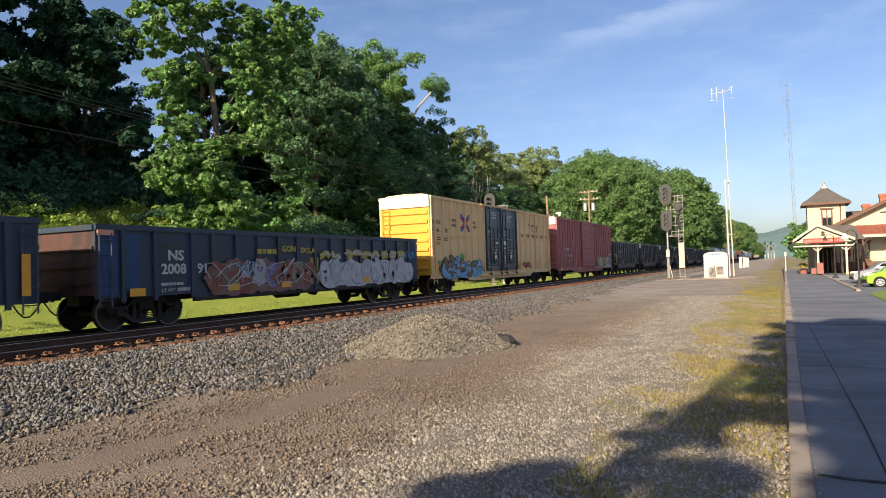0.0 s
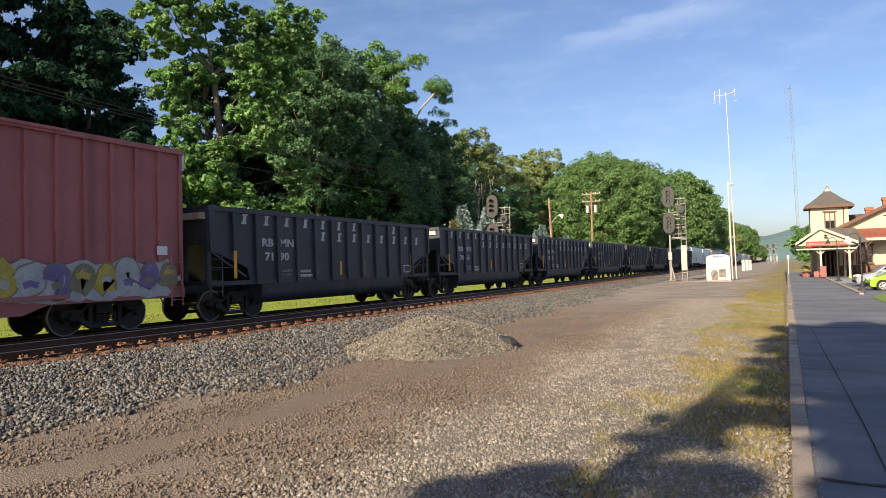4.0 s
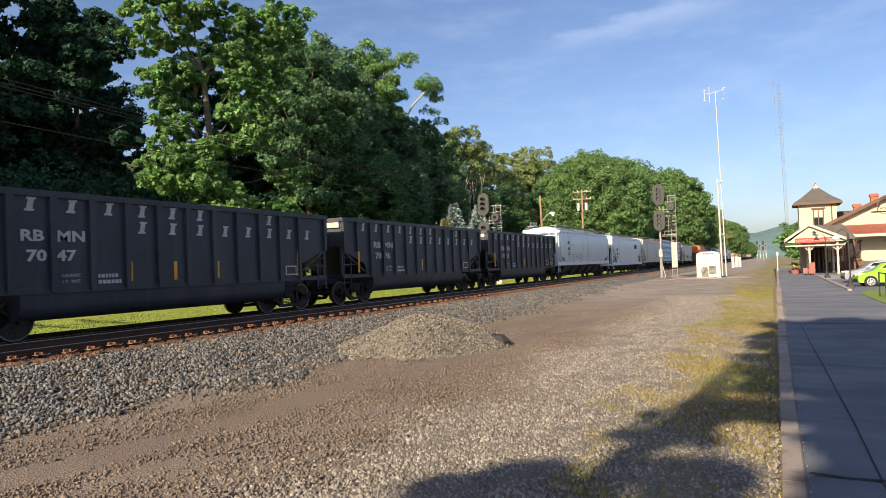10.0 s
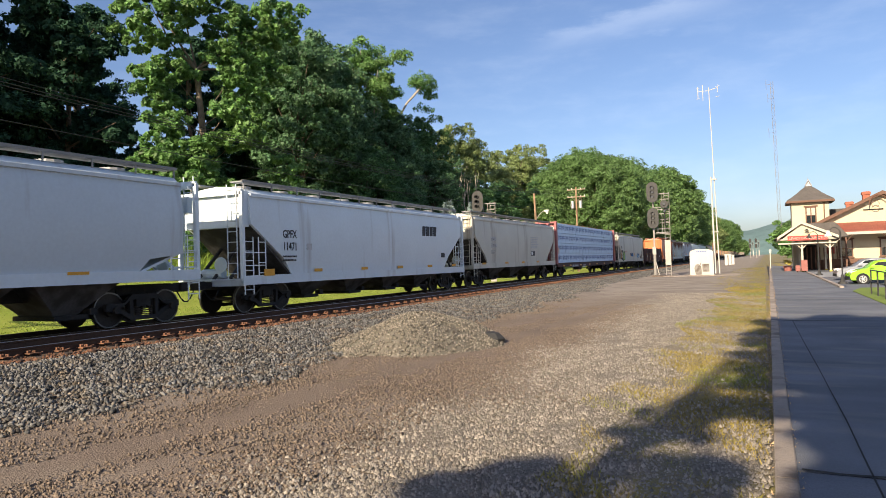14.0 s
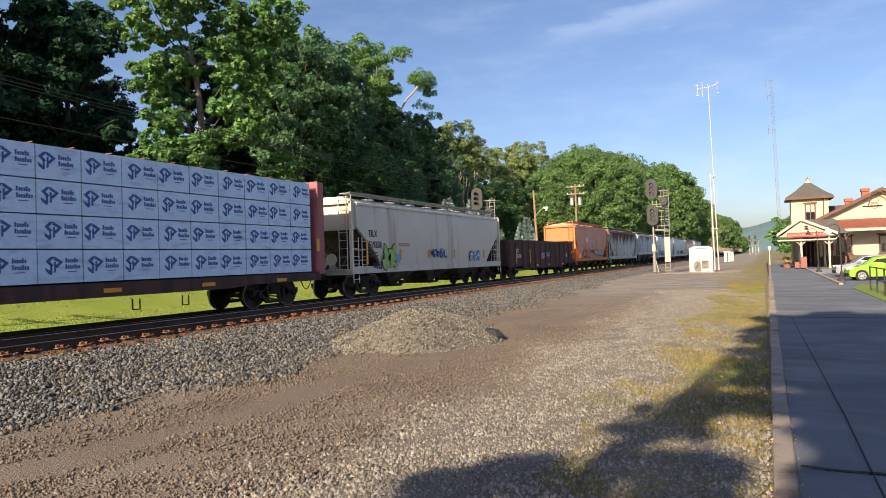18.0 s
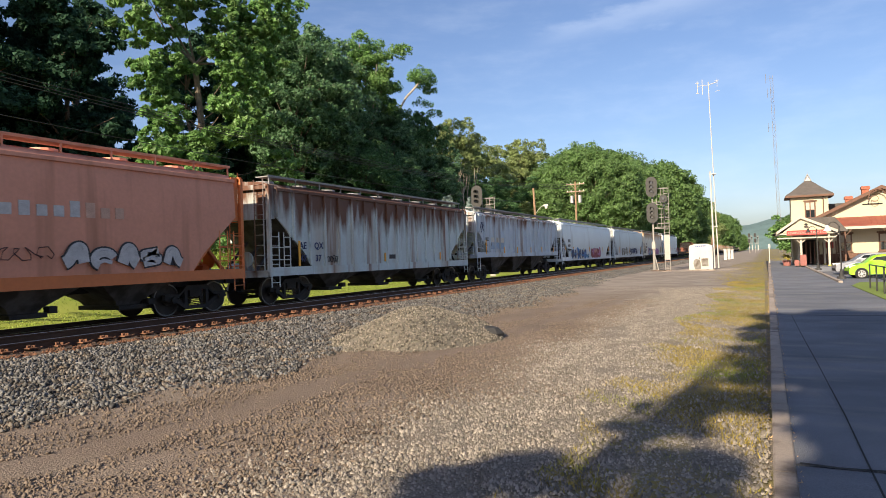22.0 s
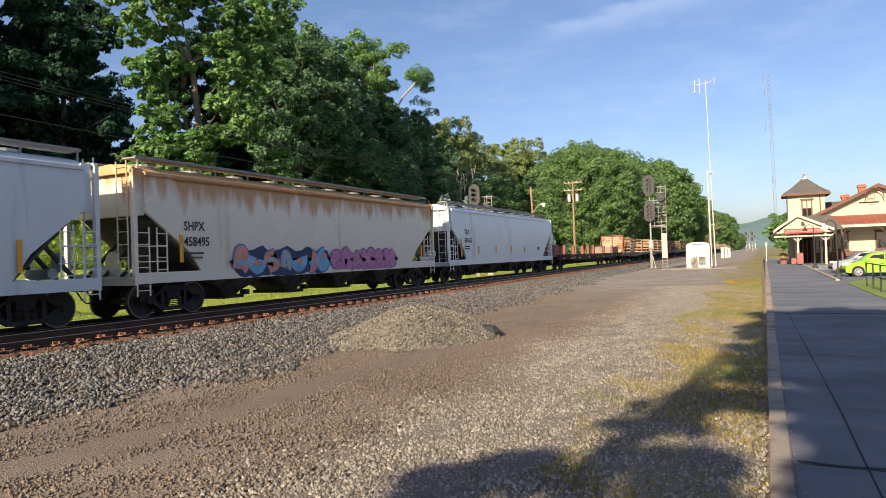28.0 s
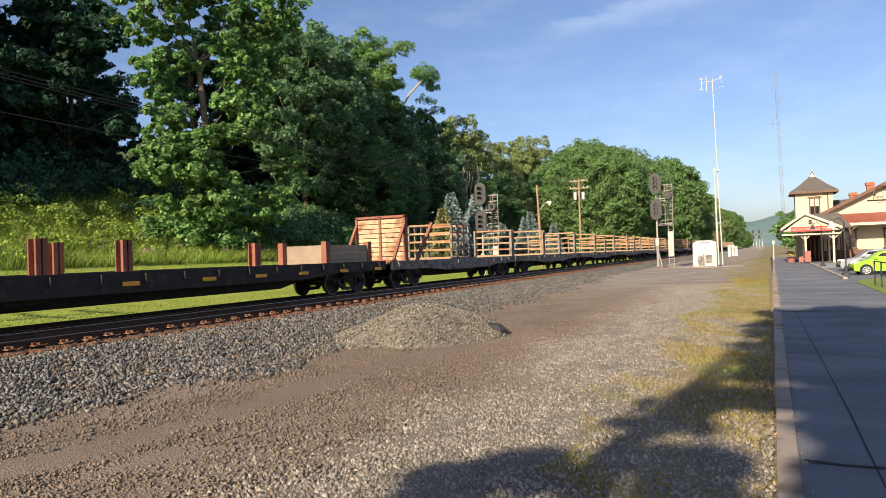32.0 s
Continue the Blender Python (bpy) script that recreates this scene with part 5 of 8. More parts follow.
# coal hoppers
def coal_hopper():
    L, w, top, sill = 14.6, 1.5, 3.42, 1.02
    root = car("coal_hopper", "black open-top coal hopper with white lettering and orange reflectors", 72.4, L, 1.75)
    for x in (1, -1):
        side = [(0.02, top), (L - 0.02, top), (L - 0.02, 2.15), (L - 1.75, 1.55), (L - 1.9, sill), (1.9, sill), (1.75, 1.55), (0.02, 2.15)]
        part("side_sheet", Shape().prism(side, "x", x * (w - 0.03), x * (w + 0.03)), "black_paint", root)
        for i in range(14):
            y = (0.12, *(1.12 + 1.068 * q for q in range(12)), L - 0.12)[i]
            z = sill if 1.7 < y < L - 1.7 else 2.1
            part("side_rib", Shape().prism([(y - 0.10, top), (y + 0.10, top), (y + 0.06, z), (y - 0.06, z)], "x", x * (w + 0.02), x * (w + 0.13)), "black_paint", root)
    tub = [(1.47, sill + 0.02), (1.47, 0.66), (1.42, 0.50), (1.28, 0.37), (1.0, 0.30)]
    tub = [(-a, b) for a, b in tub] + tub[::-1]
    part("tub", Shape().prism(tub, "y", 2.5, L - 2.5), "black_paint", root, "rounded belly of the hopper", 40)
    part("side_sill", Shape().box(-w - 0.06, -w + 0.1, 0, L, 0.98, 1.12).box(w - 0.1, w + 0.06, 0, L, 0.98, 1.12).box(-0.3, 0.3, 0, L, 0.72, 1.02), "black_paint", root)
    part("top_chord", Shape().box(w - 0.08, w + 0.12, -0.03, L + 0.03, top - 0.06, top + 0.1).box(-w - 0.12, -w + 0.08, -0.03, L + 0.03, top - 0.06, top + 0.1)
         .box(-w, w, -0.05, 0.1, top - 0.08, top + 0.08).box(-w, w, L - 0.1, L + 0.05, top - 0.08, top + 0.08), "black_paint", root)
    for y, e in ((0, 1), (L, -1)):
        part("slope_sheet", Shape().add([(-w, y + e * 0.05, top), (w, y + e * 0.05, top), (w, y + e * 0.05, 2.3), (-w, y + e * 0.05, 2.3), (-w, y + e * 2.6, 1.0), (w, y + e * 2.6, 1.0), (-w, y + e * 0.11, top), (w, y + e * 0.11, top), (w, y + e * 0.11, 2.34), (-w, y + e * 0.11, 2.34), (-w, y + e * 2.66, 1.05), (w, y + e * 2.66, 1.05)],
                                        [(0, 1, 2, 3), (3, 2, 5, 4), (7, 6, 9, 8), (8, 9, 10, 11), (0, 6, 7, 1), (4, 5, 11, 10)]), "black_paint", root)
        part("end_band", Shape().box(-0.95, w - 0.08, min(y - e * 0.03, y + e * 0.05), max(y - e * 0.03, y + e * 0.05), top - 0.32, top - 0.1), "beige_car", root, "pale end panel")
        for x in (-w + 0.05, w - 0.05, -0.5, 0.5):
            part("end_post", Shape().box(x - 0.05, x + 0.05, min(y + e * 0.02, y + e * 0.14), max(y + e * 0.02, y + e * 0.14), 1.0, 2.4), "black_paint", root)
        for x in (-w, w):
            part("end_brace", Shape().bar((x, y + e * 0.1, 2.1), (x, y + e * 1.7, 1.25), 0.06), "black_paint", root)
        part("end_sill", Shape().box(-w, w, min(y, y + e * 0.12), max(y, y + e * 0.12), 1.0, 1.14), "black_paint", root)
        ladder(root, w + 0.06, y + e * 0.35, 0.62, 2.0, 0.5, "black_paint", True, 4)
        part("grab_rail", Shape().tube((w + 0.05, y + e * 0.05, 1.55), (w + 0.05, y + e * 1.3, 1.55), 0.02, 5), "black_paint", root)
    for y in (1.05, 5.45, 7.0, 8.7, 12.78):
        plate_on(root, "reflector", y, y + 0.12, 1.2, 1.75 if 1.5 < y < 12 else 2.1, "reflector", x=w + 0.14 if y in (1.05,) else w + 0.05)
    plate_on(root, "data_panel", 12.1, 12.7, 1.2, 1.55, "mark_grey", x=w + 0.05)
    plate_on(root, "data_panel", 12.15, 12.65, 1.25, 1.5, "black_paint", x=w + 0.054)
    # the line's name, as plain letter-sized shapes
    middle = [1.655 + 1.068 * q for q in range(12)]
    for k, z in [(q, 3.17) for q in (0, 1, 2, 3, 4, 5, 6, 9)] + [(q, 2.71) for q in range(4, 12)]:
        y = middle[k]
        glyph = Shape()
        for a, b, lo, hi in ((-0.075, 0.075, -0.17, 0.17), (-0.12, 0.12, -0.17, -0.115), (-0.12, 0.12, 0.115, 0.17)):
            glyph.prism([(y + a + lo * 0.2, z + lo), (y + b + lo * 0.2, z + lo), (y + b + hi * 0.2, z + hi), (y + a + hi * 0.2, z + hi)], "x", w + 0.03, w + 0.036 + 0.002 * (hi - lo < 0.1))
        part("letter_shape", glyph, "mark_grey", root)
    writing("load_limit", "LD.LMT.", 3.5, 1.37, 0.12, root, "mark_grey", w + 0.04, 1.3)
    writing("light_weight", "LT. WT.", 3.5, 1.22, 0.12, root, "mark_grey", w + 0.04, 1.3)
    bars(root, 4.5, 1.33, 6, 0.08, 0.10, 0.03, "mark_grey", x=w + 0.05, rows=2, row_gap=0.06)
    return root


numbers = ("7190", "7056", "7002", "7094", "7075", "7047", "7076", "7028")
hopper = coal_hopper()
hoppers = [hopper]
for i in range(1, 8):
    h = copy_thing(hopper, pose(FAR, 72.4 + 15.7 * i, 0))
    hoppers.append(h)
    TRAIN.append((h, 72.4 + 15.7 * i))
    WHEELS += [(h, o) for o in h.children_recursive if o.name.startswith("wheelset")]
for h, no in zip(hoppers, numbers):
    for nm, text, y, z in (("reporting_mark", "RB", 2.45, 2.28), ("reporting_mark", "MN", 3.36, 2.28), ("car_number", no[:2], 2.6, 1.79), ("car_number", no[2:], 3.36, 1.79)):
        writing(nm, text, y, z, 0.38, h, "mark_grey", 1.545, 1.35, 0.012)


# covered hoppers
def covered(name, label, s0, L, mat, bays=4, top=4.42, sill=1.1, ribs=0, bulge=0.07, cut=2.3, open_end=False, roof_mat=None, bay_mat="under", end_z=2.95, board="walkway", rail_mat=None, slope="slope_dark", end_mat=None):
    """A covered hopper: bowed or ribbed body with sloping ends, roof walk, end frames, ladders and discharge bays."""
    top += 0.13
    root = car(name, label, s0, L, 1.8)
    w = 1.5 if ribs else 1.47
    rail_mat = rail_mat or mat

    def ring(y, low):
        half = []
        for k in range(7):
            z = low + (top - 0.55 - low) * k / 6
            half.append((w + bulge * math.sin(math.pi * min(1, max(0, (z - sill) / (top - 0.4 - sill)))), z))
        half += [(w - 0.02, top - 0.42), (w - 0.22, top - 0.24), (0.75, top - 0.12)]
        return [(x, y, z) for x, z in half] + [(0, y, top - 0.06)] + [(-x, y, z) for x, z in half[::-1]]
    a = 0.75 if open_end else 0.45
    body = Shape().loft([ring(y, low) for y, low in ((L - a, end_z), (L - a - cut * 0.75, 1.75), (L - a - cut, sill), (a + cut, sill), (a + cut * 0.75, 1.75), (a, end_z))])
    part("body", body, mat, root, "", 35)
    part("side_sill", Shape().box(w - 0.06, w + 0.07, 0.05, L - 0.05, sill - 0.22, sill + 0.1).box(-w - 0.07, -w + 0.06, 0.05, L - 0.05, sill - 0.22, sill + 0.1), rail_mat, root)
    part("centre_sill", Shape().box(-0.28, 0.28, 0.1, L - 0.1, 0.68, 1.0), "steel_dark", root)
    lip = Shape()
    for x in (-1, 1):
        lip.prism([(x * (w - 0.04), top - 0.52), (x * (w + 0.07), top - 0.50), (x * (w + 0.07), top - 0.40), (x * (w - 0.04), top - 0.38)], "y", a, L - a)
    part("roof_edge", lip, mat, root)
    for y in (ribs if isinstance(ribs, list) else [a + 0.45 + (L - 2 * a - 0.9) * i / (ribs - 1) for i in range(ribs)]):
        z = sill if a + cut < y < L - a - cut else sill + (end_z - sill) * (1 - min(y - a, L - a - y) / cut)
        for x in (1, -1):
            part("side_rib", Shape().prism([(y - 0.05, top - 0.45), (y + 0.05, top - 0.45), (y + 0.05, z), (y - 0.05, z)], "x", x * w, x * (w + 0.09)), mat, root)
    # roof walk with its rail and hatches
    for i in range(int(L / 2.1)):
        y = a + 1.2 + (L - 2 * a - 2.4) * i / (int(L / 2.1) - 1)
        part("roof_hatch", Shape().disc((0, y, top - 0.01), 0.36, 0.09, "z", 12), board, root)
    for x in (-1, 1):
        wk = Shape().box(x * 0.98 - 0.28, x * 0.98 + 0.28, a - 0.1, L - a + 0.1, top + 0.02, top + 0.06)
        for i in range(int(L / 1.5) + 1):
            y = a + (L - 2 * a) * i / int(L / 1.5)
            wk.box(x * 1.24 - 0.02, x * 1.24 + 0.02, y - 0.02, y + 0.02, top - 0.28, top + 0.10)
        wk.box(x * 1.26 - 0.015, x * 1.26 + 0.015, a - 0.1, L - a + 0.1, top + 0.06, top + 0.095)
        part("roof_walk", wk, board, root)
    for y, e in ((0.0, 1), (L, -1)):
        fr = Shape()
        span = sorted((y + e * 0.04, y + e * 0.16))
        for x in (-w + 0.02, w - 0.02):
            fr.box(x - 0.07, x + 0.07, *span, sill - 0.25, top - 0.35)
        fr.box(-w, w, *span, sill - 0.25, sill)
        fr.box(-w, w, *span, top - 0.45, top - 0.28)
        part("end_frame", fr, rail_mat, root)
        plat = Shape().box(-w, w, *sorted((y, y + e * (a + 0.9))), sill - 0.06, sill - 0.02)
        part("end_platform", plat, rail_mat, root)
        if open_end:
            for x in (-1.1, -0.4, 0.4, 1.1):
                part("end_brace", Shape().bar((x, y + e * 0.2, 3.3), (x, y + e * 1.3, 2.15), 0.1), rail_mat, root)
            for lo, hi in ((3.2, 3.7), (3.95, 4.05)):
                part("end_beam", Shape().box(-1.3, 1.3, *sorted((y + e * 0.1, y + e * 0.3)), lo, hi), rail_mat, root)
        else:
            end = Shape().box(-w + 0.06, w - 0.06, *sorted((y + e * 0.2, y + e * (a + 0.03))), end_z - 0.1, top - 0.3)
            part("end_sheet", end, end_mat or mat, root)
        for x in (-0.75, 0.0, 0.75):
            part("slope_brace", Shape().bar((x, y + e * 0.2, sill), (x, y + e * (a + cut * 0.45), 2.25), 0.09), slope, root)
        ladder(root, w + 0.05, y + e * 0.32, 0.5, 2.5, 0.44, rail_mat, True, 6)
        ladder(root, w + 0.05, y + e * 1.0, sill, 2.5, 0.36, rail_mat, True, 4)
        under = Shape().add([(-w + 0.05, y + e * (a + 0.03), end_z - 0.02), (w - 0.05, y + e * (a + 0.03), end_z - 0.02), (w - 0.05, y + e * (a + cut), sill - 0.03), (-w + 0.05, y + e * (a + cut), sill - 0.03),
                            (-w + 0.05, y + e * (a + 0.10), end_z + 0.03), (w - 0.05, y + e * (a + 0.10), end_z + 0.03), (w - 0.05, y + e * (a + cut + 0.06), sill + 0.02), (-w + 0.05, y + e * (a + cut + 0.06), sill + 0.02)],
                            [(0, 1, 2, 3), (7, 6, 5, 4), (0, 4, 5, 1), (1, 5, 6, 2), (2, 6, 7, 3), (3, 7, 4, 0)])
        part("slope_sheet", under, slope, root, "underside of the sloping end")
        rl = Shape().tube((w, y + e * 0.15, 1.95), (w, y + e * 1.2, 1.95), 0.02, 5).tube((w, y + e * 0.15, 1.5), (w, y + e * 1.2, 1.5), 0.02, 5)
        part("hand_rail", rl, rail_mat, root)
        ladder(root, w - 0.4, y + e * 0.02, sill, top - 0.1, 0.42, rail_mat, False, 9)
        part("brake_gear", Shape().disc((0.2, y + e * 0.35, 1.55), 0.28, 0.05, "y", 12).tube((-0.8, y + e * 0.5, 1.25), (0.2, y + e * 0.5, 1.25), 0.16, 8), rail_mat, root)
    for i in range(bays):
        c = a + cut + 0.2 + (L - 2 * a - 2 * cut - 0.4) * (i + 0.5) / bays
        hw = (L - 2 * a - 2 * cut - 0.4) / bays / 2 + 0.1
        bay = Shape().loft([[(x, y, z) for x, y in ((-sx, c - sy), (sx, c - sy), (sx, c + sy), (-sx, c + sy))] for sx, sy, z in ((0.70, 0.36, 0.28), (0.80, 0.46, 0.42), (1.40, hw - 0.12, sill - 0.04))])
        b = part("discharge_bay", bay, bay_mat, root)
        gate = Shape().box(-0.8, 0.95, c - 0.48, c + 0.48, 0.17, 0.29).tube((0.4, c - 0.4, 0.38), (0.4, c + 0.4, 0.38), 0.04, 6).box(0.75, 1.0, c + 0.5, c + 0.72, 0.26, 0.44)
        part("outlet_gate", gate, "steel_dark", b)
    return root


def reflectors(root, ys, z0, z1, wide=0.10, x=1.585):
    for y in ys:
        plate_on(root, "reflector", y, y + wide, z0, z1, "reflector", x=x)


def id_marks(root, mark, number, y, z, size, mat="mark_black", x=1.545, stretch=0.88, gap=1.2):
    writing("reporting_mark", mark, y, z, size, root, mat, x, stretch, 0.006)
    writing("car_number", number, y, z - size * gap, size, root, mat, x, stretch, 0.006)
    bars(root, y, z - size * gap - 0.26, 9, 0.06, 0.06, 0.03, mat, x=x, rows=2, row_gap=0.08)


cefx = covered("covered_hopper", "light grey bow-sided covered hopper with faint graffiti", 197.8, 19.5, "grey_car", 5, 4.35, 1.32, bulge=0.13, cut=1.6, open_end=True, end_z=1.9, rail_mat="pale_car", slope="pale_car")
id_marks(cefx, "CEFX", "75295", 2.85, 2.95, 0.36, x=1.605, stretch=0.75, gap=1.5)
scrawl(cefx, 4.3, 8.0, 1.5, 2.2, "mark_black", 5, 0.009, 1.605, 4)
plate_on(cefx, "data_panel", 4.55, 4.85, 2.7, 2.95, "mark_grey", x=1.602)
reflectors(cefx, (2.1, 4.6, 7.0, 9.5, 12.1, 15.0), 1.36, 1.44, 0.6, 1.56)
gpfx = covered("covered_hopper", "pale blue-grey covered hopper with grey lettering", 219.15, 18.6, "pale_car", 4, 4.28, 1.05)
id_marks(gpfx, "GPFX", "11471", 2.12, 2.50, 0.42, "mark_black", 1.545, 0.8, 1.1)
plate_on(gpfx, "data_panel", 3.55, 3.85, 2.05, 2.3, "mark_grey", x=1.55)
for k in range(4):
    plate_on(gpfx, "emblem", 13.3 + 0.42 * k, 13.62 + 0.42 * k, 2.84, 3.34, "mark_black", x=1.552, slant=0.06)
plate_on(gpfx, "reflector", 1.05, 1.6, 1.12, 1.36, "reflector", x=1.565)
reflectors(gpfx, (4.0, 7.4, 10.6, 13.8, 16.8), 1.2, 1.32, 0.5, 1.56)
plate_on(gpfx, "data_panel", 15.5, 15.9, 1.7, 1.95, "mark_black", x=1.55)
tcmx = covered("covered_hopper", "grey-beige covered hopper with sloped ends", 239.1, 17.7, "beige_car", 3, 4.38, 1.2, cut=2.1)
id_marks(tcmx, "TCMX", "352089", 3.0, 2.75, 0.36, "mark_grey")
bars(tcmx, 11.2, 3.1, 5, 0.3, 0.07, 0.06, "mark_grey", x=1.55, rows=7, row_gap=0.06)
plate_on(tcmx, "data_panel", 11.2, 12.1, 1.75, 2.1, "mark_black", x=1.55)
plate_on(tcmx, "data_panel", 11.25, 11.62, 1.8, 2.05, "white", x=1.555)
reflectors(tcmx, (1.4, 5.5, 9.0, 12.5), 1.22, 1.34, 0.6, 1.56)


def lumber_car():
    L = 24.3
    root = car("lumber_flatcar", "red-brown bulkhead flatcar stacked with wrapped lumber", 257.8, L, 2.3)
    part("deck", Shape().box(-1.42, 1.42, 0, L, 0.92, 1.06), "steel_dark", root)
    sl = Shape()
    for x in (-1.42, 1.42):
        sl.prism([(0, 1.04), (L, 1.04), (L, 0.74), (L - 4, 0.74), (L - 5, 0.66), (5, 0.66), (4, 0.74), (0, 0.74)], "x", x - 0.05, x + 0.05)
    part("side_sill", sl, "brown_red", root)
    for y, e in ((0.0, 1), (L, -1)):
        bk = part("bulkhead", Shape().box(-1.48, 1.48, *sorted((y, y + e * 0.1)), 1.0, 4.7), "maroon", root, "red-brown steel bulkhead")
        for x in (-1.4, -0.7, 0, 0.7, 1.4):
            part("post", Shape().box(x - 0.08, x + 0.08, *sorted((y - e * 0.28, y - e * 0.002)), 1.0, 4.68), "maroon", bk)
        for z in (1.05, 2.2, 3.4, 4.6):
            part("crossbar", Shape().box(-1.485, 1.485, *sorted((y - e * 0.285, y + e * 0.104)), z - 0.06, z + 0.06), "maroon", bk)
        plate_on(root, "reflector", y + e * 0.2 - 0.08, y + e * 0.2 + 0.08, 1.9, 2.4, "reflector", x=1.53)
        ladder(root, -1.0, y - e * 0.33, 0.7, 4.5, 0.4, "maroon", False, 10)
    n = 19
    step = (L - 0.9) / n
    for r in range(4):
        z0 = 1.1 + r * 0.88
        for i in range(n):
            y0 = 0.45 + i * step
            j = random.uniform(-0.012, 0.012)
            b = Shape().box(-1.35, 1.36 + j, y0 + 0.012, y0 + step - 0.012, z0, z0 + 0.845)
            pk = part("lumber_pack", b, "wrap", root)
            lg = Shape()
            x, cy, cz = 1.366 + j, y0 + 0.36 + 0.08 * math.sin(i * 2 + r), z0 + 0.47
            for pts in (((-0.28, 0.10), (-0.10, 0.24), (0.02, 0.24), (-0.14, 0.09), (-0.02, -0.02), (-0.10, -0.06)), ((0.02, 0.24), (0.30, 0.08), (0.10, -0.10), (0.02, -0.05), (0.17, 0.07), (-0.02, 0.16)),
                        ((-0.13, 0.0), (-0.07, 0.04), (-0.07, -0.27), (-0.13, -0.30)), ((0.0, 0.08), (0.06, 0.10), (0.06, -0.20), (0.0, -0.24)), ((-0.30, -0.08), (-0.14, -0.17), (-0.14, -0.29), (-0.27, -0.18))):
                lg.prism([(cy + p * 0.80, cz + q * 0.86) for p, q in pts], "x", x - 0.01, x + 0.003)
            for n_bar, zz in ((6, 0.05), (7, -0.11)):
                for q in range(n_bar):
                    lg.box(x - 0.01, x + 0.003, cy + 0.31 + q * 0.060, cy + 0.35 + q * 0.060, cz + zz, cz + zz + (0.12 if q in (0, 4) else 0.085))
            lg.box(x - 0.01, x + 0.002, cy + 0.37, cy + 0.62, cz - 0.19, cz - 0.17)
            part("printed_emblem", lg, "logo_blue", pk)
    for i in range(1, n):
        y = 0.45 + i * step
        part("batten", Shape().box(1.34, 1.352, y - 0.011, y + 0.011, 1.1, 4.6), "steel_dark", root)
    for text, z, h in (("COER 816446", 3.42, 0.24), ("LD LMT", 2.7, 0.12), ("LT WT", 2.5, 0.12)):
        o = writing("end_lettering", text, 0.0, 0.0, h, root, "mark_grey", 0.0, 1.0, 0.006)
        o.rotation_euler.z = math.radians(-90)
        o.location = (-0.45, -0.289, z)
    top = Shape()
    for i in range(22):
        y = 0.5 + i * (L - 1.0) / 21
        top.box(-1.37, 1.37, y - 0.02, y + 0.02, 4.62, 4.635)
    part("strap", top.box(-0.1, 0.1, 0.3, L - 0.3, 4.62, 4.72), "red_brown", root)
    writing("reporting_mark", "COER", 4.5, 0.70, 0.26, root, "mark_grey", 1.48, 1.35, 0.008)
    writing("car_number", "816446", 5.7, 0.70, 0.26, root, "mark_grey", 1.48, 1.5, 0.008)
    bars(root, 8.6, 0.76, 5, 0.18, 0.07, 0.06, "mark_grey", x=1.48, rows=2, row_gap=0.06)
    reflectors(root, (1.6, 3.8, 7.6, 11.2, 14.5, 18.0, 21.6), 0.78, 0.9, 0.55, 1.485)
    rod = Shape()
    for y in (5.2, 7.0, 15.5, 17.3):
        rod.bar((1.35, y, 0.55), (1.35, y, 0.25), 0.03)
        rod.bar((1.35, y + 0.25, 0.55), (1.35, y + 0.25, 0.25), 0.03)
        rod.bar((1.35, y, 0.25), (1.35, y + 0.25, 0.25), 0.03)
    rod.tube((1.3, 4, 0.3), (1.3, 8, 0.45), 0.015, 4)
    part("brake_rigging", rod.box(0.3, 0.9, 9.5, 10.4, 0.35, 0.7), "steel_dark", root)
    return root


lumber_car()
tilx = covered("covered_hopper", "light grey covered hopper with small bright graffiti pieces", 284.3, 18.0, "beige_car", 3, 4.30, 1.12, cut=2.1, rail_mat="beige_car")
id_marks(tilx, "TILX", "519358", 1.35, 2.55, 0.42)
graffiti(tilx, 2.5, 3.85, 1.0, 2.25, ("g_lime", "g_lime"), "mark_black", 3, 31)
scrawl(tilx, 1.65, 2.4, 1.05, 1.4, "g_navy", 3, 0.02)
scrawl(tilx, 7.4, 9.4, 1.5, 2.0, "g_blue", 32, 0.035, turns=4)
scrawl(tilx, 7.6, 9.2, 1.6, 2.05, "g_navy", 37, 0.025, turns=3)
graffiti(tilx, 12.7, 14.3, 1.25, 2.0, ("g_sky", "grey_car"), "g_navy", 3, 33)
plate_on(tilx, "paint_spot", 3.8, 4.15, 1.35, 1.75, "g_sky", x=1.535)
bars(tilx, 4.1, 2.22, 14, 0.06, 0.05, 0.02, "g_salmon", x=1.55, rows=2, row_gap=0.04)
plate_on(tilx, "reflector", 1.1, 1.22, 1.3, 2.4, "reflector", x=1.585)
reflectors(tilx, (4.2, 7.3, 10.44, 14.9), 1.5, 1.98)
cr = gondola("gondola", "dark brown weathered steel gondola with white scrawls", 303.7, 17.4, "brown_red", 2.55, ribs=[0.3, 1.55] + [3.22 + 1.40 * k for k in range(10)])
writing("reporting_mark", "CR", 1.75, 1.78, 0.40, cr, "mark_grey", 1.55, 1.0, 0.008)
writing("car_number", "581788", 1.75, 1.38, 0.40, cr, "mark_grey", 1.55, 0.86, 0.008)
reflectors(cr, (1.5, 4.55), 0.95, 2.0, 0.12, 1.63)
reflectors(cr, (6.2, 9.3, 13.4), 0.70, 0.83, 0.5, 1.62)
plate_on(cr, "reflector", 16.5, 17.0, 1.65, 1.85, "reflector", x=1.62)
scrawl(cr, 7.6, 8.5, 1.2, 1.8, "mark_grey", 41, 0.018, 1.55)
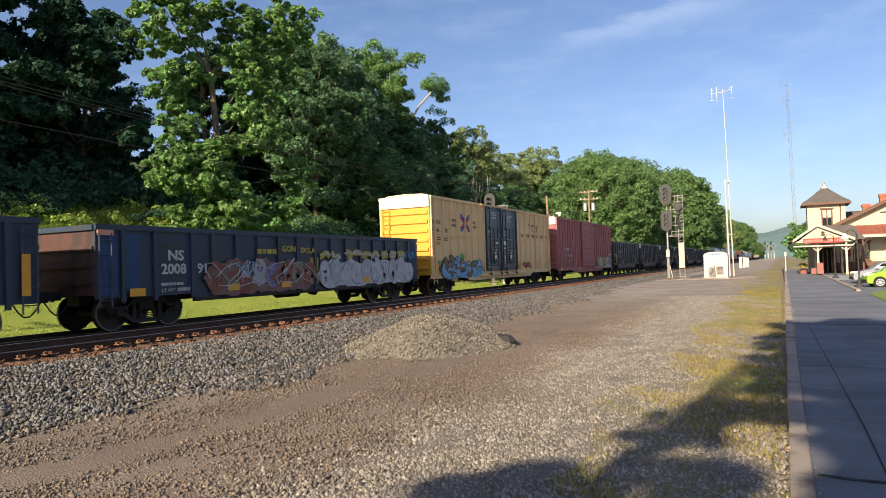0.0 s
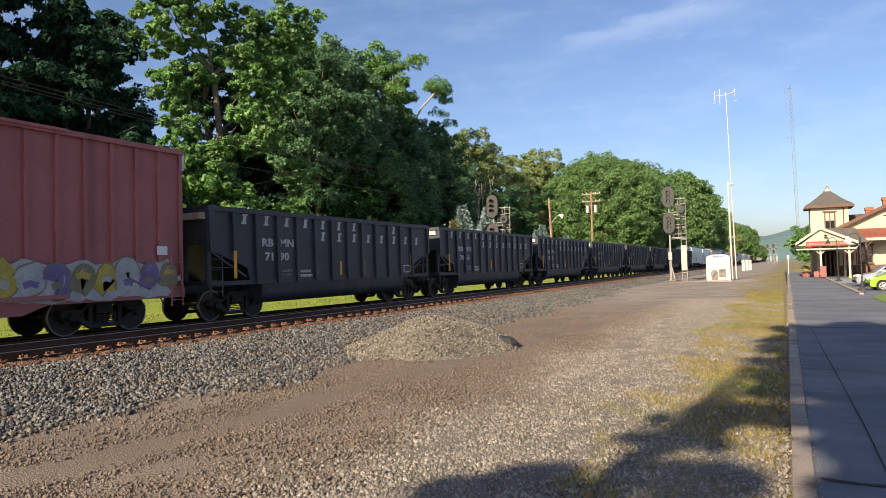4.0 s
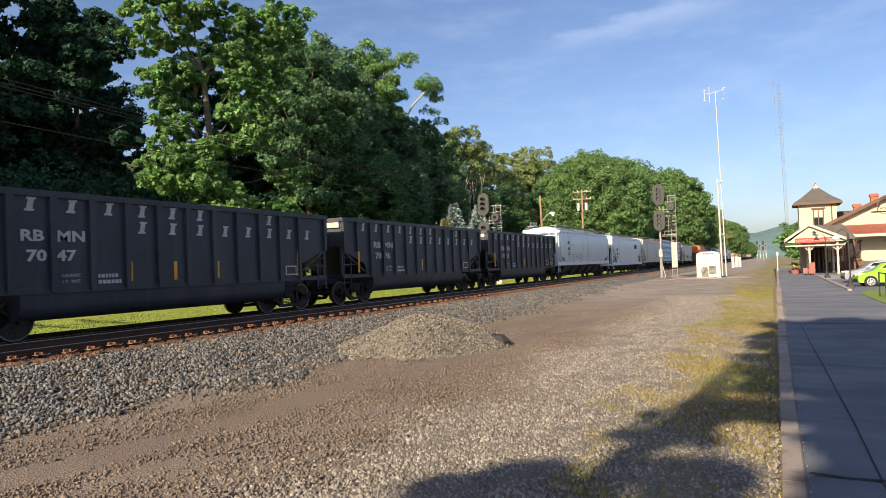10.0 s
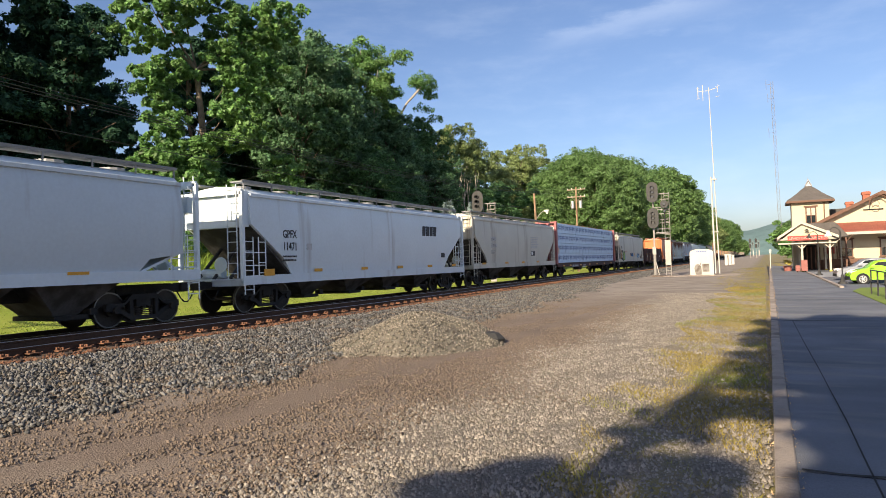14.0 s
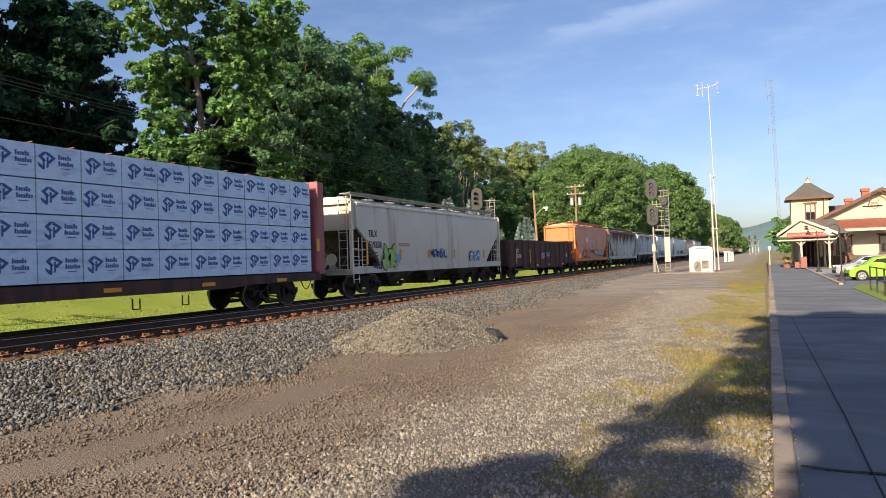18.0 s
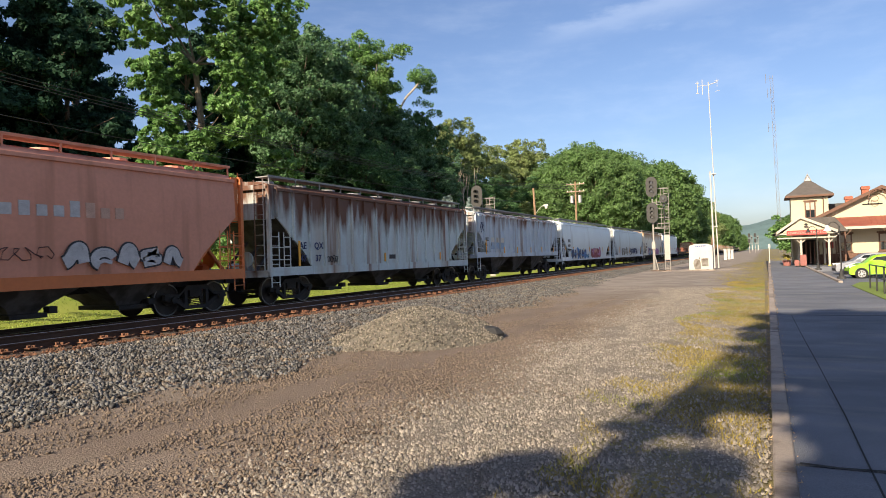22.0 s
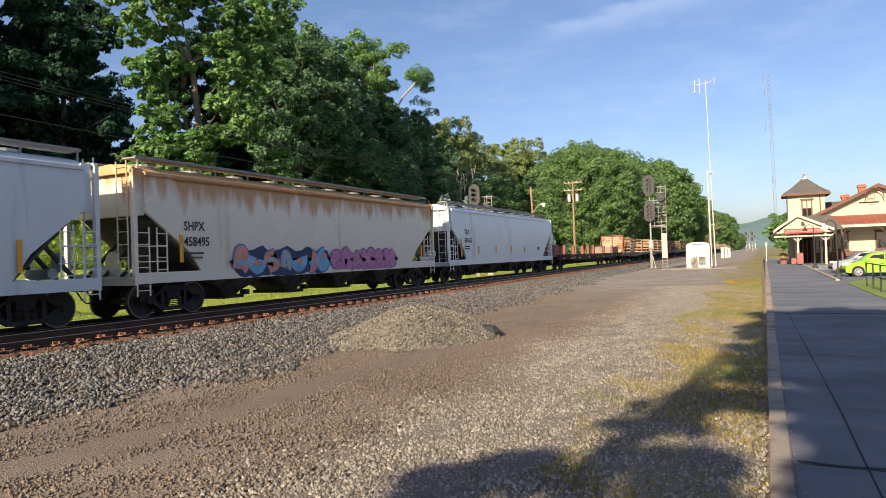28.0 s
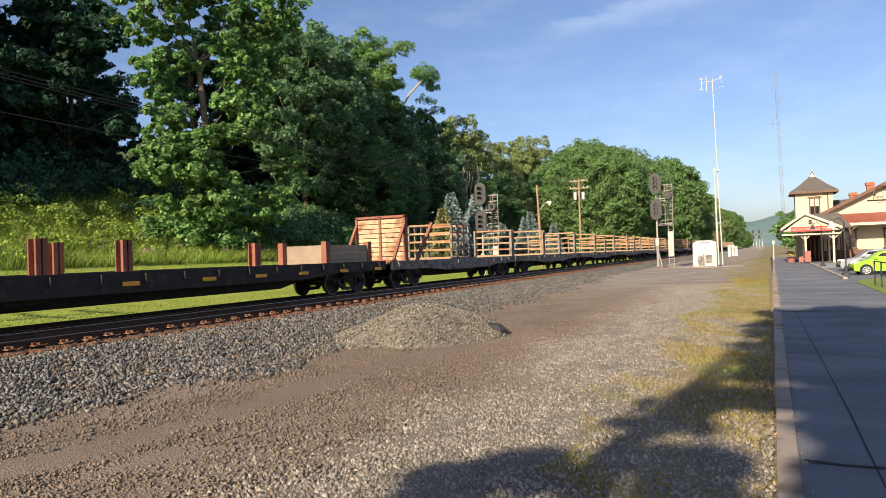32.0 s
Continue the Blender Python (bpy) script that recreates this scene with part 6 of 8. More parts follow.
scrawl(cr, 8.9, 9.95, 1.4, 1.85, "mark_grey", 42, 0.02, 1.55)
plate_on(cr, "paint_spot", 8.9, 9.9, 1.3, 1.8, "g_navy", x=1.535)
plate_on(cr, "data_panel", 14.95, 15.4, 1.35, 1.65, "mark_grey", x=1.535)
potx = covered("covered_hopper", "orange covered hopper with pale lettering shapes and chalky graffiti", 322.2, 14.3, "potash", 3, 4.5, 1.12, cut=1.9, board="potash", rail_mat="potash_end", slope="potash_end", end_mat="potash_end")
id_marks(potx, "POTX", "1508", 2.05, 2.42, 0.36, "mark_grey", stretch=0.9, gap=1.3)
for k in range(9):
    y = 5.7 + k * 0.44
    tall = (0.42, 0.28, 0.36, 0.28, 0.28, 0.42, 0.40, 0.28, 0.30)[k]
    plate_on(potx, "emblem", y, y + 0.27, 2.72, 2.72 + tall, "mark_grey" if k < 6 else "pale_mark", x=1.552)
for k in range(4):
    plate_on(potx, "emblem", 4.15 + k * 0.22, 4.28 + k * 0.22, 2.72 + 0.03 * k, 3.25, "white", x=1.555, slant=-0.22)
graffiti(potx, 3.0, 5.6, 1.15, 2.1, ("potash",), "mark_black", 4, 51)
graffiti(potx, 7.7, 11.5, 1.3, 2.1, ("mark_grey",), "mark_black", 5, 52)
scrawl(potx, 5.7, 7.4, 1.6, 2.0, "brown_red", 53, 0.014)
RIBS = [0.5] + [1.43 + 0.993 * k for k in range(16)]
aeqx = covered("covered_hopper", "grey ribbed covered hopper streaked with heavy brown rust", 337.7, 17.8, "rusty_car", 3, 4.4, 1.12, ribs=RIBS, bulge=0.0, cut=2.2, end_z=3.1)
for nm, text, y, z, m in (("reporting_mark", "AE", 1.78, 1.90, "g_navy"), ("reporting_mark", "QX", 2.72, 1.90, "g_navy"), ("car_number", "47", 1.82, 1.40, "g_navy"), ("car_number", "37", 2.78, 1.40, "g_navy")):
    writing(nm, text, y, z, 0.36, aeqx, m, 1.515, 1.05, 0.008)
reflectors(aeqx, (1.62,), 1.25, 2.2, 0.12, 1.60)
reflectors(aeqx, (8.1, 14.0), 1.3, 1.7, 0.12, 1.54)
plate_on(aeqx, "data_panel", 8.55, 9.15, 1.42, 1.62, "mark_black", x=1.52)
scrawl(aeqx, 3.6, 4.3, 1.3, 1.65, "mark_black", 54, 0.014, 1.525)
RIBS = [0.55] + [1.37 + 0.923 * k for k in range(17)]
laex = covered("covered_hopper", "grey ribbed covered hopper with rust along its top edge", 356.9, 18.0, "ribbed_car", 3, 4.33, 1.55, ribs=RIBS, bulge=0.0, cut=2.0, end_z=3.0, bay_mat="under")
for nm, text, y, z in (("reporting_mark", "LAEX", 1.44, 2.40), ("car_number", "466", 1.46, 2.05), ("car_number", "03", 2.34, 2.05)):
    writing(nm, text, y, z, 0.34, laex, "mark_black", 1.515, 0.85, 0.006)
for p in (0.0, 0.35):
    scrawl(laex, 0.75 + p * 0.4, 1.3, 2.9 + p, 3.6, "g_navy", 55 + int(p * 10), 0.016, 1.53, 2)
for k in range(2, 5):
    plate_on(laex, "paint_spot", RIBS[k] + 0.07, RIBS[k + 1] - 0.07, 1.85, 2.3, "blue_wash", "faded pale blue panel", x=1.513)
    plate_on(laex, "paint_spot", RIBS[k] + 0.07, RIBS[k + 1] - 0.07, 2.3, 2.62, "beige_car", "faded cream panel", x=1.514)
reflectors(laex, (1.42,), 1.55, 2.45, 0.14, 1.6)
reflectors(laex, (4.74, 7.44, 10.5, 13.25, 16.5), 1.58, 2.0, 0.12, 1.6)
brkx = covered("covered_hopper", "pale grey covered hopper with large blue and red graffiti", 376.3, 20.9, "pale_car", 4, 4.38, 1.0, cut=2.2, rail_mat="pale_car")
plate_on(brkx, "repaint", 2.0, 3.05, 2.42, 2.74, "grey_car", x=1.542)
id_marks(brkx, "BRKX", "66419", 2.1, 2.47, 0.36)
plate_on(brkx, "paint_spot", 3.2, 8.6, 0.95, 1.75, "yellow_wash", x=1.545)
graffiti(brkx, 3.1, 8.7, 0.88, 2.0, ("g_navy", "g_navy", "g_blue"), "g_sky", 6, 61, back="yellow_wash")
graffiti(brkx, 8.5, 9.8, 0.95, 1.35, ("g_navy", "g_sky"), "g_sky", 3, 63)
graffiti(brkx, 10.9, 15.3, 0.95, 2.05, ("g_red", "g_pink", "g_salmon"), "g_brick", 5, 62, back="g_red")
scrawl(brkx, 2.0, 3.2, 1.72, 1.88, "mark_black", 66, 0.02, 1.56, 5)
plate_on(brkx, "reflector", 1.2, 1.34, 1.7, 2.2, "reflector", x=1.56, slant=-0.4)
reflectors(brkx, (3.9, 10.2, 16.4, 19.4), 1.6, 2.05, 0.12, 1.56)
gp2 = covered("covered_hopper", "blue-grey covered hopper with dark sprayed outlines", 399.2, 20.7, "grey_car", 4, 4.33, 1.0, cut=2.0)
graffiti(gp2, 4.6, 8.6, 1.05, 2.0, ("g_olive", "mark_grey"), "mark_black", 6, 71)
graffiti(gp2, 9.8, 15.4, 1.05, 2.05, ("grey_car", "g_wash"), "mark_black", 6, 72)
scrawl(gp2, 10.0, 15.2, 1.2, 1.95, "g_navy", 73, 0.03, 1.59, 8)
reflectors(gp2, (3.0, 9.4, 18.4), 1.3, 2.1, 0.12, 1.57)
plate_on(gp2, "data_panel", 16.8, 17.5, 1.5, 1.8, "mark_grey", x=1.555)
shpx = covered("covered_hopper", "cream-grey covered hopper with rust stains and pink graffiti", 420.9, 19.3, "stained_car", 4, 4.38, 1.08, cut=2.2)
id_marks(shpx, "SHPX", "458495", 1.82, 2.44, 0.40)
graffiti(shpx, 3.9, 9.4, 0.90, 2.05, ("g_salmon", "g_sky", "g_salmon", "g_wash", "g_sky"), "g_blue", 7, 81, back="g_navy")
graffiti(shpx, 9.6, 15.0, 0.95, 1.95, ("g_pink",), "g_violet", 8, 82, back="g_pink")
plate_on(shpx, "rust_stain", 1.5, 17.5, 3.97, 4.03, "rust_light", x=1.56)
reflectors(shpx, (1.64,), 1.45, 2.3, 0.13, 1.56)
reflectors(shpx, (17.6,), 1.3, 2.0, 0.12, 1.56)
til2 = covered("covered_hopper", "clean light grey covered hopper with sloped ends", 442.1, 20.8, "pale_car", 4, 4.38, 1.06, cut=2.2)
id_marks(til2, "TILX", "621655", 2.18, 2.68, 0.42)
plate_on(til2, "reflector", 1.6, 1.74, 1.35, 2.4, "reflector", x=1.56)
reflectors(til2, (4.3, 7.35, 10.35, 13.3, 19.2), 1.5, 1.98, 0.12, 1.56)
plate_on(til2, "data_panel", 16.6, 17.0, 1.68, 1.92, "mark_black", x=1.555)


def flatcar(name, label, s0, L, mat, deck=1.1, group_stakes=True):
    root = car(name, label, s0, L, 2.4)
    part("deck", Shape().box(-1.38, 1.38, 0, L, deck - 0.1, deck), "timber", root)
    sl = Shape()
    for x in (-1.42, 1.42):
        sl.prism([(0, deck + 0.04), (L, deck + 0.04), (L, deck - 0.36), (L - 4, deck - 0.40), (L - 6, deck - 0.55), (6, deck - 0.55), (4, deck - 0.40), (0, deck - 0.36)], "x", x - 0.06, x + 0.06)
    part("side_sill", sl, mat, root)
    n = int(L / 1.35)
    for i in range(n):
        y = 0.6 + (L - 1.2) * i / (n - 1)
        part("stake_pocket", Shape().box(1.47, 1.56, y - 0.09, y + 0.09, deck - 0.26, deck - 0.02), mat, root)
    belly = [(0.2, 0.98), (L - 0.2, 0.98), (L - 0.2, 0.62), (L - 4.4, 0.62), (L - 6.2, 0.26), (6.2, 0.26), (4.4, 0.62), (0.2, 0.62)]
    part("centre_sill", Shape().prism(belly, "x", -0.36, 0.36), "steel_dark", root, "deep fish-bellied centre sill")
    part("air_tank", Shape().tube((0.8, L * 0.42, 0.55), (0.8, L * 0.46, 0.55), 0.2, 10), "steel_dark", root)
    return root


fl = flatcar("flatcar", "long dark flatcar with rusty steel stakes and a steel box", 464.6, 29.5, "steel_dark", 1.16)
for y, x, h in ((4.0, 1.0, 1.0), (11.0, 1.0, 0.95), (13.3, 1.0, 1.02), (15.8, 1.0, 1.0), (21.2, 1.0, 0.92), (15.1, -1.0, 1.0)):
    st = Shape()
    st.box(x - 0.16, x + 0.16, y - 0.02, y + 0.02, 1.1, 1.1 + h).box(x + 0.13, x + 0.16, y - 0.16, y + 0.16, 1.1, 1.1 + h).box(x - 0.16, x - 0.13, y - 0.16, y + 0.16, 1.1, 1.1 + h)
    part("stake", st, "rusty_steel", fl, "rusty steel I-beam stake")
bx = part("steel_box", Shape().box(-1.2, 1.2, 0.1, 1.5, 1.1, 2.1).box(-1.2, 1.2, 1.5, 2.4, 1.1, 1.92), "red_brown", fl, "rusty steel box at the car end")
for k in range(5):
    part("box_rib", Shape().box(1.2, 1.25, 1.5, 2.35, 1.25 + k * 0.13, 1.31 + k * 0.13), "red_brown", bx)
cr_box = part("wooden_crate", Shape().box(-1.15, 1.15, 25.4, 28.4, 1.1, 1.95), "timber", fl, "weathered wooden box between stakes")
for k in range(4):
    part("plank", Shape().box(1.15, 1.18, 25.4, 28.4, 1.12 + k * 0.21, 1.30 + k * 0.21), "timber", cr_box)
for y in (25.3, 28.5):
    part("stake", Shape().box(1.0, 1.25, y - 0.14, y + 0.14, 1.1, 2.1).box(-1.25, -1.0, y - 0.14, y + 0.14, 1.1, 2.1), "rusty_steel", fl)
for y in (1.6, 4.2, 7.4, 11.4, 15.3, 18.2, 20.6, 23.0, 25.7, 28.4):
    plate_on(fl, "reflector", y, y + 0.55, 0.80, 0.92, "reflector", x=1.565)
writing("car_number", "SH   235", 5.0, 0.82, 0.26, fl, "mark_grey", 1.49, 1.4, 0.006)

f2 = flatcar("rail_flatcar", "weathered grey flatcar with a planked rust-stained end wall", 494.7, 17.7, "grey_steel", 1.12)
wall = part("end_wall", Shape().box(-1.4, 1.4, 1.5, 1.56, 1.14, 3.34), "rusty_steel", f2, "rust-stained planked end wall with braces")
for k in range(9):
    part("plank", Shape().box(-1.34, 1.34, 1.42, 1.5, 1.18 + k * 0.235, 1.38 + k * 0.235), "plank_pale", wall)
wf = Shape()
for x in (-1.4, 0.0, 1.4):
    wf.box(x - 0.06, x + 0.06, 1.36, 1.62, 1.12, 3.4)
wf.box(-1.46, 1.46, 1.36, 1.62, 3.32, 3.44)
wf.bar((1.4, 1.4, 3.0), (1.4, 0.2, 1.14), 0.12)
wf.bar((-1.4, 1.4, 3.0), (-1.4, 0.2, 1.14), 0.12)
wf.bar((1.4, 4.4, 3.1), (1.4, 2.6, 1.14), 0.14)
wf.box(-1.45, 1.45, 0.3, 0.5, 1.12, 1.24)
part("wall_brace", wf, "rusty_steel", wall)


def rack(parent, y, deep=0.5, tall=2.0, base=1.12):
    """A transverse stand with five tiers for long rails."""
    rk = part("rack", Shape().box(-1.44, 1.44, y, y + deep, base - 0.02, base + 0.06), "grey_steel", parent, "rail rack with five rusty tiers")
    n = max(2, int(deep / 0.8) + 1)
    for x in (-1.38, 1.38):
        for k in range(n):
            yy = y + (deep - 0.14) * k / (n - 1)
            part("rack_post", Shape().box(x - 0.06, x + 0.06, yy, yy + 0.14, base, base + tall), "grey_steel", rk)
    for k in range(5):
        z = base + 0.1 + k * (tall - 0.15) / 4
        for yy in ((y + 0.02, y + deep - 0.14) if deep > 1 else (y + deep / 2 - 0.08,)):
            part("tier", Shape().box(-1.34, 1.34, yy, yy + 0.12, z - 0.05, z + 0.05), "timber_warm", rk)
        if deep > 1:
            for x in (-1.38, 1.38):
                part("tier", Shape().box(x - 0.04, x + 0.04, y, y + deep, z - 0.04, z + 0.04), "grey_steel", rk)
    return rk


rack(f2, 6.8, 2.6, 2.05)
rack(f2, 16.6, 0.5, 1.9)
f3 = flatcar("rail_flatcar", "weathered grey flatcar carrying tiered rail racks", 512.6, 17.6, "grey_steel", 1.12)
rack(f3, 6.0)
rack(f3, 15.6)
rack(f3, 10.6, 0.4, 1.7)
for i in range(1, 19):
    c = copy_thing(f3, pose(FAR, 512.6 + 17.75 * i, 0))
    TRAIN.append((c, 512.6 + 17.75 * i))


# ---- trees ----
def leaves(centres, radii, per, size, seed, flat=0.8, knobs=7):
    """Leaf sprays on the outside of lumpy clumps; each spray is one small blade that faces outwards and upwards."""
    rng = np.random.default_rng(seed)
    k = len(centres)
    c = np.repeat(np.asarray(centres, dtype=float), per, 0)
    r = np.repeat(np.asarray(radii, dtype=float), per)
    n = len(c)
    knob = rng.normal(size=(k, knobs, 3))
    knob[:, :, 2] = np.abs(knob[:, :, 2]) * 0.9 - 0.35
    knob /= np.linalg.norm(knob, axis=2)[:, :, None]
    knob *= rng.uniform(0.35, 0.85, (k, knobs, 1))
    b = knob[np.repeat(np.arange(k), per), rng.integers(0, knobs, n)]
    e = rng.normal(size=(n, 3)) + b * 1.1 + np.array([0, 0, 0.25])
    e /= np.linalg.norm(e, axis=1)[:, None]
    p = c + (b + e * rng.uniform(0.24, 0.46, n)[:, None]) * r[:, None] * np.array([1, 1, flat])
    nor = e * 0.75 + rng.normal(size=(n, 3)) * 0.42 + np.array([0, 0, 0.3])
    nor /= np.linalg.norm(nor, axis=1)[:, None]
    u = np.cross(nor, rng.normal(size=(n, 3)))
    u /= np.linalg.norm(u, axis=1)[:, None]
    v = np.cross(nor, u)
    s = (size * rng.uniform(0.5, 1.25, n))[:, None]
    tri = np.stack([p - u * s * 0.95, p + u * s * 0.55 - v * s * 0.72 - nor * s * 0.1, p + u * s * 0.6 + v * s * 0.68], 1)
    return tri.reshape(-1, 3), np.arange(3 * n).reshape(-1, 3)


def tree(name, label, at, tall, wide, seed, mat="leaf", low=0.1, per=150, clumps=90, size=0.34, bark="bark", dome=0.0, tuft=1.0, group="trees along the bank", lobes=None, turn=0, knobs=7):
    """A tapered trunk with limbs, and a crown of leaf clumps with gaps between them. dome: how even the crown's outline is."""
    rnd = random.Random(seed)
    root = thing(name, label, "tree", group, at=at, rz=turn)
    wood = Shape()
    pts = [Vector((0, 0, -0.4))]
    for k in range(1, 7):
        pts.append(Vector((rnd.uniform(-0.25, 0.25) * k * 0.4, rnd.uniform(-0.25, 0.25) * k * 0.4, tall * 0.13 * k)))
    r0 = tall * 0.018
    if not lobes:
        for k, (a, b) in enumerate(zip(pts, pts[1:])):
            wood.tube(a, b, r0 * (1 - k * 0.14), 8, r0 * (1 - (k + 1) * 0.14))
    cs, rs = [], []
    if lobes:
        # a forked stem; the crown hangs in separate masses (y, z, half width, half height)
        fork = Vector((0, -0.55, tall * 0.575))
        wood.tube((0, 0, -0.4), (0, 0.15, tall * 0.3), 0.33, 9, 0.27).tube((0, 0.15, tall * 0.3), fork, 0.27, 9, 0.2)
        for y, z, ry, rz, *out in lobes:
            dx = out[0] if out else 0.0
            start = fork if z > tall * 0.6 else Vector((0, 0, max(1.0, z * 0.8)))
            mid = start.lerp(Vector((dx, y, z)), 0.55)
            wood.tube(start, mid, 0.10 if z > tall * 0.6 else 0.05, 6, 0.05 if z > tall * 0.6 else 0.03).tube(mid, (dx, y, z + rz * 0.5), 0.07 if z > tall * 0.6 else 0.03, 5, 0.02)
            m = int(4.0 * ry * rz) + 4
            for q in range(m):
                t, h = q * 2.4 + rnd.uniform(-0.3, 0.3), 1 - 2 * (q + 0.5) / m
                w = math.sqrt(1 - h * h)
                g = rnd.uniform(0.55, 1.02)
                cs.append((dx + math.cos(t) * w * g * min(ry, 2.4), y + math.sin(t) * w * g * ry, z + h * g * rz))
                rs.append(rnd.uniform(0.45, 0.85) * tuft)
    elif dome:
        n = clumps
        cz, rz = tall * (0.5 + low / 2), tall * (0.5 - low / 2) - 0.5
        for i in range(n):
            h = 1 - 1.88 * (i + 0.5) / n
            w = math.sqrt(max(0.0, 1 - h * h)) ** 0.85
            ang = i * 2.39996 + rnd.uniform(-0.3, 0.3)
            g = rnd.uniform(1.03 - 0.6 * dome, 1.03) * (1 + dome * 0.35 * math.sin(ang * 3 + h * 4 + seed))
            tip = Vector((math.cos(ang) * w * g * wide / 2, math.sin(ang) * w * g * wide / 2, cz + h * g * rz))
            if i % 6 == 0:
                k = pts[min(5, max(1, int(tip.z / tall * 5)))]
                wood.tube(k, k.lerp(tip, 0.9), r0 * 0.25, 5, r0 * 0.06)
            cs.append(tuple(tip))
            rs.append(rnd.uniform(0.8, 1.6) * tuft)
    else:
        limbs = max(6, clumps // 7)
        for i in range(limbs):
            k = rnd.uniform(low + 0.08, 0.98)
            base = pts[min(5, max(1, int(k * 6)))]
            ang = i * 2.4 + rnd.uniform(-0.4, 0.4)
            env = math.sin(math.pi * min(0.97, max(0.08, (k - low) / (1.02 - low)) ** 0.8)) ** 0.65
            reach = wide * 0.5 * env * rnd.uniform(0.6, 1.05)
            tip = Vector((math.cos(ang) * reach, math.sin(ang) * reach, tall * k + rnd.uniform(-0.6, 0.8)))
            mid = base.lerp(tip, 0.5) + Vector((0, 0, -0.4 + rnd.uniform(0, 0.8)))
            if base.z < tip.z + 1.5:
                wood.tube(base, mid, r0 * 0.34, 5, r0 * 0.22)
                wood.tube(mid, tip, r0 * 0.22, 5, r0 * 0.07)
            for q in range(clumps // limbs + 1):
                f = rnd.uniform(0.35, 1.08)
                c = base.lerp(tip, f) + Vector((rnd.gauss(0, 0.9), rnd.gauss(0, 0.9), rnd.gauss(0, 0.7)))
                cs.append(tuple(c))
                rs.append(rnd.uniform(0.7, 1.5) * tuft)
    part("trunk", wood, bark, root)
    v, f = leaves(cs, rs, per, size, seed, knobs=knobs)
    cr = new("crown", quick_mesh("crown", v, f, mat))
    cr.parent = root
    return root


def ground_at(x, y):
    return float(height(np.array([x]), np.array([y]))[0])


GREEN = "tall leafy green tree on the wooded bank"
def base(x, y):
    return (x, y, ground_at(x, y))


foot = ground_at(-37.5, 37.1)
def mass(y, z, ry, rz, nearer):
    """One mass of the maple's crown, from its place in the crown's middle plane and how far it stands out towards the track."""
    k = 1 - nearer / 37.5
    return (y * k - 37.1, 1.36 + (z - 1.36) * k - foot, ry * k, rz * k, nearer)


MASSES = [mass(*m) for m in (
    (32.5, 18.6, 2.7, 2.5, -1), (35.1, 21.6, 2.8, 2.2, -1), (31.8, 21.2, 2.0, 1.8, -1), (41.2, 20.8, 3.0, 2.2, 1), (45.3, 22.3, 2.6, 2.5, 2), (39.5, 18.3, 1.6, 1.0, 2), (43.8, 18.3, 2.2, 1.2, 2), (33.9, 15.6, 1.9, 1.0, -1), (32.4, 14.3, 1.4, 1.0, -1), (33.5, 13.2, 1.3, 0.7, -1),
    (40.3, 16.6, 1.6, 0.7, 3), (41.9, 15.6, 2.4, 0.9, 3), (39.9, 13.9, 1.4, 0.7, 3), (41.8, 13.0, 1.8, 0.8, 3.5), (40.7, 11.5, 2.1, 0.9, 3.5), (33.8, 11.8, 1.6, 0.6, 0), (33.8, 10.5, 1.4, 0.6, 0), (37.0, 10.7, 1.9, 0.7, 2), (32.7, 9.2, 1.8, 0.7, 0),
    (32.2, 7.8, 1.5, 0.9, 0), (36.0, 9.2, 1.9, 0.7, 2), (37.1, 8.0, 1.7, 0.8, 2.5), (37.2, 6.4, 1.6, 0.8, 2), (35.1, 7.7, 2.0, 0.7, 1.5), (39.0, 7.3, 1.4, 0.6, 3), (35.0, 5.3, 2.2, 1.0, 1.5), (38.5, 6.1, 1.9, 0.8, 3), (37.2, 4.6, 2.4, 0.9, 2), (46.4, 9.7, 1.4, 1.7, 4), (45.1, 6.4, 1.7, 0.8, 4), (42.4, 5.0, 2.2, 0.9, 3))]
proto = {
    "a": tree("maple_tree", "tall green maple with a forked pale trunk in sunlight", (-37.5, 37.1, foot), 26 - foot, 11.0, 11, "leaf", 0.0, 250, 120, 0.19, "bark_warm", lobes=MASSES),
    "b": tree("oak_tree", GREEN, base(-46.5, 55.5), 21.0, 11.5, 12, "leaf_mid", 0.0, 330, 150, 0.2, dome=0.42, tuft=1.1, knobs=11),
    "c": tree("oak_tree", GREEN, base(-41.5, 54), 18.8, 10.0, 13, "leaf_deep", 0.0, 330, 150, 0.2, dome=0.42, tuft=1.1, knobs=11),
    "d": tree("sparse_tree", "tall half-bare tree with thin crown above the wood", base(-42, 68.2), 22.5, 6.4, 14, "leaf", 0.70, 620, 60, 0.14, "bark_pale", knobs=16),
    "g": tree("round_tree", "broad round-crowned green tree beside the railway", base(-27, 190), 24.6, 21.0, 18, "leaf_far", 0.0, 260, 300, 0.36, dome=0.12, tuft=1.9, knobs=12),
    "h": tree("oak_tree", "leafy tree of the wood, with shade put into its dark leaf colour", base(-49, 47), 17.0, 10.0, 19, "leaf_shaded", 0.02, 300, 120, 0.23),
    "e": tree("round_tree", "broad round-crowned green tree beside the railway", base(-29, 121.5), 19.4, 19.0, 15, "leaf_far", 0.0, 420, 380, 0.21, dome=0.12, tuft=1.6, knobs=12),
    "f": tree("olive_tree", "lighter yellow-green tree at the edge of the wood", base(-45, 95.2), 17.8, 12.0, 16, "leaf_warm", 0.08, 380, 110, 0.2, tuft=1.2, knobs=12),
}
HIGH = dict(g=24.6, h=17.0, a=19.5, b=21.0, c=18.8, d=22.5, e=19.4, f=17.8)
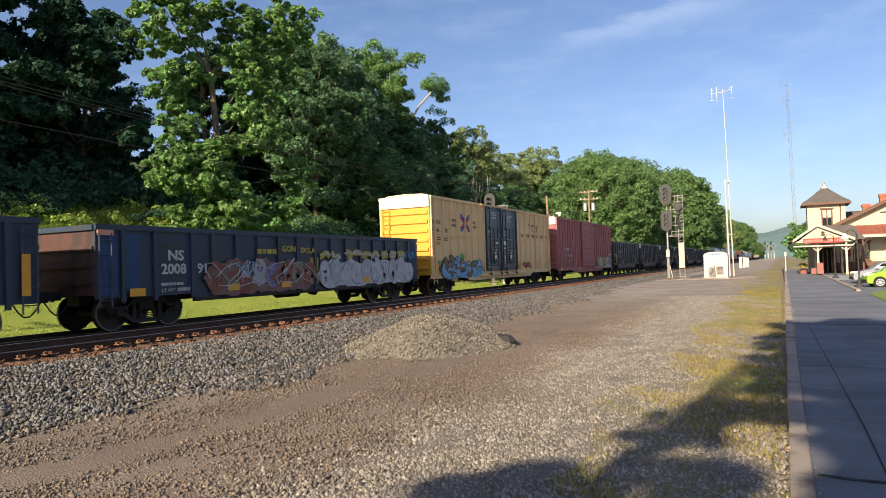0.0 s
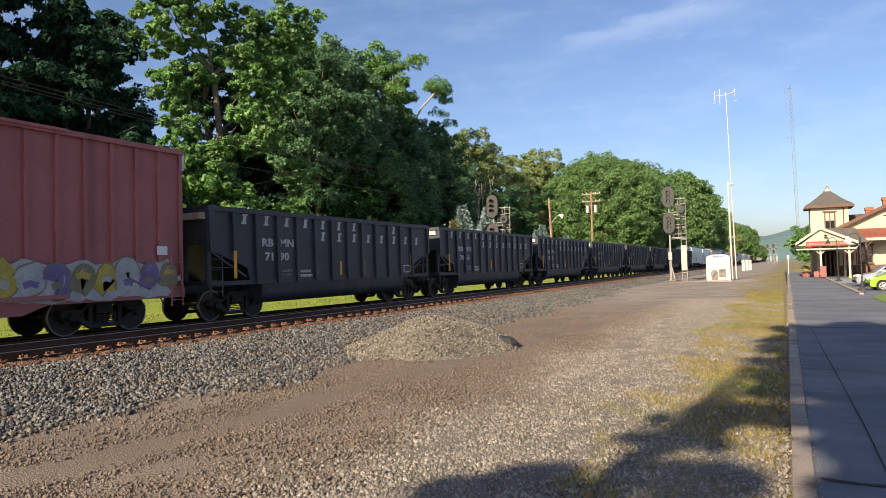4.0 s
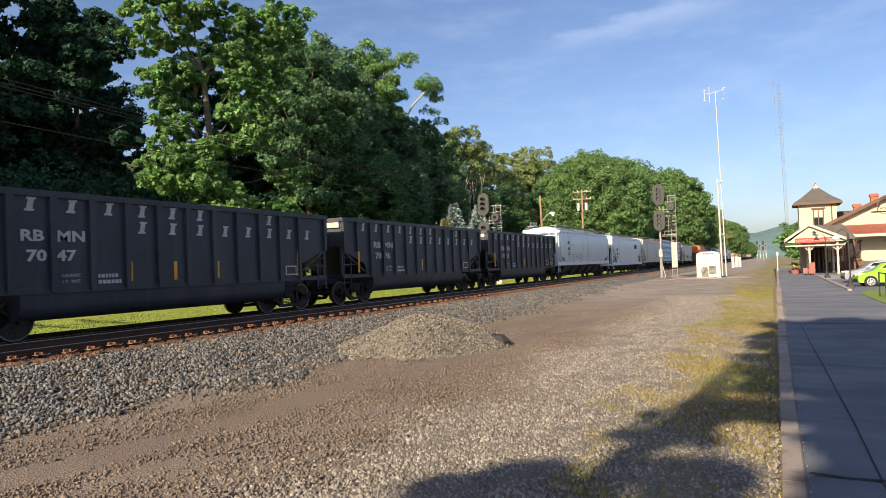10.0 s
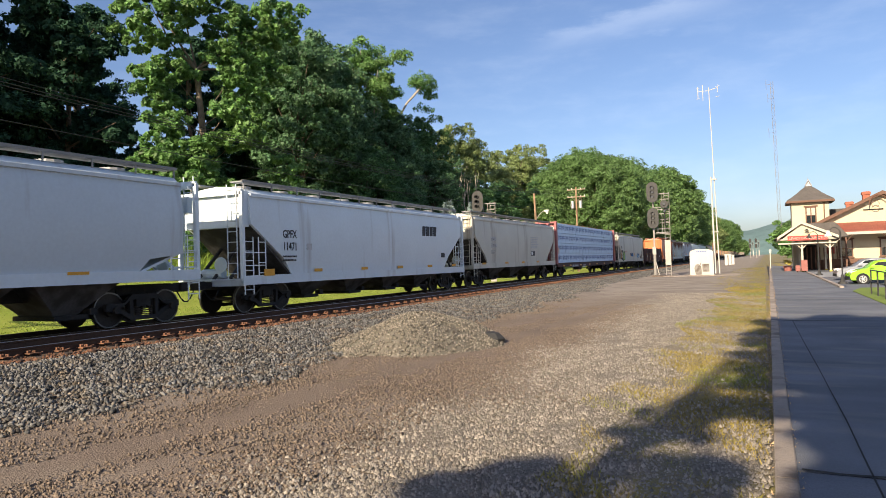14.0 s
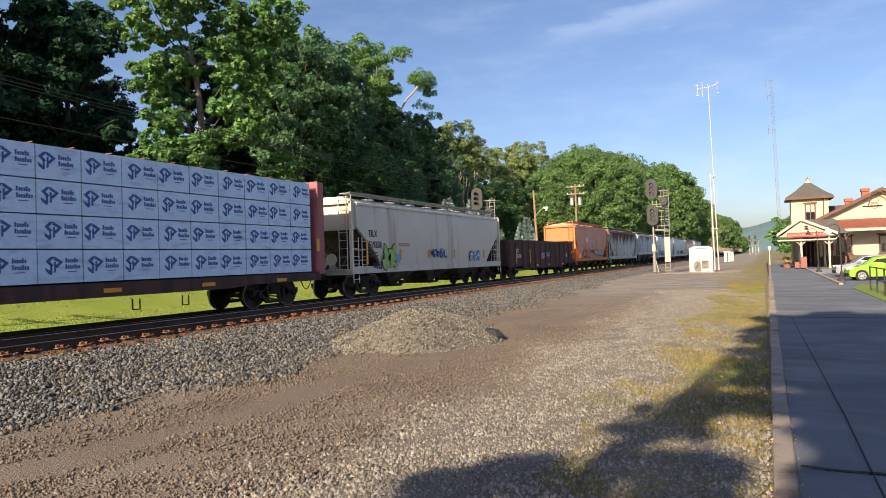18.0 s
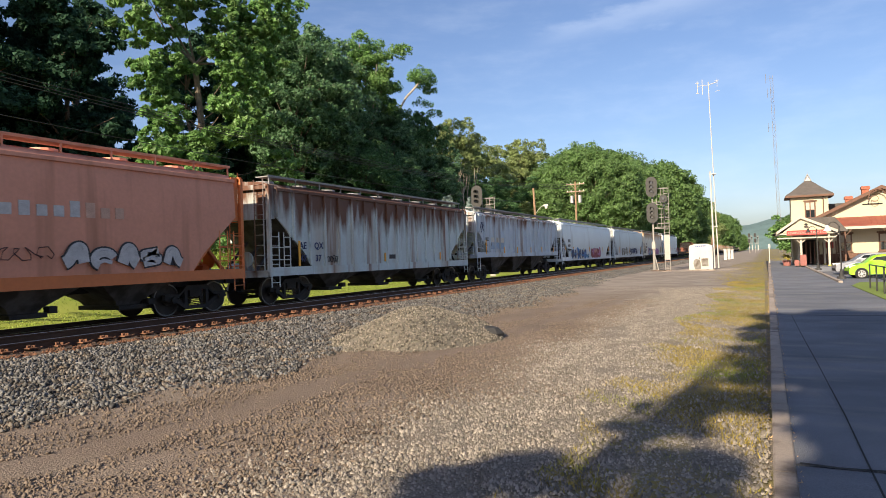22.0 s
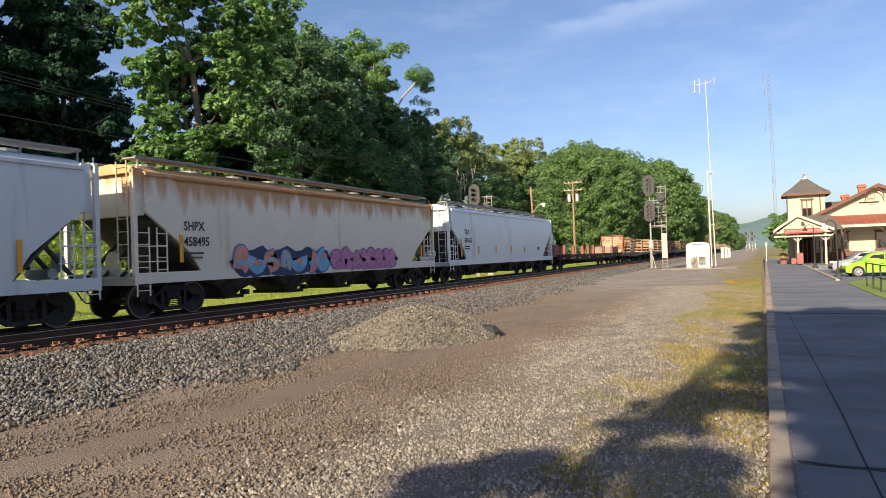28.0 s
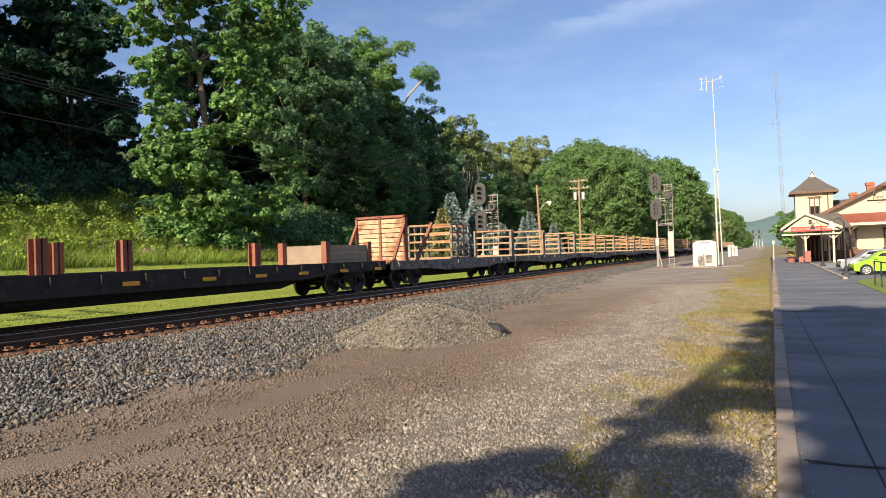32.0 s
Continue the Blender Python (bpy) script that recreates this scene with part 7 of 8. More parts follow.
plan = [
    # the last three of this row are out of view, added to shade the upper bank
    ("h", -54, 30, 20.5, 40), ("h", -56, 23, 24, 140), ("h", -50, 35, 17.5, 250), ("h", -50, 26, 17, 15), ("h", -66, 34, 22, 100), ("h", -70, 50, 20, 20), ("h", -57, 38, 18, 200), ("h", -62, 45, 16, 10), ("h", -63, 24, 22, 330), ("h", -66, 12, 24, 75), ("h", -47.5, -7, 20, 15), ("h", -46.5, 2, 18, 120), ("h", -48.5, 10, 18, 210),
    ("b", -46, 59.5, 19.6, 140), ("c", -43.5, 60.3, 18.8, 10), ("b", -47, 57.5, 14.5, 200), ("c", -40, 59, 12.5, 60), ("b", -37.5, 58.6, 10.8, 300), ("c", -41.5, 70.6, 15.2, 100), ("b", -42, 79.6, 16.0, 20), ("c", -37.5, 65, 10.0, 170),
    ("c", -38, 76.6, 11.6, 60), ("f", -46, 111.3, 17.4, 90), ("f", -45, 128, 20.3, 10), ("b", -38, 87.3, 10.0, 210), ("f", -43, 133, 19, 70), ("b", -38, 98.4, 10.4, 150), ("b", -37, 119, 13.6, 40), ("e", -36, 131, 15.4, 80), ("e", -30, 148.6, 21, 190),
    ("g", -26, 218, 23.4, 20), ("f", -27, 313, 24, 30), ("f", -25, 374, 24, 250), ("g", -24, 470, 23, 0), ("g", -27, 255, 20, 130), ("h", -46, 66, 15, 220), ("h", -46, 75, 15, 75), ("h", -47, 55, 17, 15), ("h", -47, 86, 15, 155), ("f", -40, 108, 14, 99),
    ("g", -37, 160, 20, 60), ("g", -26, 420, 22, 45), 
]
for key, x, y, tall, turn in plan:
    k = tall / HIGH[key]
    o = copy_thing(proto[key], pose(x, y, ground_at(x, y), 0, 0, turn))
    o.scale = (max(k, 0.72), max(k, 0.72), k)
# a leaning bare stem with one high tuft
lean = thing("leaning_tree", "leaning slender tree with one high tuft of leaves", "tree", "trees along the bank", at=base(-43, 76))
part("trunk", Shape().pipe([(0, -1.0, 0), (0, -0.5, 9), (0, 0.4, 14.2), (0, 3.4, 17.2), (0, 5.4, 18.6), (0, 8.0, 20.6)], 0.15, 7), "bark_pale", lean)
v, f = leaves([(0, 6.2, 20.6), (0, 8.2, 21.4), (0.4, 9.8, 20.9), (-0.5, 7.4, 20.4), (0, 10.6, 19.6), (0, 8.6, 20.0)], [1.4, 1.6, 1.4, 1.3, 1.0, 1.2], 900, 0.13, 66, knobs=16)
o = new("crown", quick_mesh("crown", v, f, "leaf"))
o.parent = lean
# unseen trees added behind the viewer, crowns set so that their shade falls on the yard and platform (crown masses:
# along the row, height, half width, half height)
SHADE = [(-2.85, 9.0, 0.35, 0.12), (-2.3, 9.15, 0.35, 0.15), (-2.95, 8.3, 0.15, 0.1), (-2.45, 7.65, 0.15, 0.15), (-2.2, 7.1, 0.2, 0.15), (-4.0, 7.15, 0.3, 0.12), (-3.65, 7.35, 0.2, 0.1), (-2.55, 9.9, 0.15, 0.2), (-2.75, 10.7, 0.15, 0.2), (-2.95, 11.5, 0.2, 0.25), (-3.25, 12.4, 0.3, 0.25), (-3.3, 13.1, 0.15, 0.15)]
BROAD = [((-0.8 if z < 8 else -0.55) - 0.24 * (z - 7) + 1.1 * k + 0.15 * (row % 2), z, 0.75, 0.8) for row, z in enumerate((5.8, 6.6, 7.4, 8.3, 9.2, 10.1, 11.0, 11.9, 12.8, 13.7, 14.6)) for k in range(7)]
tree("shade_tree", "unseen slender tree added to shade the yard", (-2.6, -9.0, GROUND), 14.0, 3.0, 21, "leaf", per=70, size=0.15, tuft=0.55, group="trees behind the yard", turn=-90, lobes=[(x + 2.6, z, a, b) for x, z, a, b in SHADE])
tree("shade_tree", "unseen broad tree added to shade the near platform", (2.5, -9.4, GROUND), 16.6, 9.0, 23, "leaf", per=150, size=0.28, tuft=1.05, group="trees behind the yard", turn=-90, lobes=[(x - 2.5, z, a, b) for x, z, a, b in BROAD])
row_tree = tree("shade_tree", "unseen tree added to shade the rest of the platform", (7.6, -9.2, GROUND), 16.6, 9.0, 22, "leaf", per=90, size=0.36, group="trees behind the yard", turn=-90,
                lobes=[(-3.4 - 0.24 * (z - 7) + 2.0 * k, z, 1.35, 1.05) for z in (5.6, 7.2, 8.8, 10.4, 12.0, 13.5, 14.7) for k in range(4)])
copy_thing(row_tree, pose(15.2, -9.6, GROUND, 0, 0, -90))
# dead pale limbs in the wood edge
dead = thing("dead_tree", "bare pale dead branches at the wood edge", "tree", "trees along the bank", at=(-35.5, 80, ground_at(-35.5, 80)))
s = Shape()
rnd = random.Random(5)
for k in range(7):
    a = Vector((rnd.uniform(-1, 1), k * 0.8 - 2.4, 6.5 + rnd.uniform(-1, 1)))
    b = a + Vector((rnd.uniform(-1, 1), rnd.uniform(-2.2, 1.0), rnd.uniform(3, 5)))
    s.tube((a.x * 0.3, a.y * 0.3, 0), a, 0.09, 5, 0.06).tube(a, b, 0.06, 5, 0.02).tube(a.lerp(b, 0.4), b + Vector((0, 1.4, 0.4)), 0.04, 4, 0.015)
part("branch", s, "bark_pale", dead)


def spruce(x, y, tall, seed, mat, label):
    """Tiers of drooping boughs round a straight stem."""
    rng = np.random.default_rng(seed)
    root = thing("spruce_tree", label, "tree", "spruces beside the signal", at=(x, y, ground_at(x, y)))
    part("trunk", Shape().tube((0, 0, -0.2), (0, 0, tall * 0.96), tall * 0.02, 7, 0.02), "bark", root)
    n = 12000
    k = rng.uniform(0.03, 1, n) ** 0.8
    z = tall * (1 - k) + 0.0
    tier = np.round(z / (tall * 0.055)) * (tall * 0.055)
    a = rng.uniform(0, 2 * math.pi, n)
    spoke = np.round(a / (2 * math.pi) * 11 + tier * 3) / 11 * 2 * math.pi - tier * 1.7 + rng.normal(0, 0.12, n)
    reach = k * tall * 0.36 * rng.uniform(0.15, 1.0, n) ** 0.6 * (1 + 0.15 * np.sin(spoke * 3 + seed))
    p = np.stack([np.cos(spoke) * reach, np.sin(spoke) * reach, tier - reach * 0.28 + rng.normal(0, 0.05, n)], 1)
    out = np.stack([np.cos(spoke), np.sin(spoke), 0.1 + rng.normal(0, 0.5, n)], 1)
    side = rng.normal(size=(n, 3))
    s = rng.uniform(0.14, 0.30, n)[:, None]
    quad = np.stack([p - out * s * 0.5, p - side * s * 0.35, p + out * s * 1.2, p + side * s * 0.35], 1)
    cr = new("crown", quick_mesh("crown", quad.reshape(-1, 3), np.arange(4 * n).reshape(-1, 4), mat))
    cr.parent = root


for x, y, h, mat, lb in ((-26, 53.5, 5.6, "spruce_dry", "yellow-green spruce with thinning boughs"), (-27.5, 58.5, 7.2, "spruce", "silvery blue spruce on the lawn"), (-27, 63.5, 7.6, "spruce", "silvery blue spruce on the lawn"),
                         (-26, 76, 5.6, "spruce", "silvery blue spruce on the lawn"), (-27, 81, 6.3, "spruce", "silvery blue spruce on the lawn"), (-27.5, 93, 5.2, "spruce", "silvery blue spruce on the lawn"), (-27, 71, 4.4, "spruce", "silvery blue spruce on the lawn")):
    spruce(x, y, h, int(y * 7), mat, lb)


def shrubs(name, n, x0, x1, y0, y1, lo, hi, mat, per, size, seed, label, keep=None):
    rng = np.random.default_rng(seed)
    x, y = rng.uniform(x0, x1, n), y0 + (y1 - y0) * rng.uniform(0, 1, n) ** 1.2
    if keep:
        ok = keep(x, y)
        x, y = x[ok], y[ok]
    r = rng.uniform(lo, hi, len(x))
    c = np.stack([x, y, height(x, y) + r * 0.45], 1)
    v, f = leaves(c, r, per, size, seed, 0.8)
    return tagged(new(name, quick_mesh(name, v, f, mat)), label, "shrubs", kind="stuff")


shrubs("bank_weeds", 55, -40, -34.5, 9, 60, 0.7, 1.3, "weed", 520, 0.075, 7, "clumps of sunlit weeds and saplings on the bank")
# the upper bank's shade is put into this brush's dark leaf colour
shrubs("brush", 90, -45, -39.5, 8, 36, 0.9, 1.8, "leaf_shaded", 260, 0.2, 8, "dark leafy brush under the trees")
shrubs("bank_weeds", 520, -44, -33.2, 8, 75, 0.5, 1.15, "weed", 260, 0.10, 1, "tall sunlit weeds and brambles covering the bank", lambda x, y: x > -44 + 0.02 * y)
shrubs("bank_weeds", 260, -36.5, -32.6, 8, 120, 0.3, 0.65, "weed", 220, 0.08, 2, "tall sunlit weeds and brambles covering the bank")
shrubs("brush", 200, -46, -34, 40, 190, 0.9, 2.2, "leaf", 200, 0.22, 3, "dark leafy brush under the trees")
shrubs("brush", 170, -40, -35.6, 42, 92, 1.1, 2.1, "leaf_deep", 320, 0.18, 5, "dark leafy brush under the trees")
shrubs("brush", 420, -72, -43, -5, 70, 1.5, 3.4, "leaf_shaded", 190, 0.24, 4, "dark leafy brush under the trees")
shrubs("brush", 120, -30, -23.5, 100, 420, 1.0, 2.6, "leaf_deep", 150, 0.32, 6, "dark leafy brush under the trees")
shrubs("brush", 26, -37.2, -35.4, 31.5, 39, 0.9, 1.9, "leaf", 300, 0.2, 12, "leafy saplings at the foot of the maple")
fl_c = np.random.default_rng(9)
fx, fy = fl_c.uniform(-37, -32.6, 260), 14 + 60 * fl_c.uniform(0, 1, 260) ** 1.3
ok = np.sin(fy * 0.7) + np.sin(fy * 1.9 + fx) > 0.0
fx, fy = fx[ok], fy[ok]
v, f = leaves(np.stack([fx, fy, height(fx, fy) + 0.75], 1), np.full(len(fx), 0.22), 16, 0.05, 10)
tagged(new("wild_flowers", quick_mesh("wild_flowers", v, f, "pink")), "pale pink and white wild flowers among the weeds", "flowers", kind="stuff")
tufts(110000, spread(-42, -32.4, 8, 90, None, 1.3), 0.35, 1.05, 0.022, "weed", "tall_grass", "tall grass stalks on the bank")
tufts(40000, spread(-33, -21.0, 4, 60, None, 1.3), 0.03, 0.09, 0.02, "weed", "lawn_grass", "short mown lawn grass")

# far hill
hx = np.linspace(-900, 900, 90)
ridge = 34 + 14 * np.sin(hx / 170.0 + 1.0) + 5 * np.sin(hx / 47.0) + 3 * np.sin(hx / 19.0)
hv = np.concatenate([np.stack([hx, 0 * hx + 1250, 0 * hx - 5], 1), np.stack([hx, 0 * hx + 1450, ridge * 0.62 + 2 * np.sin(hx / 23)], 1), np.stack([hx, 0 * hx + 1700, ridge + 18], 1), np.stack([hx, 0 * hx + 2100, 0 * hx - 5], 1)])
i = np.arange(89)
hf = np.concatenate([np.stack([i + k * 90, i + 1 + k * 90, i + 1 + (k + 1) * 90, i + (k + 1) * 90], 1) for k in range(3)])
tagged(new("backdrop", quick_mesh("backdrop", hv, hf, "far_hill")), "hazy blue-green wooded ridge on the horizon", "hill", kind="structure")
far_wood = [(-60 + 30 * k + 9 * (k % 3), 560 + 45 * ((k * 7) % 5)) for k in range(9)] + [(14, 300), (22, 250), (30, 340), (40, 280)]
for n, (x, y) in enumerate(far_wood):
    if -16 < x < 6:
        continue
    o = copy_thing(proto["g" if n % 2 else "h"], pose(x, y, GROUND - 0.5, 0, 0, n * 50))
    o.scale = (0.8, 0.8, 0.62)
    o["group"] = "far trees"
tree("bush_tree", "small bushy green tree beyond the platform", (4.6, 140, GROUND), 7.2, 5.6, 77, "leaf", 0.02, 120, 60, 0.26, group="far trees")


# ---- signals ----
def signal(x, y, z, label):
    root = thing("railway_signal", label, "signal", "colour-light signals", at=(x, y, z))
    part("foundation", Shape().box(-0.35, 0.35, -0.35, 0.35, -0.1, 0.12), "concrete", root)
    part("mast", Shape().tube((0, 0, 0), (0, 0, 5.4), 0.085, 10).tube((0, 0, 5.3), (0, 0, 8.1), 0.06, 8), "silver", root)
    part("mast_foot", Shape().tube((0, 0, 0), (0, 0, 1.9), 0.13, 8).bar((0.35, 0, 0.1), (0.06, 0, 1.5), 0.06), "silver", root)
    part("case", Shape().box(-0.16, 0.16, -0.18, 0.0, 2.0, 2.7), "silver", root, "small metal relay case")
    for zc in (7.75, 5.35):
        hd = Shape()
        pts = [(-0.5 * math.sin(a), zc + 0.45 + 0.5 * math.cos(a)) for a in np.linspace(-math.pi / 2, math.pi / 2, 9)] + [(-0.5 * math.sin(a), zc - 0.45 + 0.5 * math.cos(a)) for a in np.linspace(math.pi / 2, 1.5 * math.pi, 9)]
        hd.prism(pts, "y", -0.32, -0.28)
        head = part("signal_head", hd, "signal_black", root, "black backboard with three lights")
        part("case", Shape().box(-0.17, 0.17, -0.28, -0.04, zc - 0.62, zc + 0.62), "signal_black", head)
        for k in (-0.4, 0.0, 0.4):
            part("light", Shape().disc((0, -0.34, zc + k), 0.12, 0.05, "y", 14), "lens", head)
            hood = Shape()
            for j in range(8):
                a0, a1 = math.pi * (j / 8 * 1.3 - 0.15), math.pi * ((j + 1) / 8 * 1.3 - 0.15)
                p = [(0.15 * math.cos(a), zc + k + 0.15 * math.sin(a)) for a in (a0, a1)]
                hood.add([(p[0][0], -0.32, p[0][1]), (p[1][0], -0.32, p[1][1]), (p[1][0], -0.62, p[1][1]), (p[0][0], -0.62, p[0][1]),
                          (p[0][0] * 1.08, -0.32, zc + k + (p[0][1] - zc - k) * 1.08), (p[1][0] * 1.08, -0.32, zc + k + (p[1][1] - zc - k) * 1.08), (p[1][0] * 1.08, -0.62, zc + k + (p[1][1] - zc - k) * 1.08), (p[0][0] * 1.08, -0.62, zc + k + (p[0][1] - zc - k) * 1.08)],
                         [(3, 2, 1, 0), (4, 5, 6, 7), (2, 3, 7, 6)])
            part("hood", hood, "signal_black", head)
    rh = part("round_head", Shape().disc((1.02, -0.3, 6.6), 0.36, 0.05, "y", 18), "signal_black", root, "round backboard with one light")
    part("light", Shape().disc((1.02, -0.35, 6.6), 0.13, 0.06, "y", 14), "lens", rh)
    part("light", Shape().disc((1.02, -0.35, 5.95), 0.10, 0.06, "y", 12), "lens", rh)
    part("case", Shape().box(0.9, 1.14, -0.28, -0.05, 6.4, 6.8).tube((1.02, -0.1, 4.6), (1.02, -0.1, 6.5), 0.05, 8), "signal_black", rh)
    fr = Shape()
    for xx in (0.35, 0.75):
        for z0, z1 in ((6.0, 7.6), (4.0, 5.8)):
            fr.tube((xx, 0.1, z0), (xx, 0.1, z1), 0.025, 5)
    for zz in (7.6, 6.35, 5.75, 4.9, 4.35, 3.9):
        fr.tube((0.0, 0.1, zz), (1.35, 0.1, zz), 0.03, 5)
        fr.tube((0.35, 0.6, zz), (1.35, 0.6, zz), 0.02, 5)
    for zz in (7.05, 5.2):
        fr.tube((0.35, 0.1, zz), (1.3, 0.1, zz), 0.02, 5)
    tagged(part("walkway_rail", fr, "silver", root), kind="stuff")
    part("walkway", Shape().box(0.15, 1.35, 0.05, 0.7, 6.12, 6.16).box(0.15, 1.35, 0.05, 0.7, 4.0, 4.04), "silver", root)
    ld = Shape()
    for xx in (0.98, 1.42):
        ld.tube((xx, -0.1, 0), (xx, 0.1, 7.7), 0.03, 5)
    for k in range(25):
        zz = 0.2 + k * 0.3
        ld.tube((0.98, -0.1 + 0.2 * zz / 7.7, zz), (1.42, -0.1 + 0.2 * zz / 7.7, zz), 0.015, 4)
    part("ladder", ld, "silver", root)
    part("ladder_guard", Shape().box(0.95, 1.45, -0.16, -0.12, 1.0, 3.3), "silver", root, "sheet metal climbing guard")
    return root


signal(-9.15, 64.0, GROUND, "silver colour-light signal mast with black heads and ladder")
signal(-21.7, 52.3, ground_at(-21.7, 52.3) - 0.9, "silver colour-light signal mast behind the train")
for x in (-3.6, -1.2):
    o = copy_thing(bpy.data.objects["railway_signal"], pose(x - 2.2, 330, GROUND))
    o["label"] = "far silver signal mast beside the line"

# ---- white relay box, antenna mast, far pillars ----
bx = thing("relay_cabinet", "off-white metal relay cabinet with rounded top", "cabinet", at=(-5.05, 63.0, GROUND))
prof = [(-0.98, 0.08), (0.98, 0.08), (0.98, 2.05), (0.90, 2.2), (0.5, 2.34), (-0.5, 2.34), (-0.90, 2.2), (-0.98, 2.05)]
part("body", Shape().prism(prof, "y", 0, 1.5), "white_box", bx)
part("plinth", Shape().box(-1.1, 1.1, -0.1, 1.6, -0.05, 0.08), "concrete", bx)
part("door", Shape().box(-0.9, -0.02, -0.03, 0.0, 0.2, 1.95), "white_box", bx)
part("door", Shape().box(0.02, 0.9, -0.03, 0.0, 0.2, 1.95), "white_box", bx)
# the shadow of the signal on the doors, modelled as a flat grey shape
part("vent_panel", Shape().prism([(-0.62 + 0.3 * (1 - math.cos(a)), 0.62 + 0.42 * math.sin(a)) for a in np.linspace(0, math.pi, 9)] + [(0.0, 0.12), (-0.52, 0.12)], "y", -0.06, -0.034).box(0.05, 0.62, -0.06, -0.034, 0.35, 1.05), "grey_steel", bx, "flat dark grey shape standing in for the signal shadow")
part("handle", Shape().box(-0.12, -0.08, -0.06, -0.03, 0.95, 1.15), "steel_dark", bx)
s = Shape()
for k in range(6):
    s.box(-0.42 + k * 0.15, -0.42 + k * 0.15 + 0.1, -0.008, 0.0, 2.08, 2.2)
part("lettering", s, "logo_blue", bx)
mast = thing("antenna_mast", "tall slim white radio mast with small dipole antennas", "mast", at=(-4.15, 70.0, GROUND))
part("pole", Shape().tube((0.15, 0, 0), (-0.2, 0, 18.2), 0.065, 8, 0.035), "white_box", mast)
part("pole", Shape().tube((-0.2, -0.3, 0), (-0.3, -0.3, 9.4), 0.085, 8, 0.075), "white_box", mast)
part("bracket", Shape().box(-0.4, 0.2, -0.3, 0.05, 9.1, 9.2).box(-0.35, 0.2, -0.3, 0.05, 4.0, 4.08), "white_box", mast)
s = Shape().tube((-0.2, 0, 17.9), (-1.25, 0, 17.9), 0.025, 5).tube((-0.2, 0, 17.9), (0.65, 0, 18.1), 0.03, 5).tube((-1.2, 0, 17.2), (-1.2, 0, 18.4), 0.03, 5).tube((-0.75, 0, 17.0), (-0.75, 0, 18.5), 0.03, 5)
for zz in (17.2, 18.2):
    s.tube((-1.35, 0, zz), (-1.05, 0, zz), 0.03, 5)
    s.tube((0.4, 0, zz), (0.8, 0, zz + 0.05), 0.02, 5)
s.tube((0.6, 0, 17.6), (0.6, 0, 18.4), 0.02, 5)
part("antenna", s, "white_box", mast)
tw = thing("lattice_tower", "tall thin steel lattice radio tower far away", "tower", at=(5.2, 260, GROUND))
s = Shape()
H = 62.0
for k in range(3):
    a = 2 * math.pi * k / 3
    s.tube((0.6 * math.cos(a), 0.6 * math.sin(a), 0), (0.6 * math.cos(a) - 1.0, 0.6 * math.sin(a), H), 0.06, 4)
for k in range(42):
    z0, z1 = H * k / 42, H * (k + 1) / 42
    for j in range(3):
        a, b = 2 * math.pi * j / 3, 2 * math.pi * (j + 1) / 3
        s.tube((0.6 * math.cos(a) - z0 / H, 0.6 * math.sin(a), z0), (0.6 * math.cos(b) - z1 / H, 0.6 * math.sin(b), z1), 0.03, 3)
part("lattice", s, "grey_steel", tw)
for zz, r in ((61, 1.6), (44, 1.3), (56, 1.2)):
    part("antenna", Shape().tube((-1 - r, 0, zz), (-1 + r * 0.3, 0, zz), 0.05, 4).tube((-1 - r, 0, zz - 1.6), (-1 - r, 0, zz + 1.8), 0.06, 5), "grey_steel", tw)
s = Shape().box(-7.35, -6.85, 112, 112.5, GROUND, 3.3)
solid("brick_pillar", s, "brown_trim", "brown weathered timber pillar beside the line", "pillar")
for k, (x, y, h) in enumerate(((-5.9, 122, 1.35), (-5.5, 126, 1.35), (-5.2, 131, 1.2))):
    solid("white_post", Shape().box(x - 0.22, x + 0.22, y, y + 0.4, GROUND, h).box(x - 0.28, x + 0.28, y - 0.05, y + 0.45, h, h + 0.1), "white_box", "off-white metal cabinet post beside the line", "cabinet", "far cabinets")
solid("platform_post", Shape().tube((0.55, 84, PLATFORM), (0.55, 84, 1.75), 0.06, 8).box(0.43, 0.67, 83.95, 84.05, 1.4, 1.8), "white_box", "white-painted post at the platform edge", "post")
solid("road_slab", Shape().prism([(-8.2, 61), (-2.0, 62.5), (-1.8, 67), (-7.8, 65.6)], "z", -0.6, GROUND + 0.03), "concrete", "worn grey paved patch across the yard", "paving", kind="structure")
mound = Shape()
for k in range(40):
    a = k * 0.7
    mound.disc((-9.2 + 1.6 * math.cos(a) * (k % 7) / 7, 62.6 + 1.6 * math.sin(a) * (k % 5) / 5, GROUND), 0.35, 0.12 + 0.1 * ((k * 3) % 4) / 4, "z", 7)
solid("earth_mound", mound, "stone_brown", "low earth mound round the signal foot", "earth")


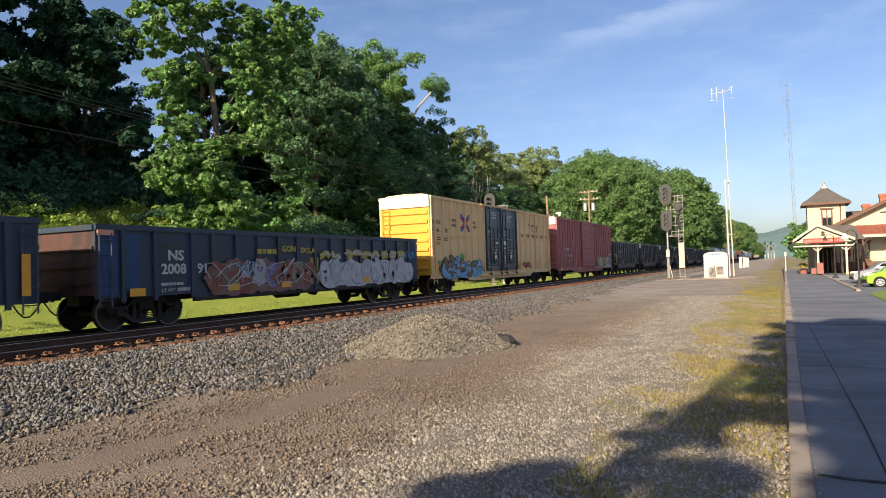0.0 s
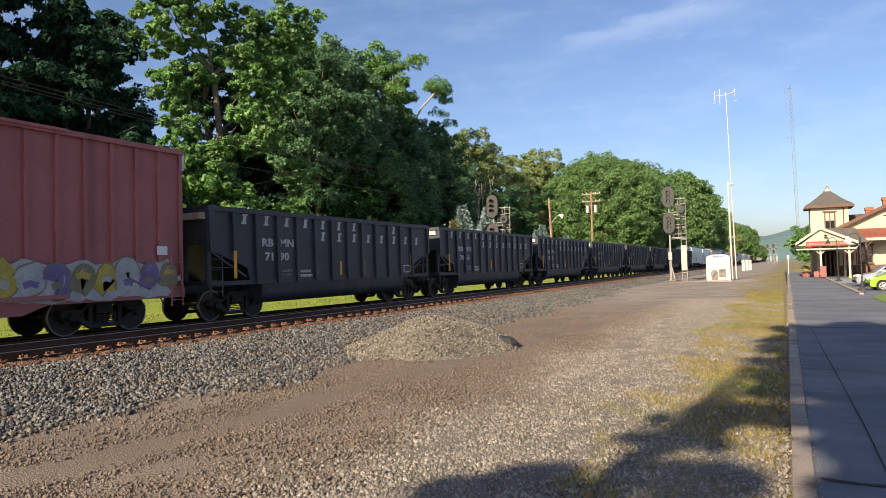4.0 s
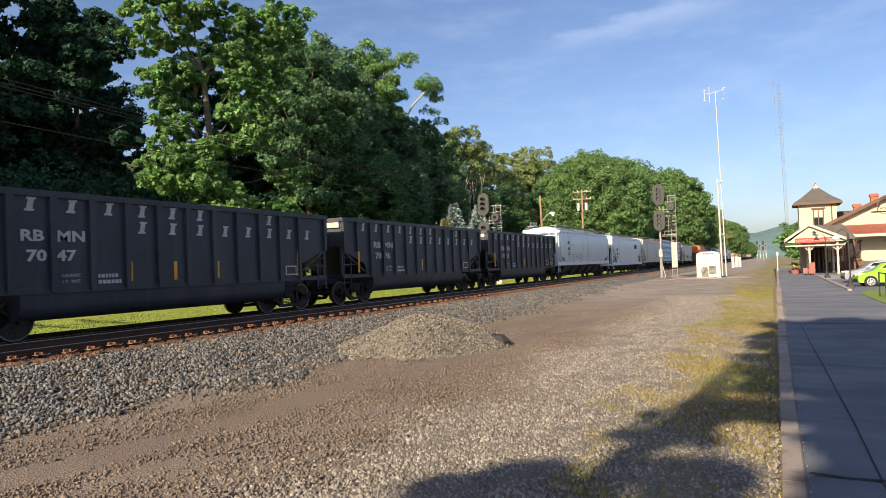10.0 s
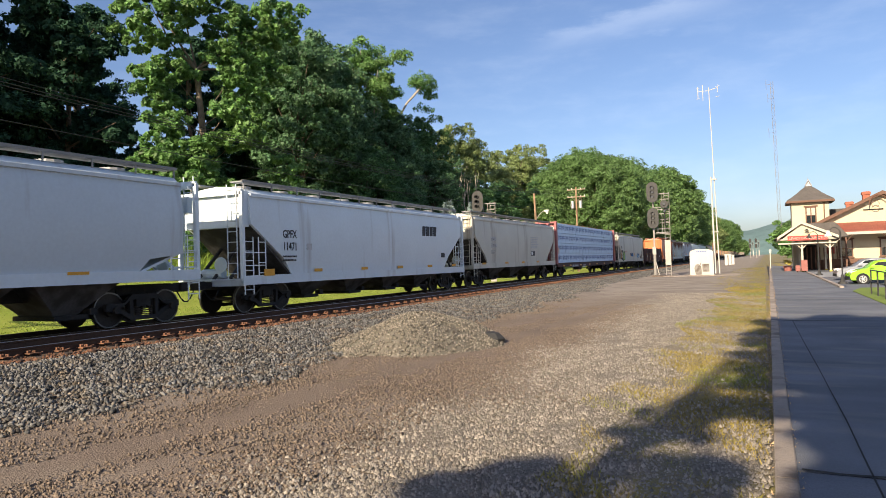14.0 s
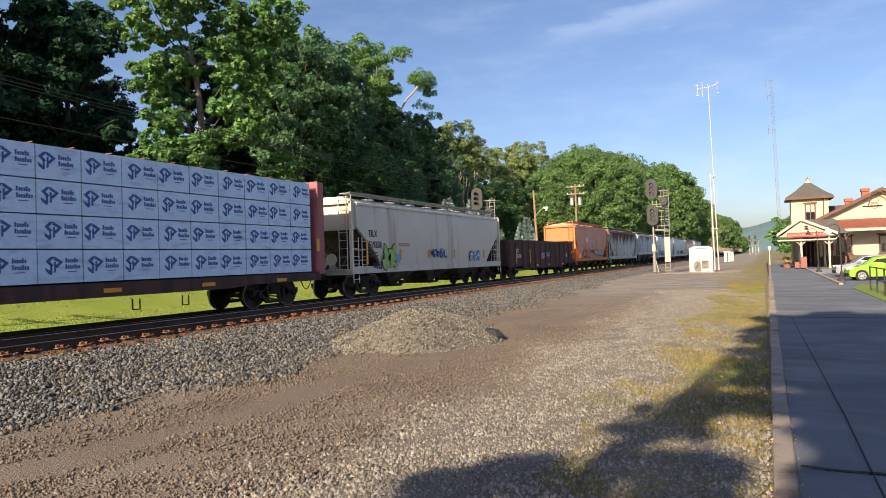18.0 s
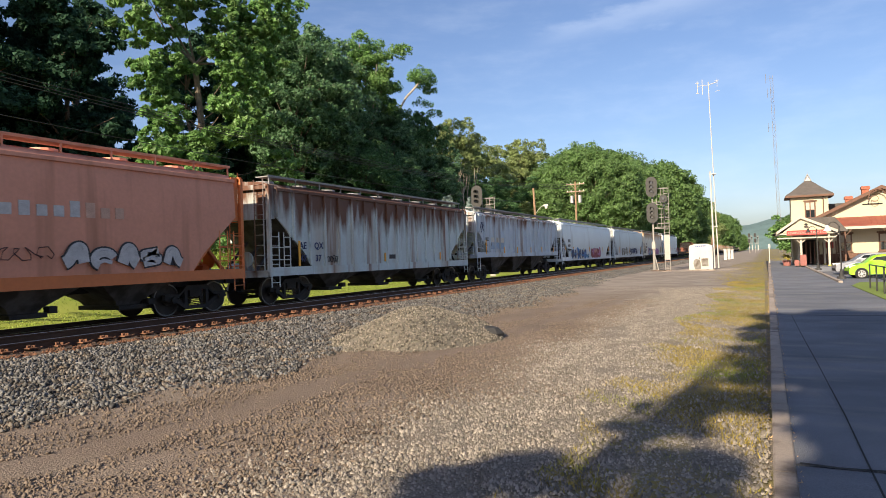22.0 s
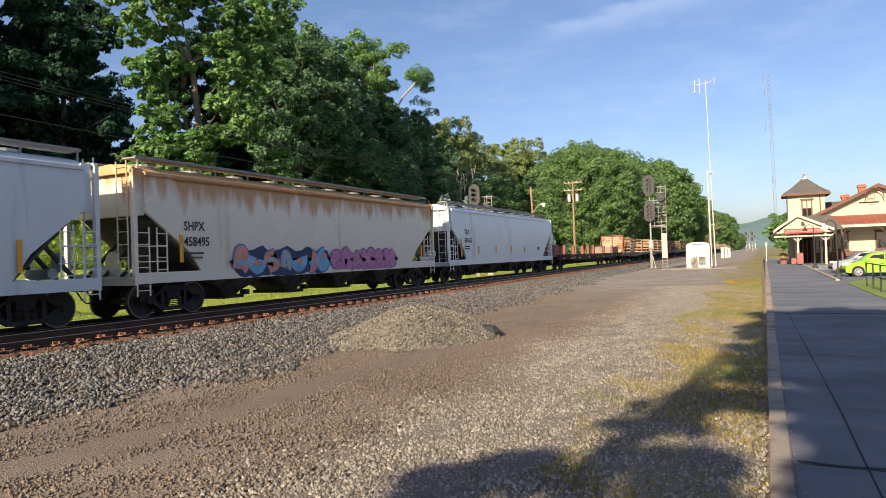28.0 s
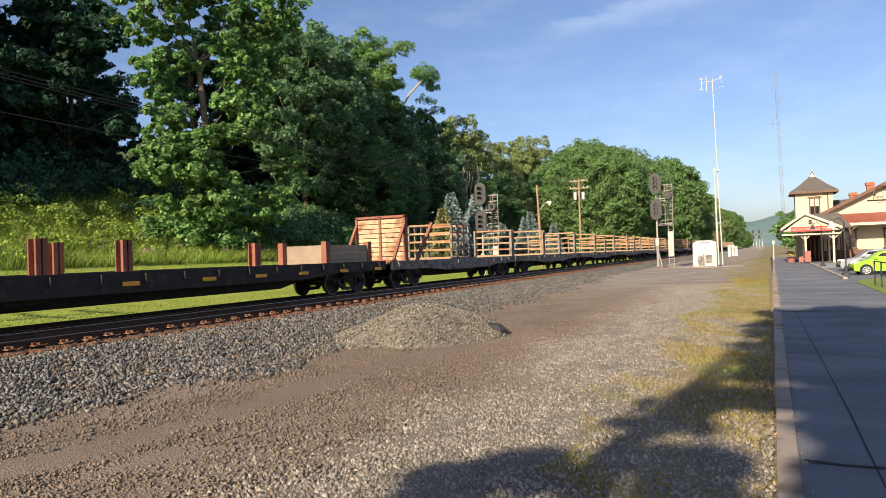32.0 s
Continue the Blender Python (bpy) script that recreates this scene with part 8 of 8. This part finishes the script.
# ---- utility poles and wires ----
def pole(x, y, tall, arms, lamp=0, lean=0.0, can=0):
    z = ground_at(x, y)
    root = thing("utility_pole", "brown wooden utility pole" + (" with a street lamp" if lamp else " with crossarms" if arms else ""), "utility pole", "poles along the railway", at=(x, y, z - 0.3))
    part("post", Shape().tube((0, 0, 0), (lean, 0, tall), 0.17, 9, 0.11), "pole_wood", root)
    for k in range(arms):
        zz = tall - 0.35 - k * 1.0
        part("crossarm", Shape().box(lean - 1.25, lean + 1.25, -0.06, 0.06, zz - 0.06, zz + 0.06).bar((lean - 0.7, 0, zz), (lean, 0, zz - 0.7), 0.03).bar((lean + 0.7, 0, zz), (lean, 0, zz - 0.7), 0.03), "timber", root)
        for d in (-1.15, -0.6, 0.6, 1.15):
            part("insulator", Shape().tube((lean + d, 0, zz + 0.06), (lean + d, 0, zz + 0.22), 0.05, 6, 0.03), "white", root)
    for d in ((-0.55, 0.55) if can else ()):
        part("transformer", Shape().tube((lean + d, 0, tall - 2.9), (lean + d, 0, tall - 1.9), 0.24, 10), "galvanised", root)
    if lamp:
        s = Shape()
        pts = [Vector((lean + 0.1 + 1.2 * k / 6, 0, tall - lamp + 1.0 * math.sin(k / 6 * math.pi / 2))) for k in range(7)]
        s.pipe(pts, 0.035)
        part("lamp_arm", s, "galvanised", root)
        part("lamp_head", Shape().box(lean + 1.15, lean + 1.65, -0.12, 0.12, tall - lamp + 0.86, tall - lamp + 1.06), "galvanised", root)
        part("lamp_glass", Shape().tube((lean + 1.45, 0, tall - lamp + 0.6), (lean + 1.45, 0, tall - lamp + 0.88), 0.10, 8, 0.2), "lamp_glow", root)
    return root


POLES = [(-23, 72.7, 9.6, 0, 3.0, -0.35, 0), (-23, 90.3, 11.9, 2, 0, 0.0, 1), (-23, 134.0, 10.2, 0, 4.2, 0.0, 0), (-21.5, 190, 10.5, 1, 0, 0, 0), (-20.5, 235, 9.5, 0, 3, 0, 0), (-20.5, 262, 9.5, 0, 3, 0, 0), (-22, 118, 5.2, 0, 0, 0, 0), (-24.6, -2, 10.2, 2, 0, 0, 0)]
for p in POLES:
    pole(*p)


def wire(a, b, sag, r=0.014, n=14):
    a, b = Vector(a), Vector(b)
    s = Shape()
    s.pipe([a.lerp(b, k / n) - Vector((0, 0, 4 * sag * (k / n) * (1 - k / n))) for k in range(n + 1)], r, 4)
    return solid("overhead_wire", s, "wire", "thin dark overhead wire strung between poles", "wire", "overhead wires")


for a, b, sag in (((-25.6, -2, 9.7), (-24.0, 90.3, 11.0), 1.9), ((-25.2, -2, 9.4), (-23.5, 90.3, 10.7), 1.9), ((-24.4, -2, 9.0), (-22.5, 90.3, 10.4), 1.9), ((-24.3, -2, 7.5), (-22.8, 90.3, 8.2), 1.25),
                  ((-24, 90.3, 11.6), (-22.5, 190, 10.0), 1.2), ((-22, 90.3, 11.6), (-20.5, 190, 10.0), 1.2), ((-22.4, 190, 10.0), (-20.5, 262, 9.0), 0.8)):
    wire(a, b, sag)

# ---- station ----
st = thing("station_building", "cream wooden station house with slate roofs and brown trim", "station", at=(0, 0, PLATFORM))
zz = -PLATFORM
# square tower with a concave pyramid roof
part("tower_wall", Shape().box(2.65, 6.0, 77.3, 80.6, 0, 6.6 + zz), "cream", st)
rings = []
for k, hw in ((0.0, 2.12), (0.10, 2.08), (0.42, 1.62), (0.8, 1.15), (1.2, 0.72), (1.5, 0.36), (1.62, 0.30)):
    rings.append([(4.32 + sx * hw, 78.95 + sy * hw, 6.62 + zz + k) for sx, sy in ((-1, -1), (1, -1), (1, 1), (-1, 1))])
part("tower_roof", Shape().loft(rings), "slate", st, "concave slate pyramid roof")
part("tower_eave", Shape().box(2.15, 6.5, 76.8, 81.1, 6.42 + zz, 6.62 + zz), "brown_trim", st)
fin = Shape().tube((4.32, 78.95, 8.2 + zz), (4.32, 78.95, 9.2 + zz), 0.05, 5, 0.01)
for a, b in (((4.0, 8.2), (4.16, 8.55)), ((4.64, 8.2), (4.48, 8.55)), ((4.16, 8.55), (4.32, 8.9)), ((4.48, 8.55), (4.32, 8.9))):
    fin.tube((a[0], 78.6, a[1] + zz), (b[0], 78.7, b[1] + zz), 0.05, 5)
fin.loft([[(4.32 + sx * q, 78.95 + sy * q, z + zz) for sx, sy in ((-1, -1), (1, -1), (1, 1), (-1, 1))] for q, z in ((0.34, 8.2), (0.12, 8.55), (0.03, 8.95))])
part("finial", fin, "galvanised", st)


def window(parent, x0, x1, y, z0, z1, bars_n=1, upper="cream_trim"):
    w = part("window", Shape().box(x0 - 0.12, x1 + 0.12, y - 0.06, y, z0 - 0.12, z1 + 0.1), "brown_trim", parent, "tall sash window in a brown frame")
    mid = (x0 + x1) / 2
    for a, b in (((x0, mid - 0.05), (mid + 0.05, x1)) if bars_n else ((x0, x1),)):
        part("pane", Shape().box(a, b, y - 0.075, y - 0.06, z0, z0 + (z1 - z0) * 0.48), "pane", w)
        part("blind", Shape().box(a, b, y - 0.075, y - 0.06, z0 + (z1 - z0) * 0.52, z1), upper, w, "drawn cream blind")
    part("sill", Shape().box(x0 - 0.2, x1 + 0.2, y - 0.14, y, z0 - 0.2, z0 - 0.12), "brown_trim", w)
    part("lintel", Shape().box(x0 - 0.25, x1 + 0.25, y - 0.10, y, z1 + 0.1, z1 + 0.24), "brown_trim", w)


window(st, 4.0, 4.75, 77.3, 4.35 + zz, 5.85 + zz)
part("downpipe", Shape().tube((5.55, 77.2, 4 + zz), (5.55, 77.2, 6.4 + zz), 0.05, 6), "brown_trim", st)
# main house, gable towards the viewer
part("house_wall", Shape().prism([(4.6, 0), (15.0, 0), (15.6, 3.9 + zz), (9.9, 6.55 + zz), (4.9, 4.1 + zz), (4.6, 4.0 + zz)], "y", 73.0, 95), "cream", st)
part("base_board", Shape().box(4.58, 15.0, 72.94, 73.0, 0, 0.95), "brown_trim", st)
for x0, z0, x1, z1 in ((3.9, 3.68, 9.9, 6.62), (9.9, 6.62, 16.0, 3.68)):
    part("roof_slope", Shape().add([(x0, 72.4, z0 + zz), (x1, 72.4, z1 + zz), (x1, 96, z1 + zz), (x0, 96, z0 + zz), (x0, 72.4, z0 + zz + 0.16), (x1, 72.4, z1 + zz + 0.16), (x1, 96, z1 + zz + 0.16), (x0, 96, z0 + zz + 0.16)],
                                   [(3, 2, 1, 0), (4, 5, 6, 7), (0, 1, 5, 4), (1, 2, 6, 5), (2, 3, 7, 6), (3, 0, 4, 7)]), "slate", st)
    part("barge_board", Shape().add([(x0, 72.3, z0 + zz - 0.12), (x1, 72.3, z1 + zz - 0.12), (x1, 72.3, z1 + zz + 0.2), (x0, 72.3, z0 + zz + 0.2), (x0, 72.4, z0 + zz - 0.12), (x1, 72.4, z1 + zz - 0.12), (x1, 72.4, z1 + zz + 0.2), (x0, 72.4, z0 + zz + 0.2)],
                                    [(0, 1, 2, 3), (7, 6, 5, 4), (0, 4, 5, 1), (3, 2, 6, 7)]), "brown_trim", st)
part("rear_roof", Shape().prism([(5.9, 4.4 + zz), (9.5, 4.4 + zz), (9.5, 5.78 + zz), (5.9, 5.72 + zz)], "y", 79.5, 84), "slate", st)
orn = Shape()
for k in range(12):
    a, b = math.pi * k / 12, math.pi * (k + 1) / 12
    orn.tube((9.55 + 0.75 * math.cos(a), 72.25, 5.5 + zz + 0.95 * math.sin(a)), (9.55 + 0.75 * math.cos(b), 72.25, 5.5 + zz + 0.95 * math.sin(b)), 0.05, 5)
    orn.tube((9.3 + 0.3 * math.cos(2 * a), 72.25, 5.6 + zz + 0.3 * math.sin(2 * a)), (9.3 + 0.3 * math.cos(2 * b), 72.25, 5.6 + zz + 0.3 * math.sin(2 * b)), 0.03, 4)
part("gable_ornament", orn, "brown_trim", st, "scrolled brown gable ornament")
part("gable_vent", Shape().box(8.4, 10.0, 72.93, 73.0, 5.1 + zz, 5.2 + zz), "dark_in", st)
pent = Shape().add([(4.3, 70.6, 3.1 + zz), (16, 70.6, 3.1 + zz), (16, 73.0, 3.95 + zz), (4.3, 73.0, 3.95 + zz), (4.3, 70.6, 3.18 + zz), (16, 70.6, 3.18 + zz), (16, 73.0, 4.03 + zz), (4.3, 73.0, 4.03 + zz)],
                   [(3, 2, 1, 0), (4, 5, 6, 7), (0, 1, 5, 4), (1, 2, 6, 5), (2, 3, 7, 6), (3, 0, 4, 7)])
pr = part("awning_roof", pent, "tin_red", st, "red standing-seam tin awning roof")
for k in range(24):
    x = 4.4 + k * 0.45
    part("roof_seam", Shape().bar((x, 70.6, 3.2 + zz), (x, 73.0, 4.05 + zz), 0.03), "tin_red", pr)
part("awning_beam", Shape().box(4.3, 16, 70.62, 70.75, 2.85 + zz, 3.1 + zz), "cream_trim", st)
for x in (6.7, 10.2, 13.5):
    part("awning_post", Shape().box(x - 0.07, x + 0.07, 70.65, 70.79, 0, 2.9 + zz).bar((x, 70.72, 2.2 + zz), (x + 0.6, 70.72, 2.85 + zz), 0.06).bar((x, 70.72, 2.2 + zz), (x - 0.6, 70.72, 2.85 + zz), 0.06), "brown_trim", st)
for x in (6.4, 9.7, 12.6):
    window(st, x, x + 0.95, 73.0, 0.9 + zz, 2.35 + zz, 0)
part("notice_board", Shape().box(5.15, 5.95, 72.9, 72.98, 1.5, 2.1), "red_sign", st)
part("bench", Shape().box(5.2, 8.6, 72.0, 72.5, 0.42, 0.5).box(5.2, 8.6, 72.5, 72.56, 0.55, 1.0).box(5.3, 5.4, 72.1, 72.5, 0, 0.45).box(8.4, 8.5, 72.1, 72.5, 0, 0.45), "brown_trim", st)
for x, y, z in ((7.75, 77.0, 5.2), (8.95, 75.0, 5.95)):
    ch = part("chimney", Shape().box(x - 0.3, x + 0.3, y, y + 0.6, z + zz - 2, z + zz + 1.05).box(x - 0.37, x + 0.37, y - 0.07, y + 0.67, z + zz + 0.75, z + zz + 1.0), "brick_red", st, "red brick chimney")
# canopy over the platform
cn = thing("platform_canopy", "gabled platform canopy on cream posts with a red name board", "canopy", at=(0, 66.3, PLATFORM))
ridge_z, eave_z, xl, xr, xm = 3.95 + zz, 2.62 + zz, 1.05, 5.72, 2.95
for x0, z0, x1, z1 in ((xl, eave_z, xm, ridge_z), (xm, ridge_z, xr, eave_z)):
    part("roof_slope", Shape().add([(x0, -0.5, z0), (x1, -0.5, z1), (x1, 10.5, z1), (x0, 10.5, z0), (x0, -0.5, z0 + 0.12), (x1, -0.5, z1 + 0.12), (x1, 10.5, z1 + 0.12), (x0, 10.5, z0 + 0.12)],
                                   [(3, 2, 1, 0), (4, 5, 6, 7), (0, 1, 5, 4), (1, 2, 6, 5), (2, 3, 7, 6), (3, 0, 4, 7)]), "slate", cn)
    part("barge_board", Shape().add([(x0, -0.56, z0 - 0.1), (x1, -0.56, z1 - 0.1), (x1, -0.56, z1 + 0.14), (x0, -0.56, z0 + 0.14), (x0, -0.5, z0 - 0.1), (x1, -0.5, z1 - 0.1), (x1, -0.5, z1 + 0.14), (x0, -0.5, z0 + 0.14)],
                                    [(0, 1, 2, 3), (7, 6, 5, 4), (0, 4, 5, 1), (3, 2, 6, 7)]), "cream_trim", cn)
part("gable_board", Shape().prism([(1.5, eave_z), (5.3, eave_z), (xm, ridge_z - 0.08)], "y", -0.3, -0.24), "cream", cn)
part("roof_flank", Shape().add([(xm, 0.5, ridge_z - 0.05), (5.6, 0.5, ridge_z - 0.05), (6.6, 0.5, eave_z), (0.8, 0.5, eave_z), (xm, 12, ridge_z - 0.05), (5.6, 12, ridge_z - 0.05), (6.6, 12, eave_z), (0.8, 12, eave_z)],
                               [(3, 2, 1, 0), (4, 5, 6, 7), (0, 1, 5, 4), (1, 2, 6, 5), (3, 0, 4, 7)]), "slate", cn)
part("beam", Shape().box(1.05, 5.7, -0.25, -0.08, eave_z - 0.16, eave_z).box(1.05, 1.2, -0.2, 10.4, eave_z - 0.16, eave_z).box(5.5, 5.65, -0.2, 10.4, eave_z - 0.16, eave_z).box(1.1, 5.6, -0.25, -0.1, eave_z - 0.52, eave_z - 0.40), "cream_trim", cn)
for x, y in ((2.95, 0), (5.08, 0), (2.95, 4.8), (5.08, 4.8), (2.95, 9.6), (5.08, 9.6)):
    p = Shape().box(x - 0.08, x + 0.08, y - 0.08, y + 0.08, 0, eave_z - 0.1)
    for d in (-0.75, 0.75):
        p.bar((x, y, eave_z - 0.95), (x + d, y, eave_z - 0.2), 0.07)
    part("post", p, "cream_trim", cn)
    part("post_base", Shape().box(x - 0.12, x + 0.12, y - 0.12, y + 0.12, 0, 0.12), "g_gold", cn)
sg = part("name_board", Shape().box(1.85, 4.9, -0.42, -0.36, eave_z - 0.22, eave_z + 0.2), "red_sign", cn, "red name board with pale letters")
cu = writing("name_lettering", "LEWISTOWN JUNCTION", 0, 0, 0.30, sg, "cream_trim", 0.0)
cu.data.transform(Matrix(((0, 0.92, 0, 1.95), (-1, 0, 0, -0.424), (0, 0, 1, eave_z - 0.12), (0, 0, 0, 1))))
part("gable_light", Shape().tube((3.35, -0.6, eave_z + 0.62), (3.35, -0.6, eave_z + 0.78), 0.2, 8, 0.04), "signal_black", cn)
part("screen", Shape().box(3.05, 6.4, 8.5, 8.6, 0, 2.4), "dark_in", cn, "dark slatted screen behind the canopy")
for k in range(9):
    part("slat", Shape().box(3.2 + k * 0.35, 3.3 + k * 0.35, 5.4, 5.46, 0.1, 2.2), "brown_trim", cn)
cart = thing("luggage_cart", "red-brown wooden luggage cart under the canopy", "cart", at=(2.85, 65.2, PLATFORM))
part("bed", Shape().box(-0.5, 0.45, 0, 1.2, 0.35, 0.45), "red_brown", cart)
part("end_board", Shape().box(-0.05, 0.42, -0.05, 0.03, 0.1, 1.05), "red_brown", cart)
part("end_board", Shape().box(-0.5, -0.15, -0.05, 0.03, 0.1, 0.6), "red_brown", cart)
for x in (-0.35, 0.3):
    part("wheel", Shape().disc((x, 0.6, 0.18), 0.18, 0.06, "x", 12), "rubber", cart)
tub = thing("planter_tub", "yellow-flowering planter tub under the canopy", "planter", at=(1.9, 70.4, PLATFORM))
part("tub", Shape().tube((0, 0, 0), (0, 0, 0.5), 0.3, 10, 0.4), "red_brown", tub)
v, f = leaves([(0, 0, 0.7)], [0.4], 260, 0.09, 4)
o = new("foliage", quick_mesh("foliage", v, f, "g_gold"))
o.parent = tub


def lamp_post(x, y, tall, shade):
    root = thing("lamp_post", "slim dark lamp post with a bell shade on a gooseneck", "lamp post", "platform lamp posts", at=(x, y, PLATFORM))
    part("base", Shape().tube((0, 0, 0), (0, 0, 0.12), 0.24, 10, 0.2).tube((0, 0, 0.12), (0, 0, 0.5), 0.12, 8, 0.06), "signal_black", root)
    part("post", Shape().tube((0, 0, 0.4), (-0.02, 0, tall), 0.034, 8), "signal_black", root)
    arm = Shape()
    pts = [Vector((-0.02 - 0.55 * k / 6, 0, tall + 0.22 * math.sin(k / 6 * math.pi))) for k in range(7)]
    arm.pipe(pts, 0.022)
    part("arm", arm, "signal_black", root)
    part("shade", Shape().tube((-0.57, 0, tall - 0.24), (-0.57, 0, tall - 0.04), 0.2, 14, 0.07).tube((-0.57, 0, tall - 0.05), (-0.57, 0, tall + 0.06), 0.07, 8), shade, root, "bell-shaped lamp shade")


lamp_post(3.6, 40.3, 2.75, "white")
lamp_post(3.55, 56.0, 3.0, "signal_black")


# ---- parked cars ----
def parked_car(x, y, rz, mat, label, long=3.7, wide=1.6, tall=1.5):
    root = thing("parked_car", label, "car", "cars parked beside the platform", at=(x, y, -0.74), rz=rz)
    L, W, T = long, wide / 2, tall
    out = [(0.02, 0.32), (0.0, 0.55), (0.12, 0.74), (L * 0.16, 0.90), (L * 0.26, 0.98), (L * 0.40, T * 0.94), (L * 0.52, T), (L * 0.80, T * 0.97), (L * 0.95, 0.98), (L * 0.99, 0.75), (L, 0.40), (L * 0.97, 0.26), (0.08, 0.24)]
    rings = []
    for yy, k, dz in ((-W, 0.93, 0.04), (-W * 0.92, 1.0, 0.0), (W * 0.92, 1.0, 0.0), (W, 0.93, 0.04)):
        rings.append([(L / 2 + (px - L / 2) * (k if pz > 1.0 else 1), yy * (0.82 if pz > 1.02 else 1), 0.2 + (pz - 0.2) * (k if pz > 1.0 else 1)) for px, pz in out][::-1])
    part("body", Shape().loft(rings), mat, root, "", 40)
    gl = Shape()
    for yy in (-W * 0.90, W * 0.90):
        gl.prism([(L * 0.30, 0.99), (L * 0.42, T * 0.89), (L * 0.58, T * 0.92), (L * 0.58, 0.99)], "y", yy - 0.02, yy + 0.02)
        gl.prism([(L * 0.60, 0.99), (L * 0.60, T * 0.92), (L * 0.78, T * 0.89), (L * 0.88, 0.99)], "y", yy - 0.02, yy + 0.02)
    part("side_window", gl, "pane", root)
    part("windscreen", Shape().add([(L * 0.27, -W * 0.72, 1.0), (L * 0.27, W * 0.72, 1.0), (L * 0.40, W * 0.66, T * 0.93), (L * 0.40, -W * 0.66, T * 0.93), (L * 0.29, -W * 0.72, 1.0), (L * 0.29, W * 0.72, 1.0), (L * 0.42, W * 0.66, T * 0.93), (L * 0.42, -W * 0.66, T * 0.93)],
                                    [(0, 3, 2, 1), (4, 5, 6, 7), (0, 4, 7, 3), (1, 2, 6, 5)]), "pane", root)
    for cx in (L * 0.19, L * 0.82):
        for yy in (-W + 0.08, W - 0.08):
            part("wheel_arch", Shape().disc((cx, yy, 0.31), 0.37, 0.19, "y", 20), "rubber", root)
            wh = part("wheel", Shape().disc((cx, yy + math.copysign(0.03, yy), 0.28), 0.28, 0.2, "y", 22), "rubber", root)
            rim = Shape().disc((cx, yy + math.copysign(0.11, yy), 0.30), 0.07, 0.06, "y", 10)
            for k in range(7):
                a = 2 * math.pi * k / 7
                rim.bar((cx, yy + math.copysign(0.125, yy), 0.30), (cx + 0.2 * math.cos(a), yy + math.copysign(0.125, yy), 0.30 + 0.2 * math.sin(a)), 0.04)
            n = 18
            ring = [(cx + r * math.cos(2 * math.pi * i / n), yy + math.copysign(t, yy), 0.30 + r * math.sin(2 * math.pi * i / n)) for r, t in ((0.19, 0.135), (0.225, 0.135), (0.225, 0.10), (0.19, 0.10)) for i in range(n)]
            rim.add(ring, [(k * n + i, k * n + (i + 1) % n, ((k + 1) % 4) * n + (i + 1) % n, ((k + 1) % 4) * n + i) for k in range(4) for i in range(n)])
            part("rim", rim, "alloy", wh)
    for yy in (-W * 0.75, W * 0.75):
        part("headlight", Shape().tube((0.06, yy, 0.70), (0.42, yy, 0.80), 0.11, 8, 0.05), "lamp_glow", root)
        part("mirror", Shape().box(L * 0.30, L * 0.36, yy * 1.38 - 0.06, yy * 1.38 + 0.06, 0.98, 1.10), mat, root)
    part("bumper", Shape().box(-0.03, 0.12, -W * 0.8, W * 0.8, 0.28, 0.46).box(L - 0.1, L + 0.03, -W * 0.8, W * 0.8, 0.3, 0.5), "rubber", root)
    hd = Shape()
    for yy in (-W - 0.005, W + 0.005):
        hd.box(L * 0.52, L * 0.57, yy - 0.01, yy + 0.01, 0.80, 0.84)
    part("door_handle", hd, "signal_black", root)
    return root


parked_car(4.75, 50.0, 4, "lime", "lime green hatchback parked nose to the platform", 3.65, 1.6, 1.5)
parked_car(4.6, 57.0, 4, "silver_car", "silver car parked nose to the platform", 4.4, 1.75, 1.55)
parked_car(5.3, 53.5, 4, "g_sky", "blue-green car parked between two others", 4.2, 1.7, 1.45)

# black railing beside the parking
fe = thing("railing", "black tubular steel railing on the grass", "railing", at=(3.68, 22.0, PLATFORM))
for k in range(6):
    part("post", Shape().tube((0, k * 1.72, 0), (0, k * 1.72, 0.95), 0.028, 6), "signal_black", fe)
for z in (0.94, 0.5):
    part("rail", Shape().tube((0, -0.05, z), (0, 8.65, z), 0.024, 6), "signal_black", fe)
gs = Shape().prism([(3.35, 20.5), (9.0, 20.5), (9.0, 35.8), (3.9, 35.8), (3.3, 33.0)], "z", -0.5, PLATFORM + 0.02)
solid("verge", gs, "lawn", "patch of grass between platform and parking", "grass", kind="structure")
solid("step_kerb", Shape().prism([(3.08, 36), (3.26, 36), (3.26, 63.9), (3.08, 63.9)], "z", -0.5, PLATFORM + 0.08), "concrete", "low concrete kerb between platform and parking", "kerb", kind="structure")


# ---- movement ----
def run(t):
    """How far the train has come after t seconds."""
    return 14.25 * t + 0.011 * t * t


def motions():
    times = [0, 0.1, 0.2, 0.5] + [k * 1.0 for k in range(1, 32)] + [31.5, 31.8, 31.9, 32.0]
    for root, s0 in TRAIN:
        walk(root, [(t, pose(FAR, s0 - run(t), 0)) for t in times])
    start = dict(TRAIN)
    for root, wheelset in WHEELS:
        x, y, z = wheelset.location
        s0 = start[root] + wheelset.parent.location.y + y
        near = [k / FPS for k in range(32 * FPS + 1) if 2 < s0 - run(k / FPS) < 34]
        rows = [(t, pose(x, y, z, math.degrees(run(t) / 0.503) % 360)) for t in near]
        if rows:
            rows = ([] if near[0] == 0 else [(0, rows[0][1])]) + rows + ([] if near[-1] == 32 else [(32, rows[-1][1])])
            walk(wheelset, rows)


motions()
